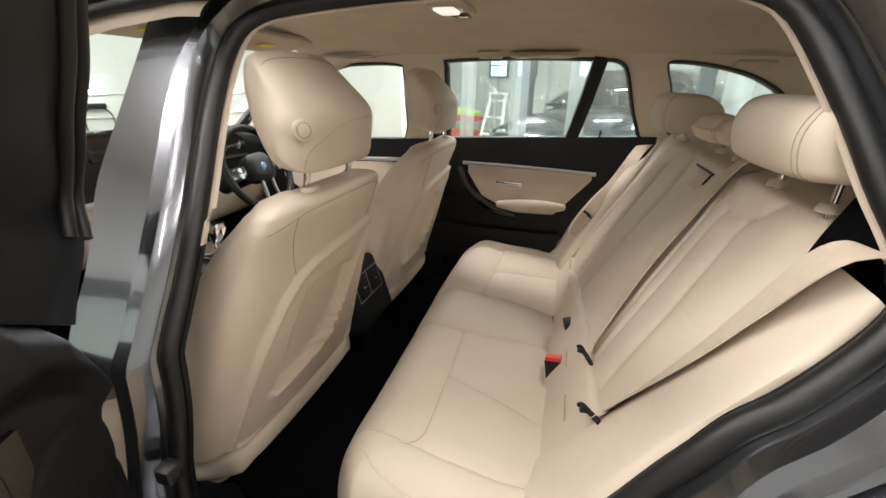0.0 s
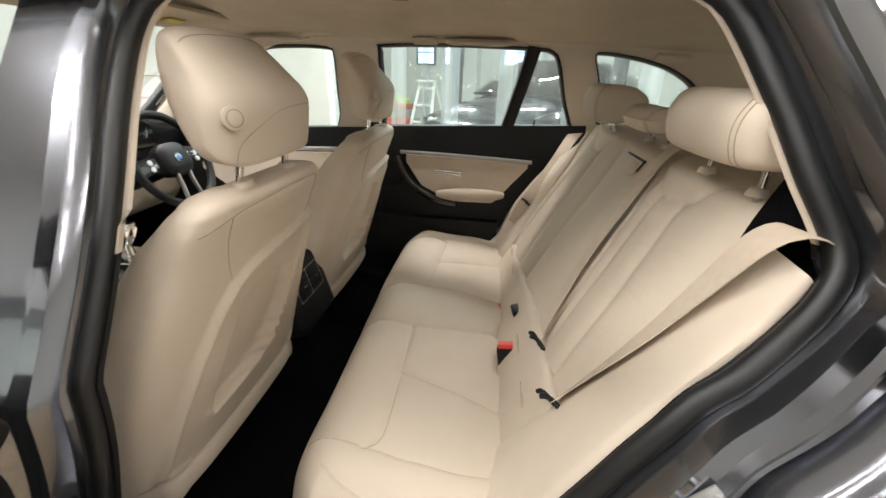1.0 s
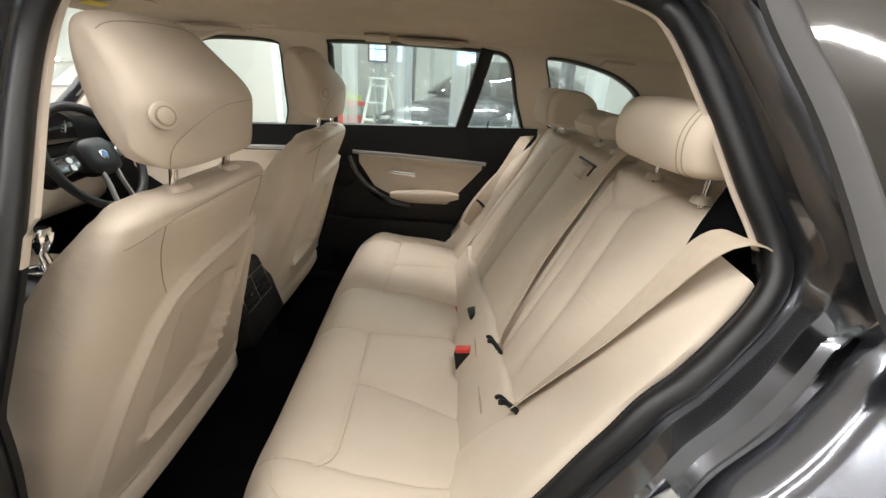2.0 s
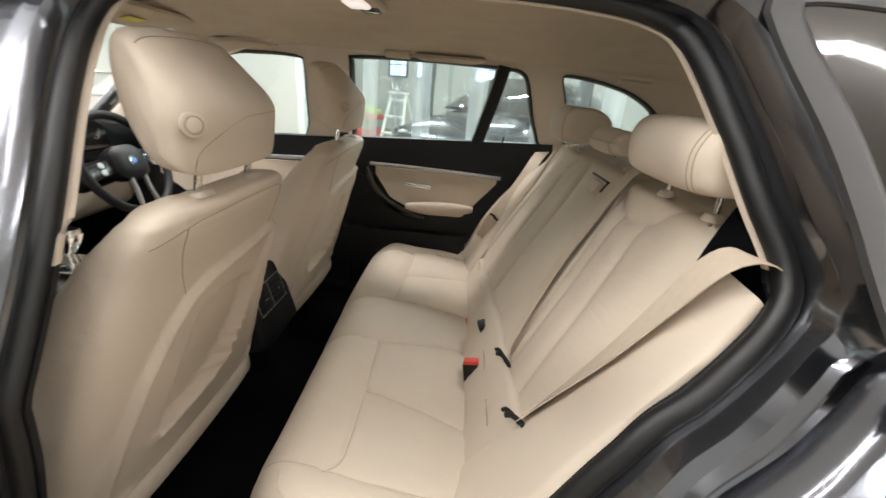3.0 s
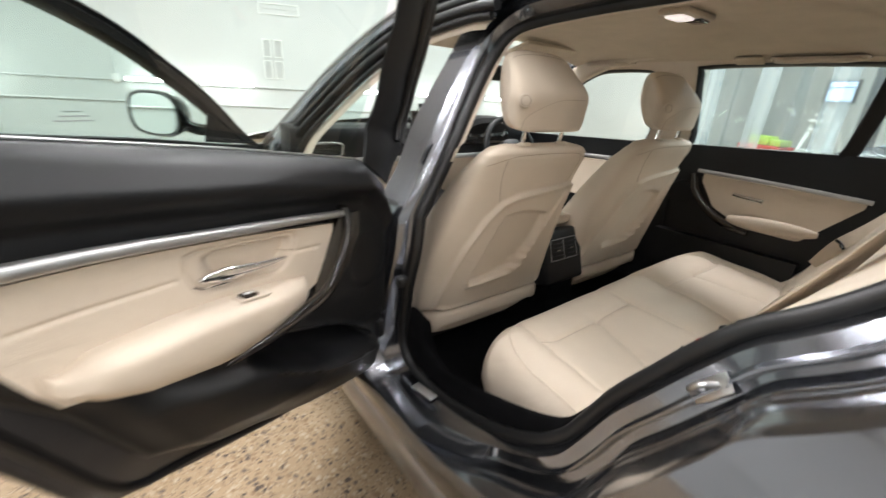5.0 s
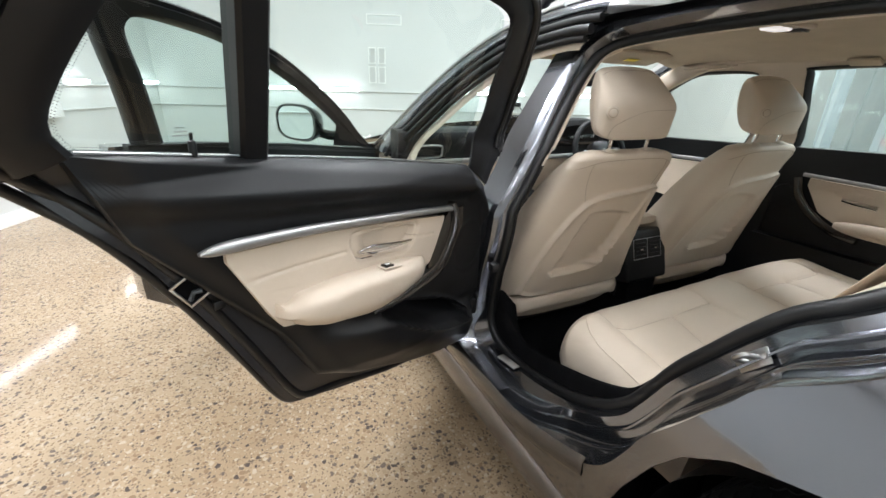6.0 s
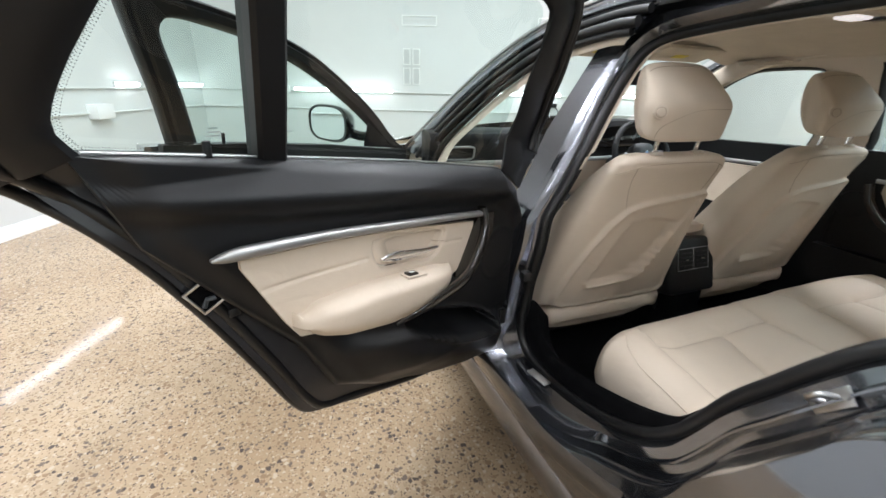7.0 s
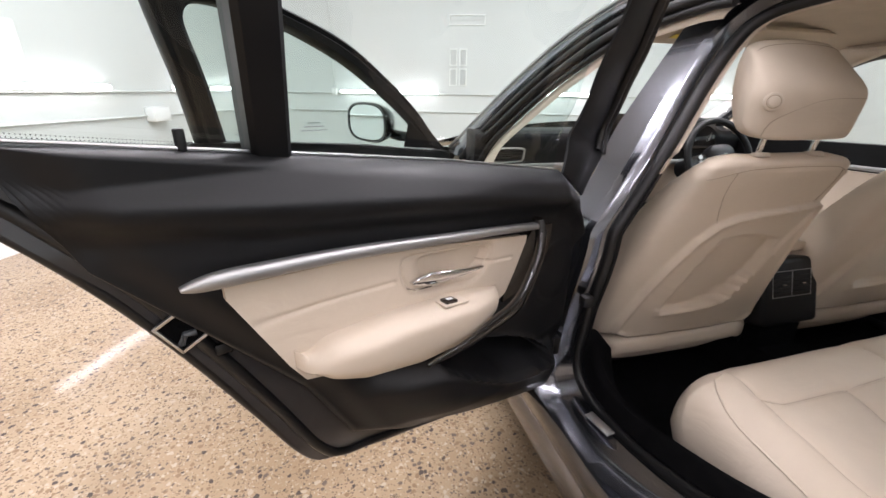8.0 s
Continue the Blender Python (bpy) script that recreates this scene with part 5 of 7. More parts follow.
# black shoulder trim where the near belt comes out, and the pale pillar above
bm = bmesh.new()
a = crv([(0.740, -0.420, 0.93), (0.756, -0.415, 0.985), (0.775, -0.41, 1.03), (0.80, -0.40, 1.075)], 12)
b = crv([(0.785, -0.55, 0.94), (0.793, -0.53, 0.985), (0.793, -0.495, 1.03), (0.80, -0.46, 1.08)], 12)
loft(bm, [[p.lerp(q, k / 6) + Vector((0.02 * math.sin(math.pi * k / 6), 0, 0)) for k in range(7)] for p, q in zip(a, b)], False)
part("belt_outlet_trim", bm, "carpet", car, "black trim round the belt outlet")
# ---- seats ----
def inside_by(poly, x, y):
    """How far (x, y) lies inside a closed outline; negative outside."""
    best, odd = 1e9, False
    for (ax, ay), (bx, by) in zip(poly, poly[1:] + poly[:1]):
        dx, dy = bx - ax, by - ay
        t = max(0, min(1, ((x - ax) * dx + (y - ay) * dy) / (dx * dx + dy * dy + 1e-12)))
        best = min(best, math.hypot(x - ax - t * dx, y - ay - t * dy))
        if (ay > y) != (by > y) and x < ax + (y - ay) * dx / dy:
            odd = not odd
    return best if odd else -best


def off_line(line, x, y):
    """Distance to an open line of points."""
    best = 1e9
    for (ax, ay), (bx, by) in zip(line, line[1:]):
        dx, dy = bx - ax, by - ay
        t = max(0, min(1, ((x - ax) * dx + (y - ay) * dy) / (dx * dx + dy * dy + 1e-12)))
        best = min(best, math.hypot(x - ax - t * dx, y - ay - t * dy))
    return best


SEAT_Y = -0.265
SHELL = [(-0.262, 0.455), (-0.252, 0.52), (-0.235, 0.60), (-0.205, 0.69), (-0.165, 0.77), (-0.125, 0.815), (-0.08, 0.832), (0.0, 0.842), (0.1, 0.85), (0.17, 0.858), (0.20, 0.85), (0.205, 0.77), (0.22, 0.664), (0.24, 0.56), (0.262, 0.455), (0.2, 0.43), (-0.2, 0.43)]
POCKET = [(-0.160, 0.532), (-0.135, 0.62), (-0.105, 0.73), (-0.088, 0.772), (-0.03, 0.780), (0.05, 0.77), (0.10, 0.76), (0.09, 0.66), (0.05, 0.56), (0.02, 0.54)]
POCKET_LIP = [(-0.163, 0.540), (-0.157, 0.526), (-0.10, 0.526), (0.02, 0.535), (0.06, 0.56), (0.095, 0.64), (0.13, 0.74), (0.17, 0.82)]



def seat_back_x(z):
    return lerp(z, (0.40, 0.46, 0.55, 0.70, 0.85, 0.93, 0.957, 0.972, 0.98), (-0.15, -0.135, -0.105, -0.058, -0.012, 0.022, 0.03, 0.022, 0.0))


def seat_width(z):
    return lerp(z, (0.40, 0.44, 0.52, 0.65, 0.78, 0.88, 0.93, 0.955, 0.970, 0.98), (0.58, 0.60, 0.605, 0.585, 0.533, 0.468, 0.435, 0.41, 0.37, 0.27))


def seat_depth(z):
    return lerp(z, (0.40, 0.5, 0.75, 0.90, 0.95, 0.972, 0.98), (0.22, 0.23, 0.17, 0.13, 0.10, 0.075, 0.03))


def slim(z):
    """How much narrower the backrest is on its tunnel side."""
    return lerp(z, (0.43, 0.50, 0.60, 0.78, 0.88, 0.93), (0.04, 0.10, 0.13, 0.12, 0.05, 0.0))


def front_seat():
    s = thing("front_seat", (-0.3, SEAT_Y, 0.25), "beige leather front seat with map pocket moulded in its back", "car seat", "front seats")
    bm = bmesh.new()
    rings = []
    zs = [0.428, 0.430, 0.434, 0.44] + [0.446 + 0.522 * k / 108 for k in range(109)] + [0.972, 0.975, 0.978, 0.98]
    for z in zs:
        pinch = 1 - 0.10 * step(z, 0.446, 0.428)
        w, d, bx = seat_width(z) * pinch, seat_depth(z) * pinch, seat_back_x(z) - 0.2 * (1 - pinch)
        ring = []
        for a, b in superell(w, d, lerp(z, (0.4, 0.6, 0.85, 0.95), (4.2, 3.7, 3.1, 2.8)), 240):
            x = bx - d / 2 + b
            if b > 0:
                f = step(b / (d / 2), 0.25, 0.8)
                i = inside_by(SHELL, a, z)
                push = 0.010 * step(i, -0.004, 0.004) + 0.007 * math.exp(-((i - 0.006) / 0.008) ** 2)
                j = inside_by(POCKET, a, z)
                push -= 0.024 * step(j, -0.002, 0.007) * (0.7 + 0.3 * step(z, 0.80, 0.55))
                push += 0.010 * math.exp(-(off_line(POCKET_LIP, a, z) / 0.008) ** 2)
                push -= 0.004 * math.exp(-(abs(z - 0.955) / 0.004) ** 2) * (1 if abs(a) < 0.16 else 0.4)
                x += push * f
            # side bolsters come forward
            x -= 0.03 * step(abs(a) / (w / 2), 0.6, 1.0) * step(-b / (d / 2), 0.1, 1.0)
            ring.append(Vector((x, SEAT_Y + a * (1 - slim(z) * step(a, 0.0, 0.2)), z)))
        rings.append(ring)
    loft(bm, rings, True, True, True)
    part("backrest", bm, "leather", s, angle=75)
    # stitched seams over the shoulders and along the top

    def on_seat(a, z, lift=0.0006):
        w, d = seat_width(z), seat_depth(z)
        n = lerp(z, (0.4, 0.6, 0.85, 0.95), (4.2, 3.7, 3.1, 2.8))
        b = d / 2 * max(0.0, 1 - min(0.999, abs(2 * a / w)) ** n) ** (1 / n)
        return Vector((seat_back_x(z) - d / 2 + b + lift, SEAT_Y + a, z))
    for sg in (-1, 1):
        bm = bmesh.new()
        sweep(bm, [on_seat(sg * q.x, q.y) for q in crv([(0.128, 0.818), (0.140, 0.85), (0.152, 0.885), (0.158, 0.92), (0.155, 0.946)], 40)], circle(0.0008, 6))
        part("seam", bm, "seam", s)
    bm = bmesh.new()
    sweep(bm, [on_seat(q.x, q.y) for q in crv([(-0.208, 0.928), (-0.155, 0.947), (-0.11, 0.955), (0.0, 0.958), (0.11, 0.955), (0.155, 0.947), (0.208, 0.928)], 60)], circle(0.0009, 6))
    part("seam", bm, "seam", s)
    # lower skirt wrapping round the foot of the backrest, with a folded ear at each end
    bm = bmesh.new()
    line = crv([(-0.275, -0.272, 0.392), (-0.235, -0.268, 0.390), (-0.178, -0.238, 0.394), (-0.155, -0.19, 0.402), (-0.148, -0.10, 0.404), (-0.146, 0.0, 0.405), (-0.148, 0.10, 0.404), (-0.155, 0.19, 0.402), (-0.178, 0.238, 0.394), (-0.235, 0.268, 0.390), (-0.275, 0.272, 0.392)], 60)

    def skirt_cut(t):
        d = min(t, 1 - t)
        h = 0.058 + 0.014 * math.exp(-((d - 0.17) / 0.02) ** 2) - 0.03 * step(d, 0.04, 0.0)
        return superell(h, 0.040 + 0.012 * math.exp(-((d - 0.17) / 0.02) ** 2), 2.8, 20)
    sweep(bm, [Vector((p.x, SEAT_Y + p.y, p.z)) for p in line], skirt_cut, side=lambda i: (0, 0, 1))
    part("lower_skirt", bm, "leather", s, angle=70)
    # headrest
    bm = bmesh.new()
    prof = crv([(0.024, 1.016), (0.0335, 1.022), (0.039, 1.06), (0.0425, 1.106), (0.030, 1.134), (-0.002, 1.168), (-0.036, 1.200), (-0.055, 1.211), (-0.082, 1.207), (-0.094, 1.17), (-0.088, 1.11), (-0.063, 1.055), (-0.03, 1.022)], 90, True)
    rings = []
    for k in range(41):
        t = math.sin((k / 40 - 0.5) * math.pi)
        e = max(0.38, (1 - abs(t) ** 6.6) ** (1 / 6.2))
        lift = 0.008 * (1 - t * t)
        rings.append([Vector((-0.025 + (p.x + 0.025) * e + 0.012 * (1 - abs(t) ** 2.5) - 0.012, SEAT_Y + t * 0.15 * (1 - 0.24 * (max(0.0, 0.0425 - p.x) / 0.1365) ** 0.8), 1.10 + (p.y - 1.10) * (0.35 + 0.65 * e) + lift * step(p.y, 1.15, 1.2))) for p in prof])
    loft(bm, rings, True, True, True)
    head = part("headrest", bm, "leather", s, angle=80)
    bm = bmesh.new()
    at = Matrix.Translation((0.0315, SEAT_Y - 0.1325, 1.093)) @ Vector((0.85, -0.50, 0.06)).to_track_quat("Z", "Y").to_matrix().to_4x4()
    disc(bm, 0.019, 0.006, at, 28, 0.0175, 0.0015)
    disc(bm, 0.0115, 0.004, at @ Matrix.Translation((0, 0, 0.0032)), 24, 0.0105, 0.001)
    part("release_button", bm, "beige_plastic", head, "round beige release button")
    bm = bmesh.new()
    sweep(bm, [at @ Vector((0.0125 * math.cos(v), 0.0125 * math.sin(v), 0.0034)) for v in np.linspace(0, 2 * math.pi, 28, False)], circle(0.0009, 6), True, side=lambda i: at.to_3x3() @ Vector((0, 0, 1)))
    part("button_groove", bm, "seam", head, "darker ring groove")
    bm = bmesh.new()
    line = []
    for q in crv([(-0.128, 1.024), (-0.124, 1.045), (-0.108, 1.062), (-0.06, 1.083), (-0.01, 1.097), (0.05, 1.101), (0.146, 1.101)], 50):
        t = q.x / 0.15
        e = max(0.38, (1 - abs(t) ** 6.6) ** (1 / 6.2))
        x = lerp(q.y, (1.022, 1.06, 1.106), (0.0335, 0.039, 0.0425))
        line.append(Vector((-0.025 + (x + 0.025) * e - 0.012 * abs(t) ** 2.5 + 0.0006, SEAT_Y + q.x, q.y)))
    sweep(bm, line, circle(0.0007, 6))
    part("seam", bm, "seam", head)
    bm = bmesh.new()
    line = []
    for k in range(40):
        t = -0.93 + 1.86 * k / 39
        e = max(0.38, (1 - abs(t) ** 6.6) ** (1 / 6.2))
        x, z = -0.036, 1.2005
        line.append(Vector((-0.025 + (x + 0.025) * e - 0.012 * abs(t) ** 2.5, SEAT_Y + t * 0.15 * (1 - 0.24 * (max(0.0, 0.0425 - x) / 0.1365) ** 0.8), 1.10 + (z - 1.10) * (0.35 + 0.65 * e) + 0.008 * (1 - t * t))))
    sweep(bm, line, circle(0.0008, 6))
    part("seam", bm, "seam", head)
    for a in (-0.082, 0.075):
        bm = bmesh.new()
        sweep(bm, [Vector((-0.012, SEAT_Y + a, 0.97)), Vector((-0.002, SEAT_Y + a, 1.03))], circle(0.0062, 14))
        part("post", bm, "chrome", s, "chrome headrest post")
        bm = bmesh.new()
        disc(bm, 0.025, 0.010, pose(-0.004, SEAT_Y + a, 0.981, 0, -8, 0) @ Matrix.Diagonal((0.75, 1, 1, 1)), 28, 0.019, 0.002)
        part("collar", bm, "beige_plastic", s)
    # cushion, plinth and rails
    bm = bmesh.new()
    rings = []
    for k in range(21):
        t = k / 20
        h = lerp(t, (0, 0.04, 0.12, 0.9, 1), (0.04, 0.10, 0.15, 0.18, 0.16))
        rings.append([Vector((-0.70 + 0.50 * t, SEAT_Y + a, 0.47 - h / 2 + 0.05 * (1 - t) + b + 0.015 * step(abs(a), 0.17, 0.24) * step(b, 0, h / 2))) for a, b in superell(lerp(t, (0, 0.1, 1), (0.42, 0.52, 0.54)), h, 3.4, 48)])
    loft(bm, rings, True, True, True)
    part("cushion", bm, "leather", s)
    bm = bmesh.new()
    rbox(bm, (0.40, 0.40, 0.10), (-0.43, SEAT_Y, 0.32), r=0.02)
    part("seat_base", bm, "black_plastic", s)
    for a in (-0.2, 0.2):
        bm = bmesh.new()
        rbox(bm, (0.36, 0.035, 0.03), (-0.46, SEAT_Y + a, 0.265), r=0.004)
        part("rail", bm, "black_plastic", s)
    return s


seat_a = front_seat()
copy_thing(seat_a, Matrix.Translation((-0.3, SEAT_Y + 0.735, 0.25)))

# ---- rear bench ----
rear = thing("rear_bench", (0.3, C, 0.25), "beige leather rear bench seat with split backrest", "car seat")
Y0, Y1, XB2 = -0.566, 0.785, 0.56


def front_x(y):
    r, x0 = 0.17, 0.060 - 0.028 * step(y, -0.4, 0.45)
    d = min(y - Y0, Y1 - y)
    if d >= r:
        return x0
    return x0 + r * 0.75 - 0.75 * math.sqrt(max(0, r * r - (r - d) ** 2))


SEAMS = []
for sg in (-1, 1):
    SEAMS += [[(0.09, C + sg * 0.515), (0.16, C + sg * 0.53), (0.215, C + sg * 0.535), (0.30, C + sg * 0.55), (0.40, C + sg * 0.555), (0.5, C + sg * 0.54)],
              [(0.212, C + sg * 0.535), (0.240, C + sg * 0.505), (0.236, C + sg * 0.30), (0.226, C + sg * 0.12)],
              [(0.066, C + sg * 0.108), (0.14, C + sg * 0.112), (0.226, C + sg * 0.12), (0.36, C + sg * 0.11), (0.5, C + sg * 0.085)],
              [(0.238, C + sg * 0.315), (0.36, C + sg * 0.345), (0.5, C + sg * 0.39)]]


def cushion_top(x, y):
    d = min(y - Y0, Y1 - y, (x - front_x(y)) * 1.0)
    q = min(1.0, max(0.0, d) / 0.125)
    z = 0.365 + 0.148 * (1 - (1 - q) ** 2.6) ** (1 / 2.0)
    z += 0.010 * math.exp(-((x - 0.16) / 0.08) ** 2) - 0.030 * step(x, 0.30, 0.56)
    z -= 0.010 * math.exp(-(((y - C) / 0.12) ** 2)) * 0.3
    for yc in (C - 0.33, C + 0.33):
        z -= 0.010 * math.exp(-((y - yc) / 0.17) ** 2) * step(x, 0.2, 0.35)
    return z


def cushion_full(x, y):
    z = cushion_top(x, y)
    for k, sm in enumerate(SEAMS):
        d = off_line(sm, x, y)
        if d < 0.06:
            z -= 0.0045 * math.exp(-(d / 0.0045) ** 2) + 0.005 * math.exp(-(d / 0.022) ** 2)
    for yb in (-0.115, 0.02):
        z -= 0.045 * math.exp(-((x - 0.50) / 0.036) ** 4 - ((y - yb) / 0.034) ** 4)
    z += 0.0022 * noise.noise(Vector((x * 14, y * 9, 2.0)))
    return z


bm = bmesh.new()
rings = []
for k in range(331):
    t = k / 330
    y = Y0 + (Y1 - Y0) * (t + 0.012 * math.sin(2 * math.pi * t) * -1)
    xf = front_x(y)
    col = [Vector((xf + 0.12, y, 0.318)), Vector((xf + 0.055, y, 0.326)), Vector((xf + 0.016, y, 0.344))]
    for j in range(125):
        s = (j / 124) ** 1.25
        x = xf + (XB2 - xf) * s
        col.append(Vector((x, y, cushion_full(x, y))))
    col.append(Vector((XB2, y, 0.318)))
    rings.append(col)
loft(bm, rings, False, True, True)
part("cushion", bm, "leather", rear, angle=85, clean=True)
for sm in SEAMS:
    bm = bmesh.new()
    sweep(bm, [Vector((p.x, p.y, cushion_full(p.x, p.y) + 0.0002)) for p in crv(sm, 60)], circle(0.0009, 5))
    part("seam", bm, "seam", rear)
# piping round the near and far nose
for sg, edge in ((-1, Y0), (1, Y1)):
    bm = bmesh.new()
    pts = [Vector((x, y, cushion_top(x, y) + 0.001)) for x, y in [(p.x, p.y) for p in crv([(0.135, edge - sg * 0.115), (0.155, edge - sg * 0.075), (0.22, edge - sg * 0.045), (0.34, edge - sg * 0.036), (0.50, edge - sg * 0.036)], 60)]]
    sweep(bm, pts, circle(0.0022, 6))
    part("piping", bm, "leather", rear)

BX = lambda z: 0.56 + (z - 0.6) * 0.55        # the backrest's plane
NB = Vector((-0.876, 0, 0.482))
BSEAMS = [[(-0.065, 0.985), (-0.095, 0.962), (-0.16, 0.95), (-0.244, 0.97), (-0.288, 1.02)],
          [(-0.12, 0.945), (-0.165, 0.80), (-0.20, 0.62), (-0.22, 0.52)], [(-0.22, 0.95), (-0.27, 0.80), (-0.305, 0.62), (-0.32, 0.52)],
          [(0.36, 0.985), (0.40, 0.955), (0.46, 0.942), (0.52, 0.952), (0.56, 0.985)],
          [(0.40, 0.945), (0.38, 0.80), (0.36, 0.62), (0.35, 0.52)], [(0.53, 0.945), (0.54, 0.80), (0.55, 0.62), (0.55, 0.52)],
          [(0.26, 0.99), (0.235, 0.85), (0.215, 0.65), (0.205, 0.52)], [(0.62, 0.99), (0.64, 0.8), (0.63, 0.6), (0.60, 0.5)]]
GAPS = [[(-0.035, 1.03), (-0.085, 0.90), (-0.14, 0.75), (-0.185, 0.60), (-0.20, 0.50)]]


def back_push(y, z):
    f = 0.006 * math.exp(-((z - 0.70) / 0.14) ** 2)
    for yc, w in ((-0.23, 0.15), (0.46, 0.15), (0.10, 0.10)):
        f += 0.010 * math.exp(-((y - yc) / w) ** 4)
    for sm in BSEAMS:
        d = off_line(sm, y, z)
        if d < 0.06:
            f -= 0.0045 * math.exp(-(d / 0.004) ** 2) + 0.007 * math.exp(-(d / 0.018) ** 2)
    for sm in GAPS:
        d = off_line(sm, y, z)
        if d < 0.06:
            f -= 0.02 * math.exp(-(d / 0.005) ** 2)
    f -= 0.035 * step(z, 0.985, 1.035) ** 2
    f += 0.002 * noise.noise(Vector((y * 7, z * 9, 5.0)))
    return f


bm = bmesh.new()
rings = []
for k in range(241):
    y = -0.415 + 1.07 * k / 240
    col = []
    for j in range(111):
        z = 0.47 + 0.565 * j / 110
        col.append(Vector((BX(z), y, z)) + NB * back_push(y, z))
    col += [Vector((BX(1.035) + 0.13, y, 1.02)), Vector((BX(0.47) + 0.13, y, 0.45))]
    rings.append(col)
loft(bm, rings, True, True, True)
part("backrest", bm, "leather", rear, angle=85)


def rear_headrest(y0, w, z0, z1, deep, x0=0.70):
    h = z1 - z0
    prof = crv([(x0 + 0.016, z0 + 0.004), (x0 + 0.004, z0 + 0.022), (x0, z0 + h * 0.5), (x0 + 0.006, z1 - 0.026), (x0 + 0.022, z1 - 0.006), (x0 + 0.055, z1), (x0 + 0.06 + deep * 0.6, z1 - 0.008), (x0 + 0.065 + deep, z1 - 0.04), (x0 + 0.06 + deep, z0 + 0.04), (x0 + 0.04 + deep * 0.7, z0 + 0.004), (x0 + 0.05, z0)], 64, True)
    zc, xc = (z0 + z1) / 2, x0 + 0.075

    def ring(t, grown=1.0):
        e = max(0.30, (1 - abs(t) ** 6.5) ** (1 / 6.5)) * grown
        return [Vector((xc + (q.x - xc) * (0.3 + 0.7 * e) + 0.014 * t * t, y0 + t * w / 2, zc + (q.y - zc) * (0.42 + 0.58 * e))) for q in prof]
    bm = bmesh.new()
    loft(bm, [ring(math.sin((k / 44 - 0.5) * math.pi)) for k in range(45)], True, True, True)
    hr = part("headrest", bm, "leather", rear, angle=80)
    for sg in (-1, 1):
        for t in (0.80, 0.86):
            bm = bmesh.new()
            sweep(bm, ring(sg * t, 1.003), circle(0.0009, 5), True, side=lambda i: (0, 1, 0))
            part("seam", bm, "seam", hr)
        bm = bmesh.new()
        sweep(bm, [Vector((x0 + 0.09, y0 + sg * w * 0.28, 0.97)), Vector((x0 + 0.09, y0 + sg * w * 0.28, z0 + 0.03))], circle(0.006, 12))
        part("post", bm, "chrome", rear, "chrome headrest post")
        bm = bmesh.new()
        disc(bm, 0.016, 0.012, pose(x0 + 0.087, y0 + sg * w * 0.28, 1.022), 24, 0.011, 0.002)
        part("collar", bm, "beige_plastic", rear)


rear_headrest(-0.285, 0.275, 1.058, 1.157, 0.085)
rear_headrest(0.120, 0.21, 1.050, 1.108, 0.06, 0.73)
rear_headrest(0.505, 0.245, 1.036, 1.150, 0.09)

# flat side bolsters beside the door openings
for sg in (-1, 1):
    bm = bmesh.new()
    a = crv([(0.45, -0.352, 0.44), (0.505, -0.360, 0.53), (0.568, -0.381, 0.632), (0.667, -0.432, 0.807), (0.740, -0.455, 0.937), (0.763, -0.466, 0.974)], 40)
    b = crv([(x + 0.010, y_seal(z, x) + 0.012, z) for x, z in ((0.40, 0.468), (0.46, 0.525), (0.515, 0.645), (0.60, 0.774), (0.697, 0.875), (0.738, 0.913), (0.774, 0.956))], 40)
    rows = []
    for i, (p, q) in enumerate(zip(a, b)):
        rows.append([p.lerp(q, k / 16) + Vector((-0.62, -0.3, 0.72)) * (0.012 * (1 - max(0.0, 1 - k / 2.0) ** 2.2) - (0.012 if k == 16 else 0.002 if k == 15 else 0.0)) for k in range(17)])
    if sg > 0:
        rows = [[far(v) for v in r] for r in rows]
    loft(bm, [[r[0] + Vector((0.05, sg * 0.02, -0.03)), r[0] + Vector((0.012, 0, -0.014))] + r + [r[-1] + Vector((0.06, -sg * 0.03, -0.04))] for r in rows], False)
    part("side_bolster", bm, "leather", rear, angle=50)

# flap strip over the joint of cushion and backrest, with its isofix slits
bm = bmesh.new()
rings = []
for k in range(60):
    y = -0.405 + 0.92 * k / 59
    e = 0.010 * noise.noise(Vector((y * 11, 0, 3)))
    zt = lerp(y, (-0.4, -0.07, 0.42), (0.625, 0.608, 0.553)) + e
    row = [(0.44, 0.020), (0.48, 0.024), (zt - 0.045, 0.025), (zt - 0.014, 0.025), (zt - 0.005, 0.021), (zt, 0.012), (zt - 0.004, 0.0), (0.48, -0.005)]
    rings.append([Vector((BX(z), y, z)) + NB * (d + 0.002 * noise.noise(Vector((y * 30, z * 30, 1)))) for z, d in row])
loft(bm, rings, True, True, True)
flap = part("joint_flap", bm, "leather", rear, "beige leather flap strip at the joint", angle=60)
for y in (-0.30, -0.125, 0.30, 0.46):
    bm = bmesh.new()
    rbox(bm, (0.004, 0.075, 0.004), r=0.001, m=Matrix.Translation(Vector((BX(0.545), y, 0.545)) + NB * 0.0242))
    part("isofix_slit", bm, "seam", flap, "dark isofix slit")

# ---- buckles and belts ----
def buckle(name, at, turn, label, red):
    th = thing(name, at, label, "seat belt buckle", "belt buckles")
    m = Matrix.Translation(at) @ Euler([radians(v) for v in turn]).to_matrix().to_4x4()
    bm = bmesh.new()
    rbox(bm, (0.026, 0.045, 0.075), (0, 0, -0.012), r=0.005, m=m)
    part("housing", bm, "black_plastic", th)
    if red:
        bm = bmesh.new()
        rbox(bm, (0.021, 0.038, 0.014), (0, 0, 0.027), r=0.003, m=m)
        part("button", bm, "red", th, "red release button")
    return th


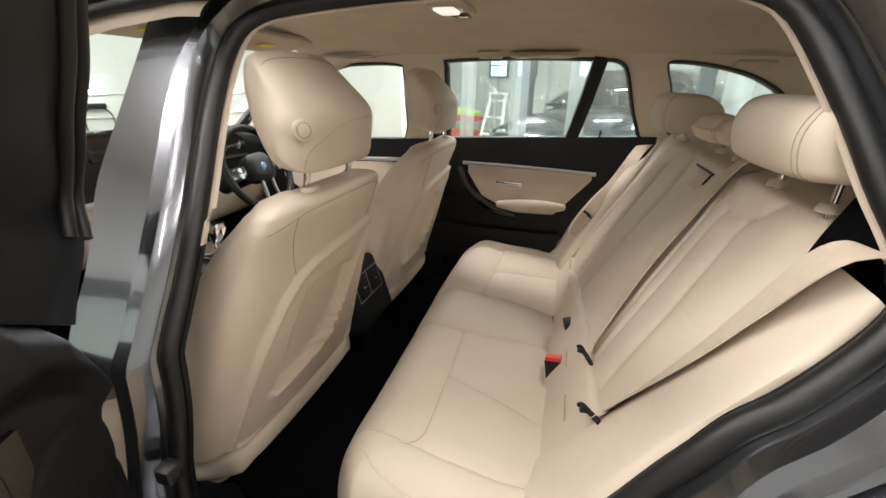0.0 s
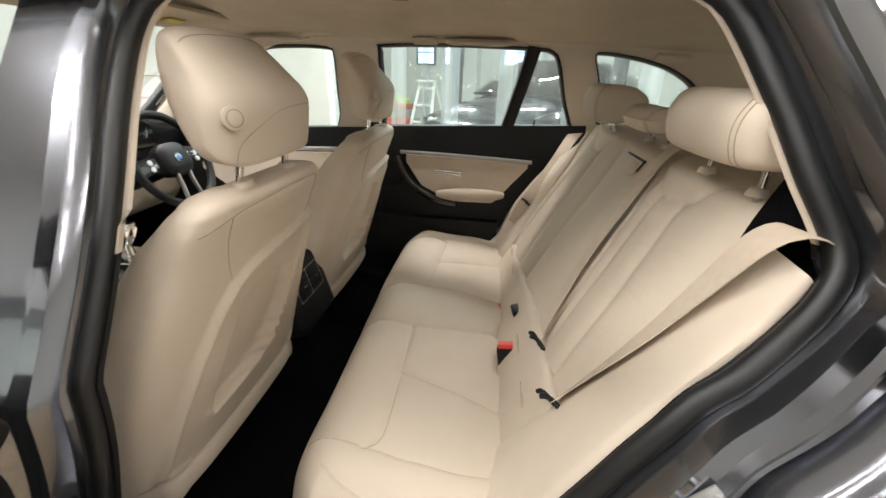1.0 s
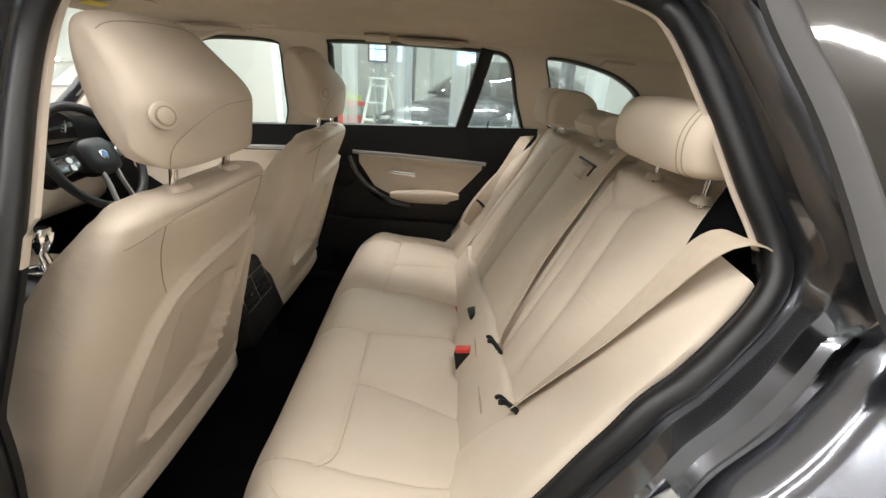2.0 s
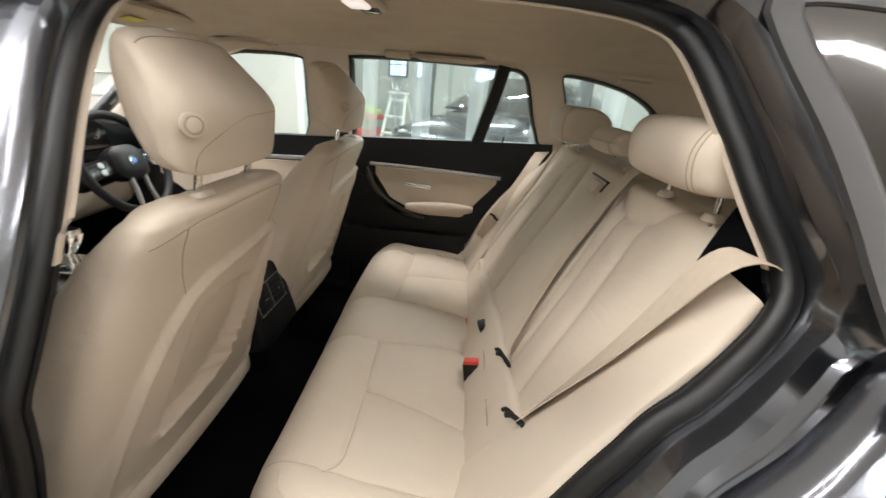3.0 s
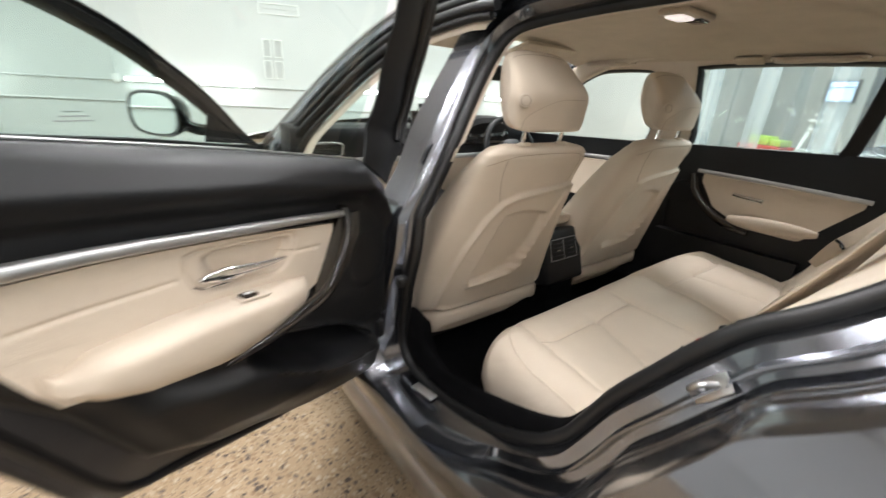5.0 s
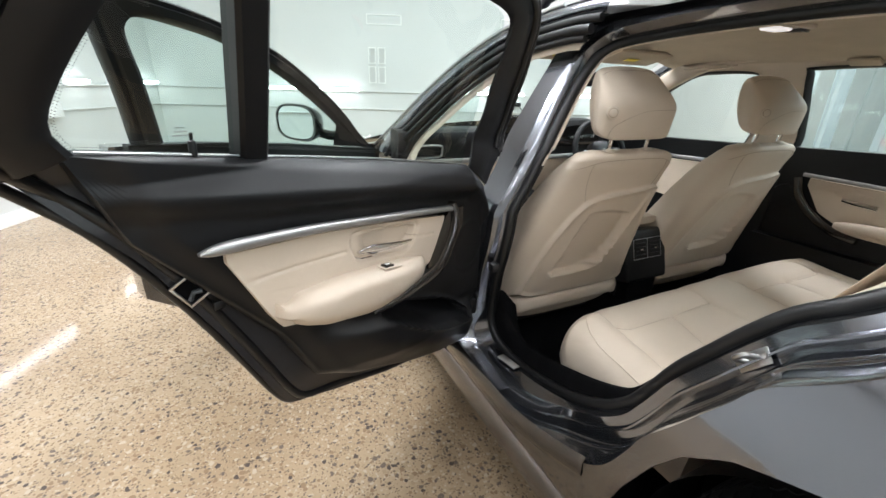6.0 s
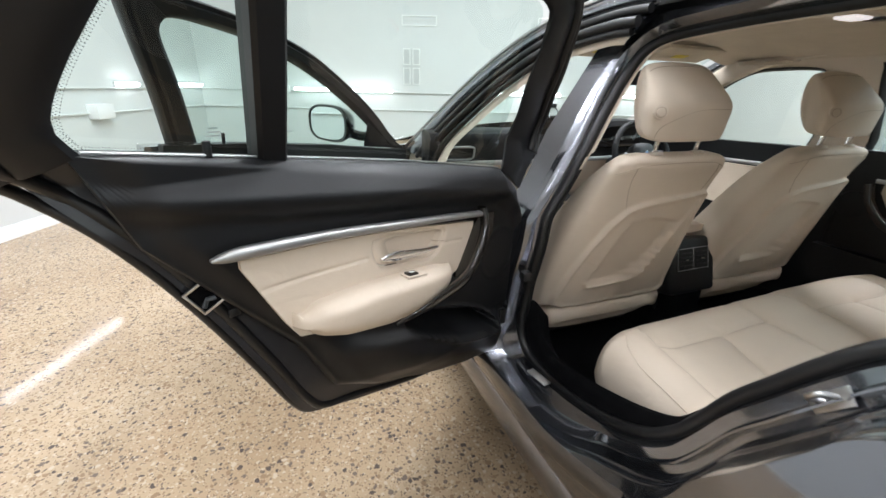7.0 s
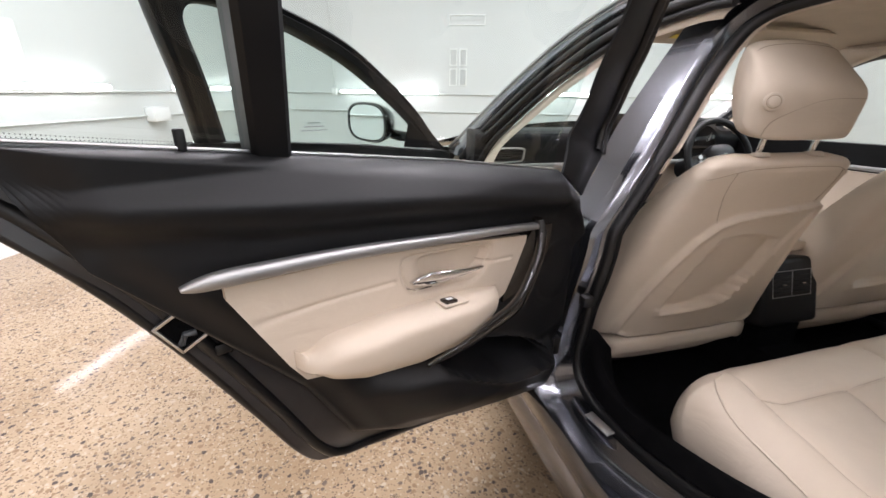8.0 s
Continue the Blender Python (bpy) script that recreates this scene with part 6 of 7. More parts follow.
buckle("seat_belt_buckle", (0.484, -0.108, 0.508), (-10, 0, 82), "black seat belt buckle with red button on the rear bench", True)
buckle("seat_belt_buckle", (0.482, 0.160, 0.458), (0, -15, 5), "red topped buckle sunk in the cushion joint", True)
buckle("seat_belt_buckle", (0.514, 0.032, 0.542), (0, -15, 10), "black buckle standing against the backrest foot", False)


def belt(name, pts, normals, width, label, parent=None):
    bm = bmesh.new()
    ps = crv(pts, 40)
    ns = crv(normals, 40)
    sweep(bm, ps, [(-width / 2, -0.0008), (width / 2, -0.0008), (width / 2, 0.0008), (-width / 2, 0.0008)], side=lambda i: ns[i])
    return single(name, bm, "belt", label, "seat belt")


M["belt"] = mat("beige_webbing", (0.60, 0.50, 0.39), 0.75, var=0.04, scale=60, grain=0.0004, grain_scale=2500)


def on_back(y, z, lift=0.006):
    return tuple(Vector((BX(z), y, z)) + NB * (back_push(y, z) + lift))


# belts lie against the backrest: width runs across the car
ac = (0.15, 0.95, 0.05)
belt("seat_belt", [on_back(-0.02, 1.045, 0.02), on_back(-0.030, 1.01, 0.014), on_back(-0.057, 0.90, 0.014), on_back(-0.10, 0.775, 0.014), on_back(-0.163, 0.65, 0.013), on_back(-0.19, 0.615, 0.008)], [ac, ac, ac, ac], 0.053, "beige belt webbing lying down the rear backrest")
belt("seat_belt", [(0.800, -0.485, 0.995), (0.768, -0.484, 1.008), (0.738, -0.472, 0.985), (0.700, -0.453, 0.905), (0.658, -0.436, 0.820), (0.60, -0.409, 0.713), (0.563, -0.392, 0.645)], [(0.05, 1, -0.1), (0.05, 1, -0.1), (0.2, 0.95, -0.15), (0.4, 0.85, -0.3), (0.5, 0.8, -0.35)], 0.068, "beige belt webbing coming over the seat shoulder")
belt("seat_belt", [(0.765, 0.85, 0.975), (0.72, 0.80, 0.93), (0.66, 0.735, 0.84), (0.60, 0.685, 0.755), (0.55, 0.655, 0.69), (0.51, 0.66, 0.60)], [(0.81, -0.48, -0.285), (0.81, -0.48, -0.285), (0.81, -0.48, -0.285)], 0.046, "beige belt webbing hanging beside the far seat")
for nm, at, turn in (("belt_anchor", (0.538, -0.206, 0.628), (25, -40, 15)), ("belt_anchor", (0.540, -0.407, 0.648), (10, -45, 35)), ("belt_tongue", (0.553, 0.655, 0.695), (0, -30, 25))):
    th = thing(nm, at, "black plastic belt stop on the webbing", "seat belt part", "belt stops")
    m = Matrix.Translation(at) @ Euler([radians(v) for v in turn]).to_matrix().to_4x4()
    bm = bmesh.new()
    for y0, bend, r in ((-0.010, 0.016, 0.0050), (0.008, -0.005, 0.0042)):
        sweep(bm, crv([(0, y0 - 0.020, -0.006), (0.003, y0 - 0.004, 0.0), (0.002, y0 + 0.012, bend * 0.4), (-0.004, y0 + 0.018, bend)], 14), circle(r, 10))
    bmesh.ops.transform(bm, matrix=m, verts=bm.verts)
    part("bar", bm, "black_plastic", th)
    if nm == "belt_tongue":
        bm = bmesh.new()
        rbox(bm, (0.004, 0.022, 0.05), (0, 0, -0.03), r=0.0015, m=m)
        part("blade", bm, "chrome", th, "bright steel tongue")


# dark release slot with its lever at the top of the split backrest
th = thing("backrest_release", (0.768, 0.06, 0.985), "dark slot with beige release lever in the backrest top", "release lever")
RM = Matrix.Translation(Vector((BX(0.984), 0.090, 0.984)) + NB * 0.010) @ Matrix.Rotation(radians(-60), 4, "Y")
bm = bmesh.new()
rbox(bm, (0.006, 0.135, 0.004), r=0.0015, m=RM)
rbox(bm, (0.030, 0.005, 0.004), (-0.014, -0.060, 0.0), r=0.0012, m=RM)
part("slot", bm, "black_plastic", th, "dark slot")
bm = bmesh.new()
rbox(bm, (0.036, 0.050, 0.016), (-0.026, -0.020, 0.004), r=0.006, m=RM)
part("lever", bm, "leather", th, "beige lever tab")
# ---- the open rear door ----
DU, DN = Vector((0.454, -0.891, 0)), Vector((0.891, 0.454, 0))


def dp(u, n, z):
    """A place on the open rear door: u out from the hinge side, n towards the cabin side, z up."""
    return DU * u + DN * n + Vector((0, 0, z))


def lean(z):
    return lerp(z, (0.2, 0.42, 0.55, 0.95, 1.02, 1.4), (-0.54, -0.455, -0.420, -0.414, -0.43, -0.23))


door = thing("rear_door", dp(1.0, -0.5, 0.25), "open rear car door with black panel and beige leather insert", "car door")


def edge_u(z, k=0):
    """The door's rear edge at a height: shell (0) or trim panel (1)."""
    return lerp(z, (0.46, 0.483, 0.642, 0.78, 0.925, 0.998, 1.08), (1.235, 1.253, 1.334, 1.414, 1.497, 1.539, 1.585)) if k == 0 else lerp(z, (0.50, 0.556, 0.62, 0.689, 0.935, 1.064, 1.08), (1.14, 1.20, 1.235, 1.271, 1.466, 1.512, 1.515))


def door_lo(u):
    return lerp(u, (0.52, 0.6, 0.70, 0.85, 1.0, 1.12, 1.20, 1.235, 1.271, 1.466, 1.515), (0.30, 0.285, 0.30, 0.365, 0.445, 0.50, 0.552, 0.62, 0.689, 0.935, 1.064))


def door_hi(u):
    return lerp(u, (0.52, 0.598, 0.612, 0.635, 0.69, 1.0, 1.3, 1.53), (0.83, 0.855, 0.885, 0.912, 0.950, 0.998, 1.036, 1.066))


def panel_push(u, z):
    """The moulded relief of the inner panel: belt shoulder, swept crease, pocket bulge and rear rim."""
    f = 0.023 * step(z, door_hi(u) - 0.10, door_hi(u) - 0.052) * min(1.0, max(0.0, (door_hi(u) - z) / 0.050))
    crease = lerp(u, (0.55, 0.9, 1.3, 1.5), (0.865, 0.90, 0.945, 0.99))
    f += 0.007 * step(z, crease - 0.01, crease + 0.015)
    mid = lerp(u, (0.68, 0.73, 0.80, 0.90, 1.00, 1.06), (0.505, 0.528, 0.556, 0.596, 0.645, 0.668))
    half = 0.034 * math.sqrt(max(0.0, 1 - ((u - 0.87) / 0.19) ** 2)) if abs(u - 0.87) < 0.19 else 0.0
    ends = step(u, 0.60, 0.70) * step(u, 1.26, 1.02)
    f += 0.070 * ends * step(z, mid + 0.03, mid - 0.03) * step(z, door_lo(u) - 0.01, door_lo(u) + 0.14)
    if half > 0.004:
        e = abs(z - mid) / half
        f -= 0.070 * step(e, 1.05, 0.45)
        f += 0.006 * math.exp(-((e - 1.15) / 0.15) ** 2)
    f -= 0.012 * step(u, edge_u(z, 1) - 0.055, edge_u(z, 1) - 0.01)
    f += 0.003 * math.exp(-((math.hypot(u - 0.665, z - 0.71) - 0.075) / 0.004) ** 2) * -1
    return f


# beige insert with its handle recess
RECESS = [(p.x, p.y) for p in crv([(1.117, 0.852), (1.10, 0.867), (1.02, 0.860), (0.93, 0.850), (0.907, 0.838), (0.917, 0.805), (0.950, 0.780), (1.0, 0.785), (1.085, 0.798), (1.108, 0.815)], 40, True)]
STITCH = [[(1.335, 0.838), (1.25, 0.838), (1.13, 0.832)], [(0.945, 0.812), (0.90, 0.806), (0.85, 0.80)]]
TOPS = ((0.80, 0.836), (0.82, 0.838), (1.02, 0.868), (1.20, 0.888), (1.362, 0.897))


def ins_lo(u):
    return lerp(u, (0.805, 0.835, 0.86, 0.9, 1.0, 1.2, 1.28, 1.30, 1.362), (0.826, 0.765, 0.722, 0.708, 0.695, 0.708, 0.728, 0.760, 0.885))


def ins_hi(u):
    return lerp(u, [t[0] for t in TOPS], [t[1] for t in TOPS])


def ins_push(u, z):
    i = inside_by(RECESS, u, z)
    f = 0.010 - 0.006 * math.exp(-((i - 0.001) / 0.0035) ** 2) - 0.004 * step(i, 0.0, 0.004) - 0.032 * step(i, 0.004, 0.022) * step(u, 1.10, 1.04) * (0.55 + 0.45 * step(z, 0.80, 0.85))
    f += 0.0025 * math.exp(-(i / 0.003) ** 2)
    for ln in STITCH:
        f -= 0.0025 * math.exp(-(off_line(ln, u, z) / 0.003) ** 2)
    return f


def behind_insert(u, z):
    return step(u, 0.85, 0.87) * step(u, 1.33, 1.31) * step(z, ins_lo(u) + 0.015, ins_lo(u) + 0.03) * step(z, ins_hi(u) - 0.008, ins_hi(u) - 0.018)


bm = bmesh.new()
rows = []
for u in np.concatenate([np.linspace(0.598, 0.70, 24), np.linspace(0.706, 1.512, 140)]):
    a, b = door_lo(u), door_hi(u)
    col = [dp(u, lean(a) - 0.05, a + 0.002)]
    for k in range(111):
        z = a + (b - a) * k / 110
        r = min(1.0, min(k, 110 - k) / 5)
        col.append(dp(u, lean(z) + panel_push(u, z) - 0.014 * (1 - r) ** 2 - 0.045 * behind_insert(u, z), z))
    col.append(dp(u, lean(b) - 0.05, b + 0.002))
    rows.append(col)
loft(bm, rows, True, True, True)
part("inner_panel", bm, "black_plastic", door, angle=60)

# shell
bm = bmesh.new()


def shell_lo(u):
    return lerp(u, (0.45, 0.60, 0.89, 1.128, 1.20, 1.250, 1.282, 1.308, 1.365, 1.412, 1.437, 1.458, 1.487, 1.522, 1.585), (0.225, 0.255, 0.328, 0.430, 0.462, 0.488, 0.540, 0.602, 0.727, 0.820, 0.868, 0.902, 0.940, 0.984, 1.07))


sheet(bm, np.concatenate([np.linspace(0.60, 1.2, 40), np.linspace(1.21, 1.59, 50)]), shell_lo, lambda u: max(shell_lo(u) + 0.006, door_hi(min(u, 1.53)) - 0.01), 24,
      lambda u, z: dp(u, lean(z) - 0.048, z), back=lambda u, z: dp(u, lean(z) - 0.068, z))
part("outer_shell", bm, "dark_shell", door, "door shell, darker than the body paint")
bm = bmesh.new()


def skin_lo(u):
    return lerp(u, (0.6, 0.89, 1.128, 1.205, 1.215, 1.288, 1.356, 1.45, 1.50), (0.225, 0.295, 0.378, 0.408, 0.415, 0.598, 0.748, 0.935, 0.99))


sheet(bm, np.linspace(0.60, 1.43, 80), skin_lo, lambda u: max(skin_lo(u) + 0.006, door_hi(u) - 0.02), 24, lambda u, z: dp(u, lean(z) - 0.100, z), back=lambda u, z: dp(u, lean(z) - 0.106 - 0.04 * min(1, (z - skin_lo(u)) / 0.15), z))
part("outer_skin", bm, "paint", door, "grey painted outer skin")
UO = crv([(0.580, 0.88), (0.552, 0.925), (0.500, 0.985), (0.486, 1.04), (0.508, 1.08), (0.527, 1.125), (0.548, 1.19), (0.573, 1.24), (0.605, 1.305), (0.68, 1.350), (0.85, 1.372), (1.12, 1.372), (1.36, 1.345), (1.50, 1.285), (1.572, 1.18), (1.60, 1.09), (1.575, 1.03)], 90)
UI = crv([(0.683, 0.945), (0.660, 0.99), (0.648, 1.035), (0.653, 1.085), (0.675, 1.135), (0.690, 1.186), (0.705, 1.25), (0.735, 1.297), (0.88, 1.318), (1.12, 1.318), (1.32, 1.292), (1.425, 1.250), (1.483, 1.175), (1.517, 1.10), (1.500, 1.062)], 90)
bm = bmesh.new()
rings = []


def bar_depth(i):
    """The frame's front bar is shallow; along the roof it is full depth."""
    return lerp(i, (0, 20, 34), (0.25, 0.25, 1.0))


for i, (p, q) in enumerate(zip(UO, UI)):
    row = []
    for f, d in ((0.0, -0.055), (0.0, -0.030), (0.10, -0.022), (0.28, -0.020), (0.34, -0.008), (0.62, 0.0), (0.90, -0.002), (1.0, -0.010), (1.0, -0.032)):
        u, z = p.x + (q.x - p.x) * f, p.y + (q.y - p.y) * f
        row.append(dp(u, lean(z) + d * bar_depth(i), z))
    rings.append(row)
loft(bm, rings, True, True, True)
part("window_frame", bm, "black_plastic", door, "black window frame")
for f, d, r in ((0.20, -0.014, 0.009), (-0.02, -0.03, 0.008)):
    bm = bmesh.new()
    pts = [(p.x + (q.x - p.x) * f, p.y + (q.y - p.y) * f) for p, q in zip(UO, UI)]
    rim = [(1.548, 1.006), (1.500, 0.954), (1.447, 0.873), (1.395, 0.778), (1.335, 0.656), (1.272, 0.523), (1.225, 0.466), (1.128, 0.434), (0.89, 0.330), (0.6, 0.255)]
    k = 0.022 if f > 0 else 0.0
    pts += [(u - k, z + k * 0.4) for u, z in rim]
    seal = [dp(u, lean(z) + d * bar_depth(i), z) for i, (u, z) in enumerate(pts[:90])][6:90:3] + [dp(u, lean(z) + d - 0.035, z) for u, z in pts[90:]]
    sweep(bm, crv(seal, 140), circle(r, 10), side=lambda i: DN)
    part("edge_seal", bm, "rubber", door, "black rubber edge seal")
bm = bmesh.new()
rings = []
for t in np.linspace(0, 1, 16):
    u0, u1, z = 1.252 + 0.045 * t, 1.298 + 0.045 * t, 1.02 + 0.29 * t
    rings.append([dp(u, lean(z) + d, z) for u, d in ((u0, -0.045), (u0, -0.010), (u0 + 0.006, -0.004), (u1 - 0.006, -0.004), (u1, -0.010), (u1, -0.045))])
loft(bm, rings, True, True, True)
part("window_divider", bm, "black_plastic", door, "black window divider")
bm = bmesh.new()
loop = [(p.x, p.y) for p in UI] + [(u, door_hi(u)) for u in np.linspace(1.49, 0.69, 20)]
vs = [bm.verts.new(dp(u, lean(z) - 0.03, z)) for u, z in loop]
bmesh.ops.triangle_fill(bm, use_beauty=True, edges=[bm.edges.new((a, b)) for a, b in zip(vs, vs[1:] + vs[:1])])
pane = part("window_pane", bm, "glass", door, "clear window pane")
pane.visible_shadow = False
bm = bmesh.new()
sweep(bm, [dp(u, lean(door_hi(u)) - 0.014, door_hi(u) + 0.003) for u in np.linspace(0.685, 1.50, 40)], superell(0.0035, 0.006, 3, 8))
part("belt_seal", bm, "steel", door, "thin bright window seal")
# frit dots along the fixed pane
bm = bmesh.new()
for i in range(110):
    k = 62 + 27 * i / 109
    q0, q1 = UI[int(k)], UI[min(89, int(k) + 1)]
    q = q0.lerp(q1, k - int(k))
    for j in range(3):
        u, z = q.x - 0.003 - 0.0026 * j, q.y + 0.0012 * (j % 2)
        rbox(bm, (0.0010, 0.0004, 0.0010), r=0, m=Matrix.Translation(dp(u, lean(z) - 0.0285, z)) @ Matrix.Rotation(math.atan2(DU.y, DU.x), 4, "Z"))
for i in range(60):
    u = 1.315 + 0.18 * i / 59
    for j in range(2):
        z = door_hi(u) + 0.005 + 0.0030 * j
        rbox(bm, (0.0009, 0.0004, 0.0009), r=0, m=Matrix.Translation(dp(u, lean(z) - 0.0285, z)) @ Matrix.Rotation(math.atan2(DU.y, DU.x), 4, "Z"))
part("frit_dots", bm, "black_plastic", door, "black dotted glass edge", smooth=False)
# beige insert
bm = bmesh.new()
rows = []
for u in np.linspace(0.806, 1.360, 210):
    a, b = ins_lo(u), ins_hi(u)
    col = [dp(u, lean(a) - 0.01, a)]
    for k in range(81):
        z = a + (b - a) * k / 80
        col.append(dp(u, lean(z) + ins_push(u, z), z))
    col.append(dp(u, lean(b) - 0.01, b))
    rows.append(col)
loft(bm, rows, True, True, True)
ins = part("leather_insert", bm, "leather", door, "beige leather insert", angle=60)
for ln in STITCH:
    bm = bmesh.new()
    sweep(bm, [dp(p.x, lean(p.y) + ins_push(p.x, p.y) + 0.0006, p.y + 0.004) for p in crv(ln, 30)], circle(0.0008, 5))
    part("seam", bm, "seam", ins)
# satin trim strip, thicker and rounded at its rear end
bm = bmesh.new()
pts = crv([(0.770, 0.851), (0.90, 0.868), (1.02, 0.882), (1.20, 0.903), (1.34, 0.913), (1.402, 0.9135)], 60)
rings = []
for i, p in enumerate(pts):
    t = i / 59
    h = (0.012 + 0.005 * t) * (1 if t < 0.93 else math.sqrt(max(0.06, 1 - ((t - 0.93) / 0.07) ** 2)))
    rings.append([dp(p.x, lean(p.y) + 0.014 + 0.010 * t + b, p.y + a) for a, b in superell(h * 1.15, 0.020 * (1 if t < 0.93 else 1 - 6 * (t - 0.93)), 2.6, 16)])
loft(bm, rings, True, True, True)
part("trim_strip", bm, "satin", door, "satin aluminium trim strip")
# chrome inner handle
bm = bmesh.new()
pts = crv([(1.100, 0.822), (1.075, 0.819), (1.03, 0.813), (0.985, 0.808), (0.945, 0.806)], 30)
rings = []
for i, p in enumerate(pts):
    t = i / 29
    h = lerp(t, (0, 0.06, 0.25, 0.6, 1), (0.005, 0.014, 0.024, 0.016, 0.005))
    rings.append([dp(p.x, lean(p.y) + 0.013 + 0.006 * t + b, p.y + a + 0.004 * t) for a, b in superell(h, 0.010, 2.4, 14)])
loft(bm, rings, True, True, True)
part("door_handle", bm, "chrome", door, "chrome inner door handle")
bm = bmesh.new()
sweep(bm, [dp(p[0], lean(p[1]) + 0.004, p[1]) for p in ((1.106, 0.812), (1.09, 0.803), (1.04, 0.797))], circle(0.002, 6))
part("handle_rim", bm, "chrome", door)


# padded armrest
def arm_c(u):
    return lerp(u, (0.90, 0.95, 1.03, 1.15, 1.25, 1.295), (0.752, 0.765, 0.776, 0.787, 0.787, 0.782))


def arm_b(u):
    return lerp(u, (0.86, 0.92, 1.0, 1.1, 1.2, 1.26, 1.295), (0.728, 0.690, 0.668, 0.672, 0.692, 0.715, 0.765))


bm = bmesh.new()
rings = []
for u in np.linspace(0.892, 1.294, 70):
    t = (u - 0.892) / 0.402
    pr = 0.064 * max(0.002, 1 - abs(2 * t - 1) ** 5) ** 0.5 * lerp(t, (0, 0.3, 1), (0.8, 1.0, 0.95))
    c, b = arm_c(u), arm_b(u) + 0.008
    end = step(t, 0.84, 1.0) ** 2
    c, b = c - (c - b) * 0.38 * end, b + (c - b) * 0.38 * end
    ring = crv([(-0.02, c + 0.001), (0.006, c), (pr * 0.55, c + 0.001), (pr * 0.9, c - 0.008), (pr, c - 0.022), (pr * 0.92, (c + b) / 2 - 0.01), (pr * 0.66, b + 0.012), (pr * 0.3, b + 0.001), (-0.02, b)], 44)
    rings.append([dp(u, lean(p.y) + p.x + 0.004, p.y) for p in ring])
loft(bm, rings, True, True, True)
arm = part("armrest", bm, "leather", door, "beige padded armrest", angle=70)
bm = bmesh.new()
AM = Matrix.Translation(dp(1.035, -0.377, 0.7775)) @ Matrix.Rotation(math.atan2(DU.y, DU.x), 4, "Z") @ Matrix.Rotation(radians(-8), 4, "Y")
rbox(bm, (0.055, 0.026, 0.004), r=0.0015, m=AM)
sw_ = part("switch_bezel", bm, "beige_plastic", arm, "beige switch bezel")
bm = bmesh.new()
rbox(bm, (0.026, 0.018, 0.007), (0.008, 0, 0.003), r=0.002, m=AM)
part("window_switch", bm, "gloss_black", sw_, "black window switch")
bm = bmesh.new()
rbox(bm, (0.012, 0.006, 0.001), (0.008, 0, 0.0068), r=0, m=AM)
part("switch_mark", bm, "white", sw_)
# gloss black pull, sweeping from the trim strip to under the armrest
bm = bmesh.new()
pts = crv([(0.780, 0.868, 0.014), (0.778, 0.840, 0.024), (0.794, 0.803, 0.036), (0.832, 0.760, 0.048), (0.89, 0.730, 0.064), (0.97, 0.717, 0.070), (1.04, 0.711, 0.076), (1.115, 0.706, 0.074)], 70)
rings = []
for i, p in enumerate(pts):
    t = i / 69
    a = pts[min(i + 1, 69)] - pts[max(i - 1, 0)]
    a = Vector((a.x, a.y)).normalized()
    nu, nz = -a.y, a.x
    w = lerp(t, (0, 0.15, 0.35, 0.55, 0.75, 0.9, 1), (0.016, 0.022, 0.026, 0.024, 0.018, 0.012, 0.006))
    rings.append([dp(p.x + nu * q, lean(p.y) + p.z + r, p.y + nz * q) for q, r in superell(w, 0.024 * lerp(t, (0, 0.6, 1), (1, 0.8, 0.2)), 2.5, 18)])
loft(bm, rings, True, True, True)
part("pull_handle", bm, "gloss_black", door, "gloss black curved pull handle")
# black field between insert and pull
bm = bmesh.new()
sheet(bm, np.linspace(0.715, 0.86, 14), lambda u: lerp(u, (0.715, 0.76, 0.86), (0.79, 0.72, 0.70)), lambda u: lerp(u, (0.715, 0.82, 0.8201, 0.86), (0.842, 0.848, 0.838, 0.76)), 8, lambda u, z: dp(u, lean(z) + 0.007, z), back=lambda u, z: dp(u, lean(z) - 0.02, z))
part("pull_backing", bm, "gloss_black", door)
# lock pin with its collar
bm = bmesh.new()
LP = Vector((0.236, -1.414, 0))
disc(bm, 0.0055, 0.030, Matrix.Translation(LP + Vector((0, 0, 1.052))), 14, 0.0055, 0.0015)
lp = part("lock_pin", bm, "black_plastic", door, "black lock pin")
bm = bmesh.new()
disc(bm, 0.015, 0.005, Matrix.Translation(LP + Vector((0, 0, 1.040))), 20, 0.012, 0.001)
part("collar", bm, "black_plastic", lp)
# latch pocket and screw hole in the rear edge
LM = Matrix.Translation(dp(1.398, -0.446, 0.842)) @ Matrix.Rotation(math.atan2(DN.y, DN.x) - 0.25, 4, "Z") @ Matrix.Rotation(radians(32), 4, "X")
bm = bmesh.new()
for a, b, w, h in ((0, 0.021, 0.050, 0.004), (0, -0.021, 0.050, 0.004), (0.024, 0, 0.004, 0.046), (-0.024, 0, 0.004, 0.046)):
    rbox(bm, (0.006, w, h), (0, a, b), r=0.001, m=LM)
part("latch_frame", bm, "steel", door, "steel latch frame")
bm = bmesh.new()
rbox(bm, (0.004, 0.044, 0.038), (-0.001, 0, 0), r=0.001, m=LM)
part("latch_well", bm, "carpet", door, "dark latch opening")
bm = bmesh.new()
sweep(bm, [LM @ Vector(p) for p in ((0.002, -0.018, -0.012), (0.004, -0.006, -0.004), (0.003, 0.004, -0.010))], circle(0.004, 8))
part("latch_claw", bm, "dark_steel", door)
HM = Matrix.Translation(dp(1.364, -0.452, 0.794)) @ Matrix.Rotation(math.atan2(DN.y, DN.x), 4, "Z")
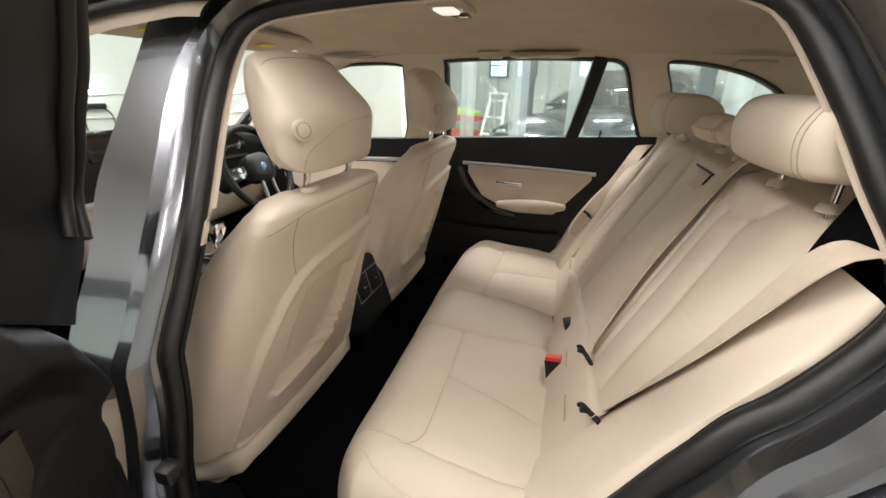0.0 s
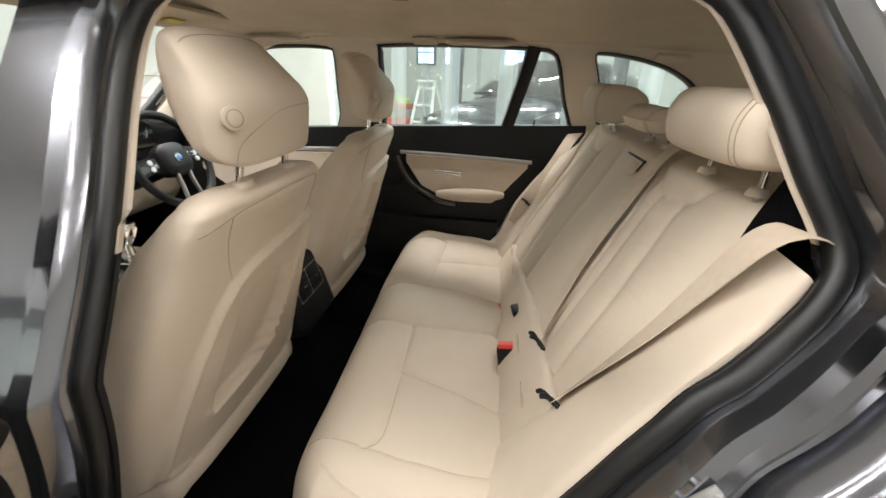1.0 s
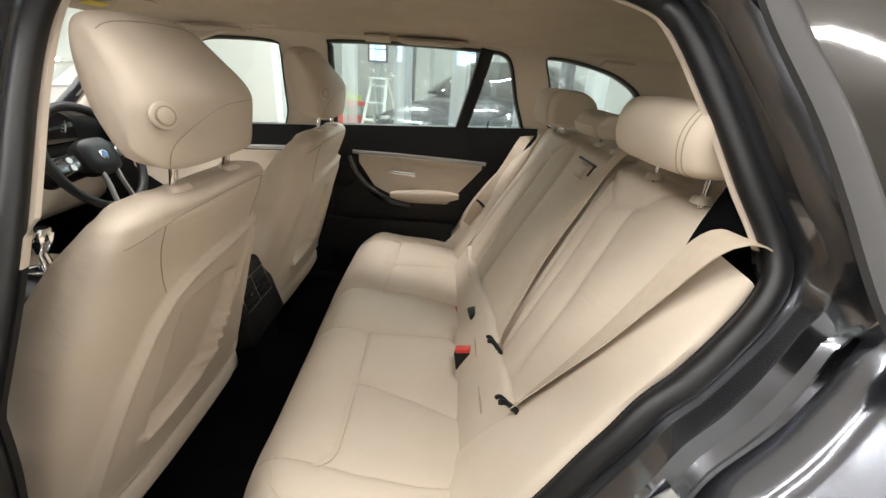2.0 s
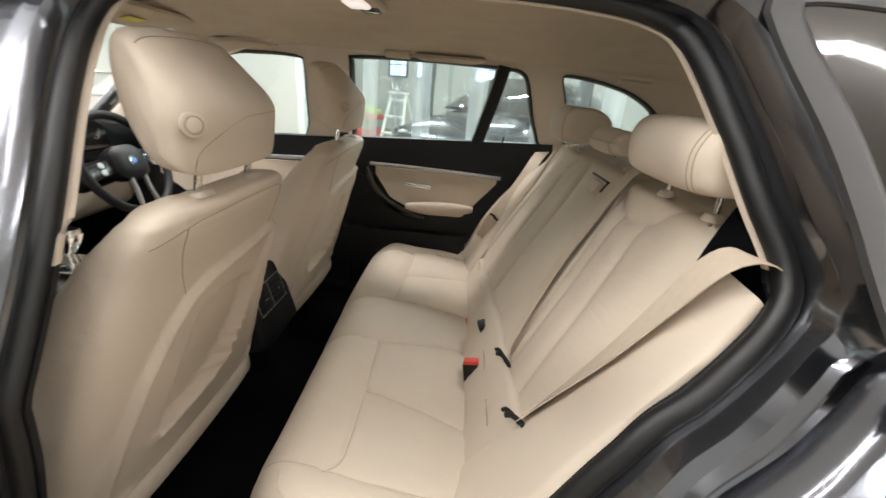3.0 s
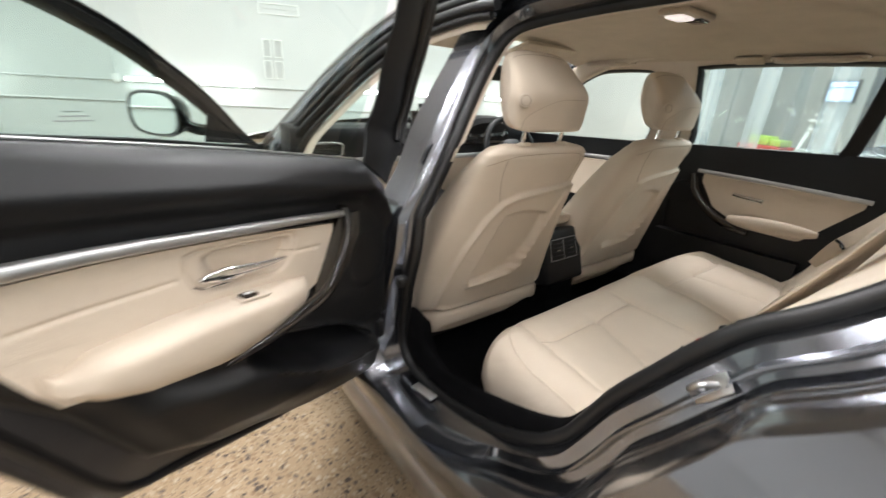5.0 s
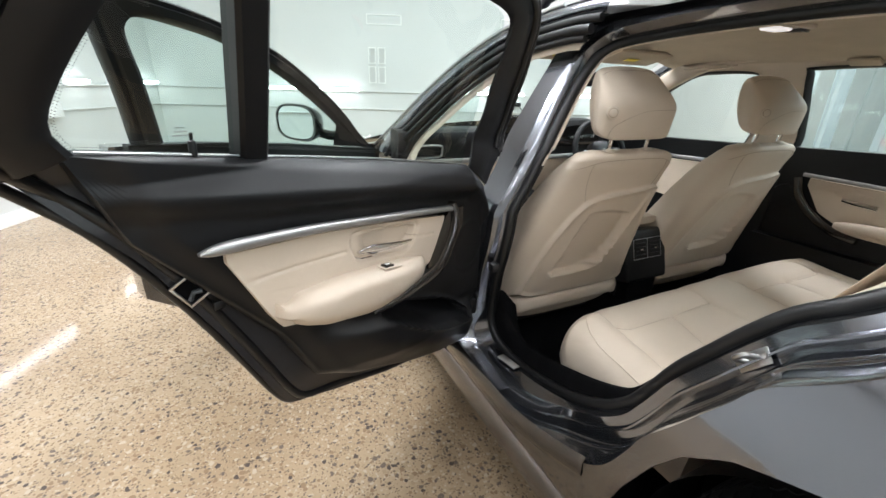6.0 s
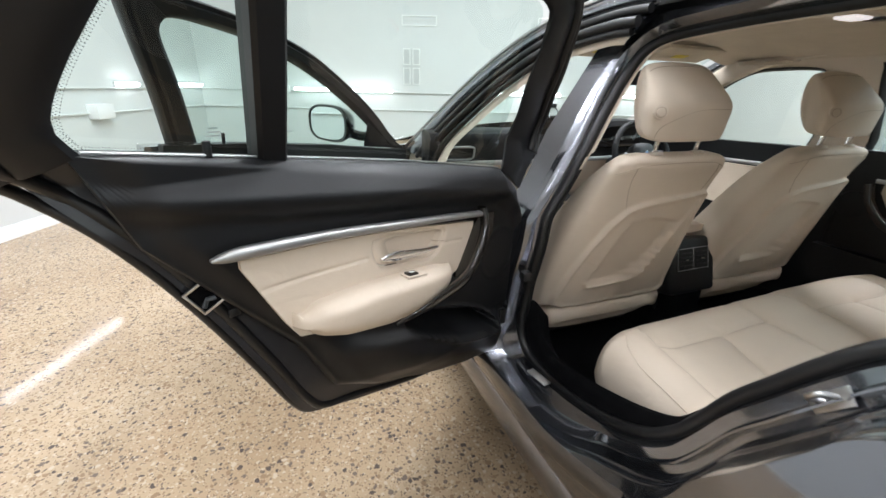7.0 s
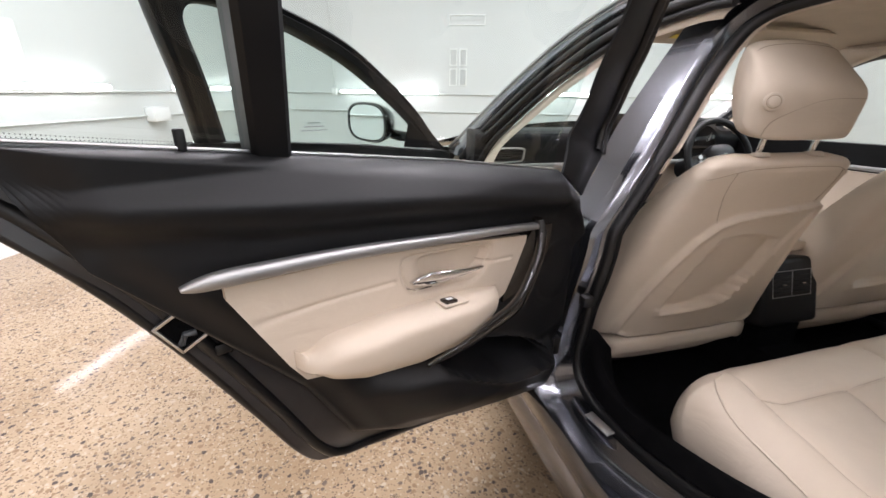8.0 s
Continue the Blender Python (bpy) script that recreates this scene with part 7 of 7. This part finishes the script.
bm = bmesh.new()
rbox(bm, (0.004, 0.020, 0.016), r=0.003, m=HM)
part("plug", bm, "rubber", door, "black rubber plug")

# ---- the open front door, seen through the rear door's window ----
FA, FU, FN = Vector((-1.2, -0.75, 0)), Vector((0.4512, -0.8924, 0)), Vector((0.8924, 0.4512, 0))


def fp(u, n, z):
    return FA + FU * u + FN * n + Vector((0, 0, z))


def flean(z):
    return lerp(z, (0.2, 0.9, 1.4), (0.0, 0.0, 0.30))


fdoor = thing("front_door", fp(0.5, -0.05, 0.3), "open front car door with black frame and outside mirror", "car door")


def f_hi(u):
    return lerp(u, (-0.02, 0.2, 0.42, 0.81, 1.06), (0.835, 0.862, 0.893, 0.932, 0.945))


bm = bmesh.new()
sheet(bm, np.linspace(-0.02, 1.06, 50), lambda u: lerp(u, (-0.02, 0.9, 1.06), (0.25, 0.25, 0.40)), f_hi, 24, lambda u, z: fp(u, flean(z), z), back=lambda u, z: fp(u, flean(z) - 0.06, z))
part("inner_panel", bm, "black_plastic", fdoor)
bm = bmesh.new()
sheet(bm, np.linspace(-0.05, 1.10, 50), lambda u: lerp(u, (-0.05, 0.9, 1.1), (0.22, 0.22, 0.38)), lambda u: f_hi(u) - 0.008, 20, lambda u, z: fp(u, flean(z) - 0.055, z), back=lambda u, z: fp(u, flean(z) - 0.15, z))
part("outer_shell", bm, "paint", fdoor, "dark grey painted door shell")
FO = crv([(-0.03, 0.83), (0.219, 1.025), (0.447, 1.165), (0.616, 1.250), (0.80, 1.308), (0.93, 1.338), (1.07, 1.358), (1.135, 1.358), (1.144, 1.335), (1.112, 1.22), (1.076, 1.10), (1.038, 0.94)], 90)
FI = crv([(0.10, 0.875), (0.26, 0.995), (0.46, 1.115), (0.62, 1.196), (0.80, 1.262), (0.934, 1.290), (1.005, 1.299), (1.039, 1.292), (1.054, 1.268), (1.046, 1.230), (1.007, 1.119), (0.958, 0.945)], 90)
bm = bmesh.new()
rings = []
for p, q in zip(FO, FI):
    row = []
    for f, d in ((0.0, -0.06), (0.0, -0.02), (0.15, -0.004), (0.35, -0.008), (0.45, 0.004), (0.85, 0.006), (1.0, -0.006), (1.0, -0.05)):
        u, z = p.x + (q.x - p.x) * f, p.y + (q.y - p.y) * f
        row.append(fp(u, flean(z) + d, z))
    rings.append(row)
loft(bm, rings, True, True, True)
part("window_frame", bm, "black_plastic", fdoor, "black window frame")
bm = bmesh.new()
loop = [(p.x, p.y) for p in FI] + [(u, f_hi(u)) for u in np.linspace(0.95, 0.12, 16)]
vs = [bm.verts.new(fp(u, flean(z) - 0.03, z)) for u, z in loop]
bmesh.ops.triangle_fill(bm, use_beauty=True, edges=[bm.edges.new((a, b)) for a, b in zip(vs, vs[1:] + vs[:1])])
pane = part("window_pane", bm, "glass", fdoor, "clear window pane")
pane.visible_shadow = False
bm = bmesh.new()
vs = [bm.verts.new(fp(u, flean(z) - 0.012, z)) for u, z in ((0.0, 0.845), (0.24, 0.872), (0.25, 0.985), (0.10, 0.93))]
bm.faces.new(vs)
part("mirror_sail", bm, "black_plastic", fdoor, "black triangular mirror base")
bm = bmesh.new()
sweep(bm, [fp(0.88, flean(0.95) + 0.012, 0.935), fp(0.88, flean(0.96) + 0.012, 0.975)], circle(0.006, 10))
part("lock_pin", bm, "black_plastic", fdoor)
for u, w in ((0.66, 0.10), (0.9, 0.06)):
    bm = bmesh.new()
    for j in range(3):
        rbox(bm, (w * (1 - 0.25 * j), 0.0006, 0.004), r=0, m=Matrix.Translation(fp(u, flean(0.985) - 0.029, 0.965 + 0.013 * j)) @ Matrix.Rotation(math.atan2(FU.y, FU.x), 4, "Z"))
    part("glass_mark", bm, "grey_mark", fdoor, "small grey glass marking bars")
# outside mirror
MP = Vector((-1.222, -1.116, 0.968))
bm = bmesh.new()
rings = []
for k, (d, s) in enumerate(((-0.10, 0.35), (-0.085, 0.62), (-0.05, 0.86), (-0.015, 0.97), (0.0, 1.0), (0.006, 0.97), (0.006, 0.90))):
    rings.append([MP + FU * d + FN * (a * s) + Vector((0, 0, b * s)) for a, b in superell(0.33, 0.172, 3.0, 36)])
loft(bm, rings, True, True, False)
mr = part("mirror_housing", bm, "gloss_black", fdoor, "dark mirror housing")
bm = bmesh.new()
loft(bm, [[MP + FU * 0.003 + FN * (a * s) + Vector((0, 0, b * s)) for a, b in superell(0.33, 0.172, 3.0, 36)] for s in (0.86, 0.5)], True, False, True)
part("mirror_glass", bm, "mirror", mr, "mirror glass")
bm = bmesh.new()
sweep(bm, [fp(0.14, -0.03, 0.905), fp(0.20, -0.09, 0.91), fp(0.23, -0.15, 0.925)], superell(0.045, 0.06, 3, 12))
part("mirror_arm", bm, "gloss_black", mr)
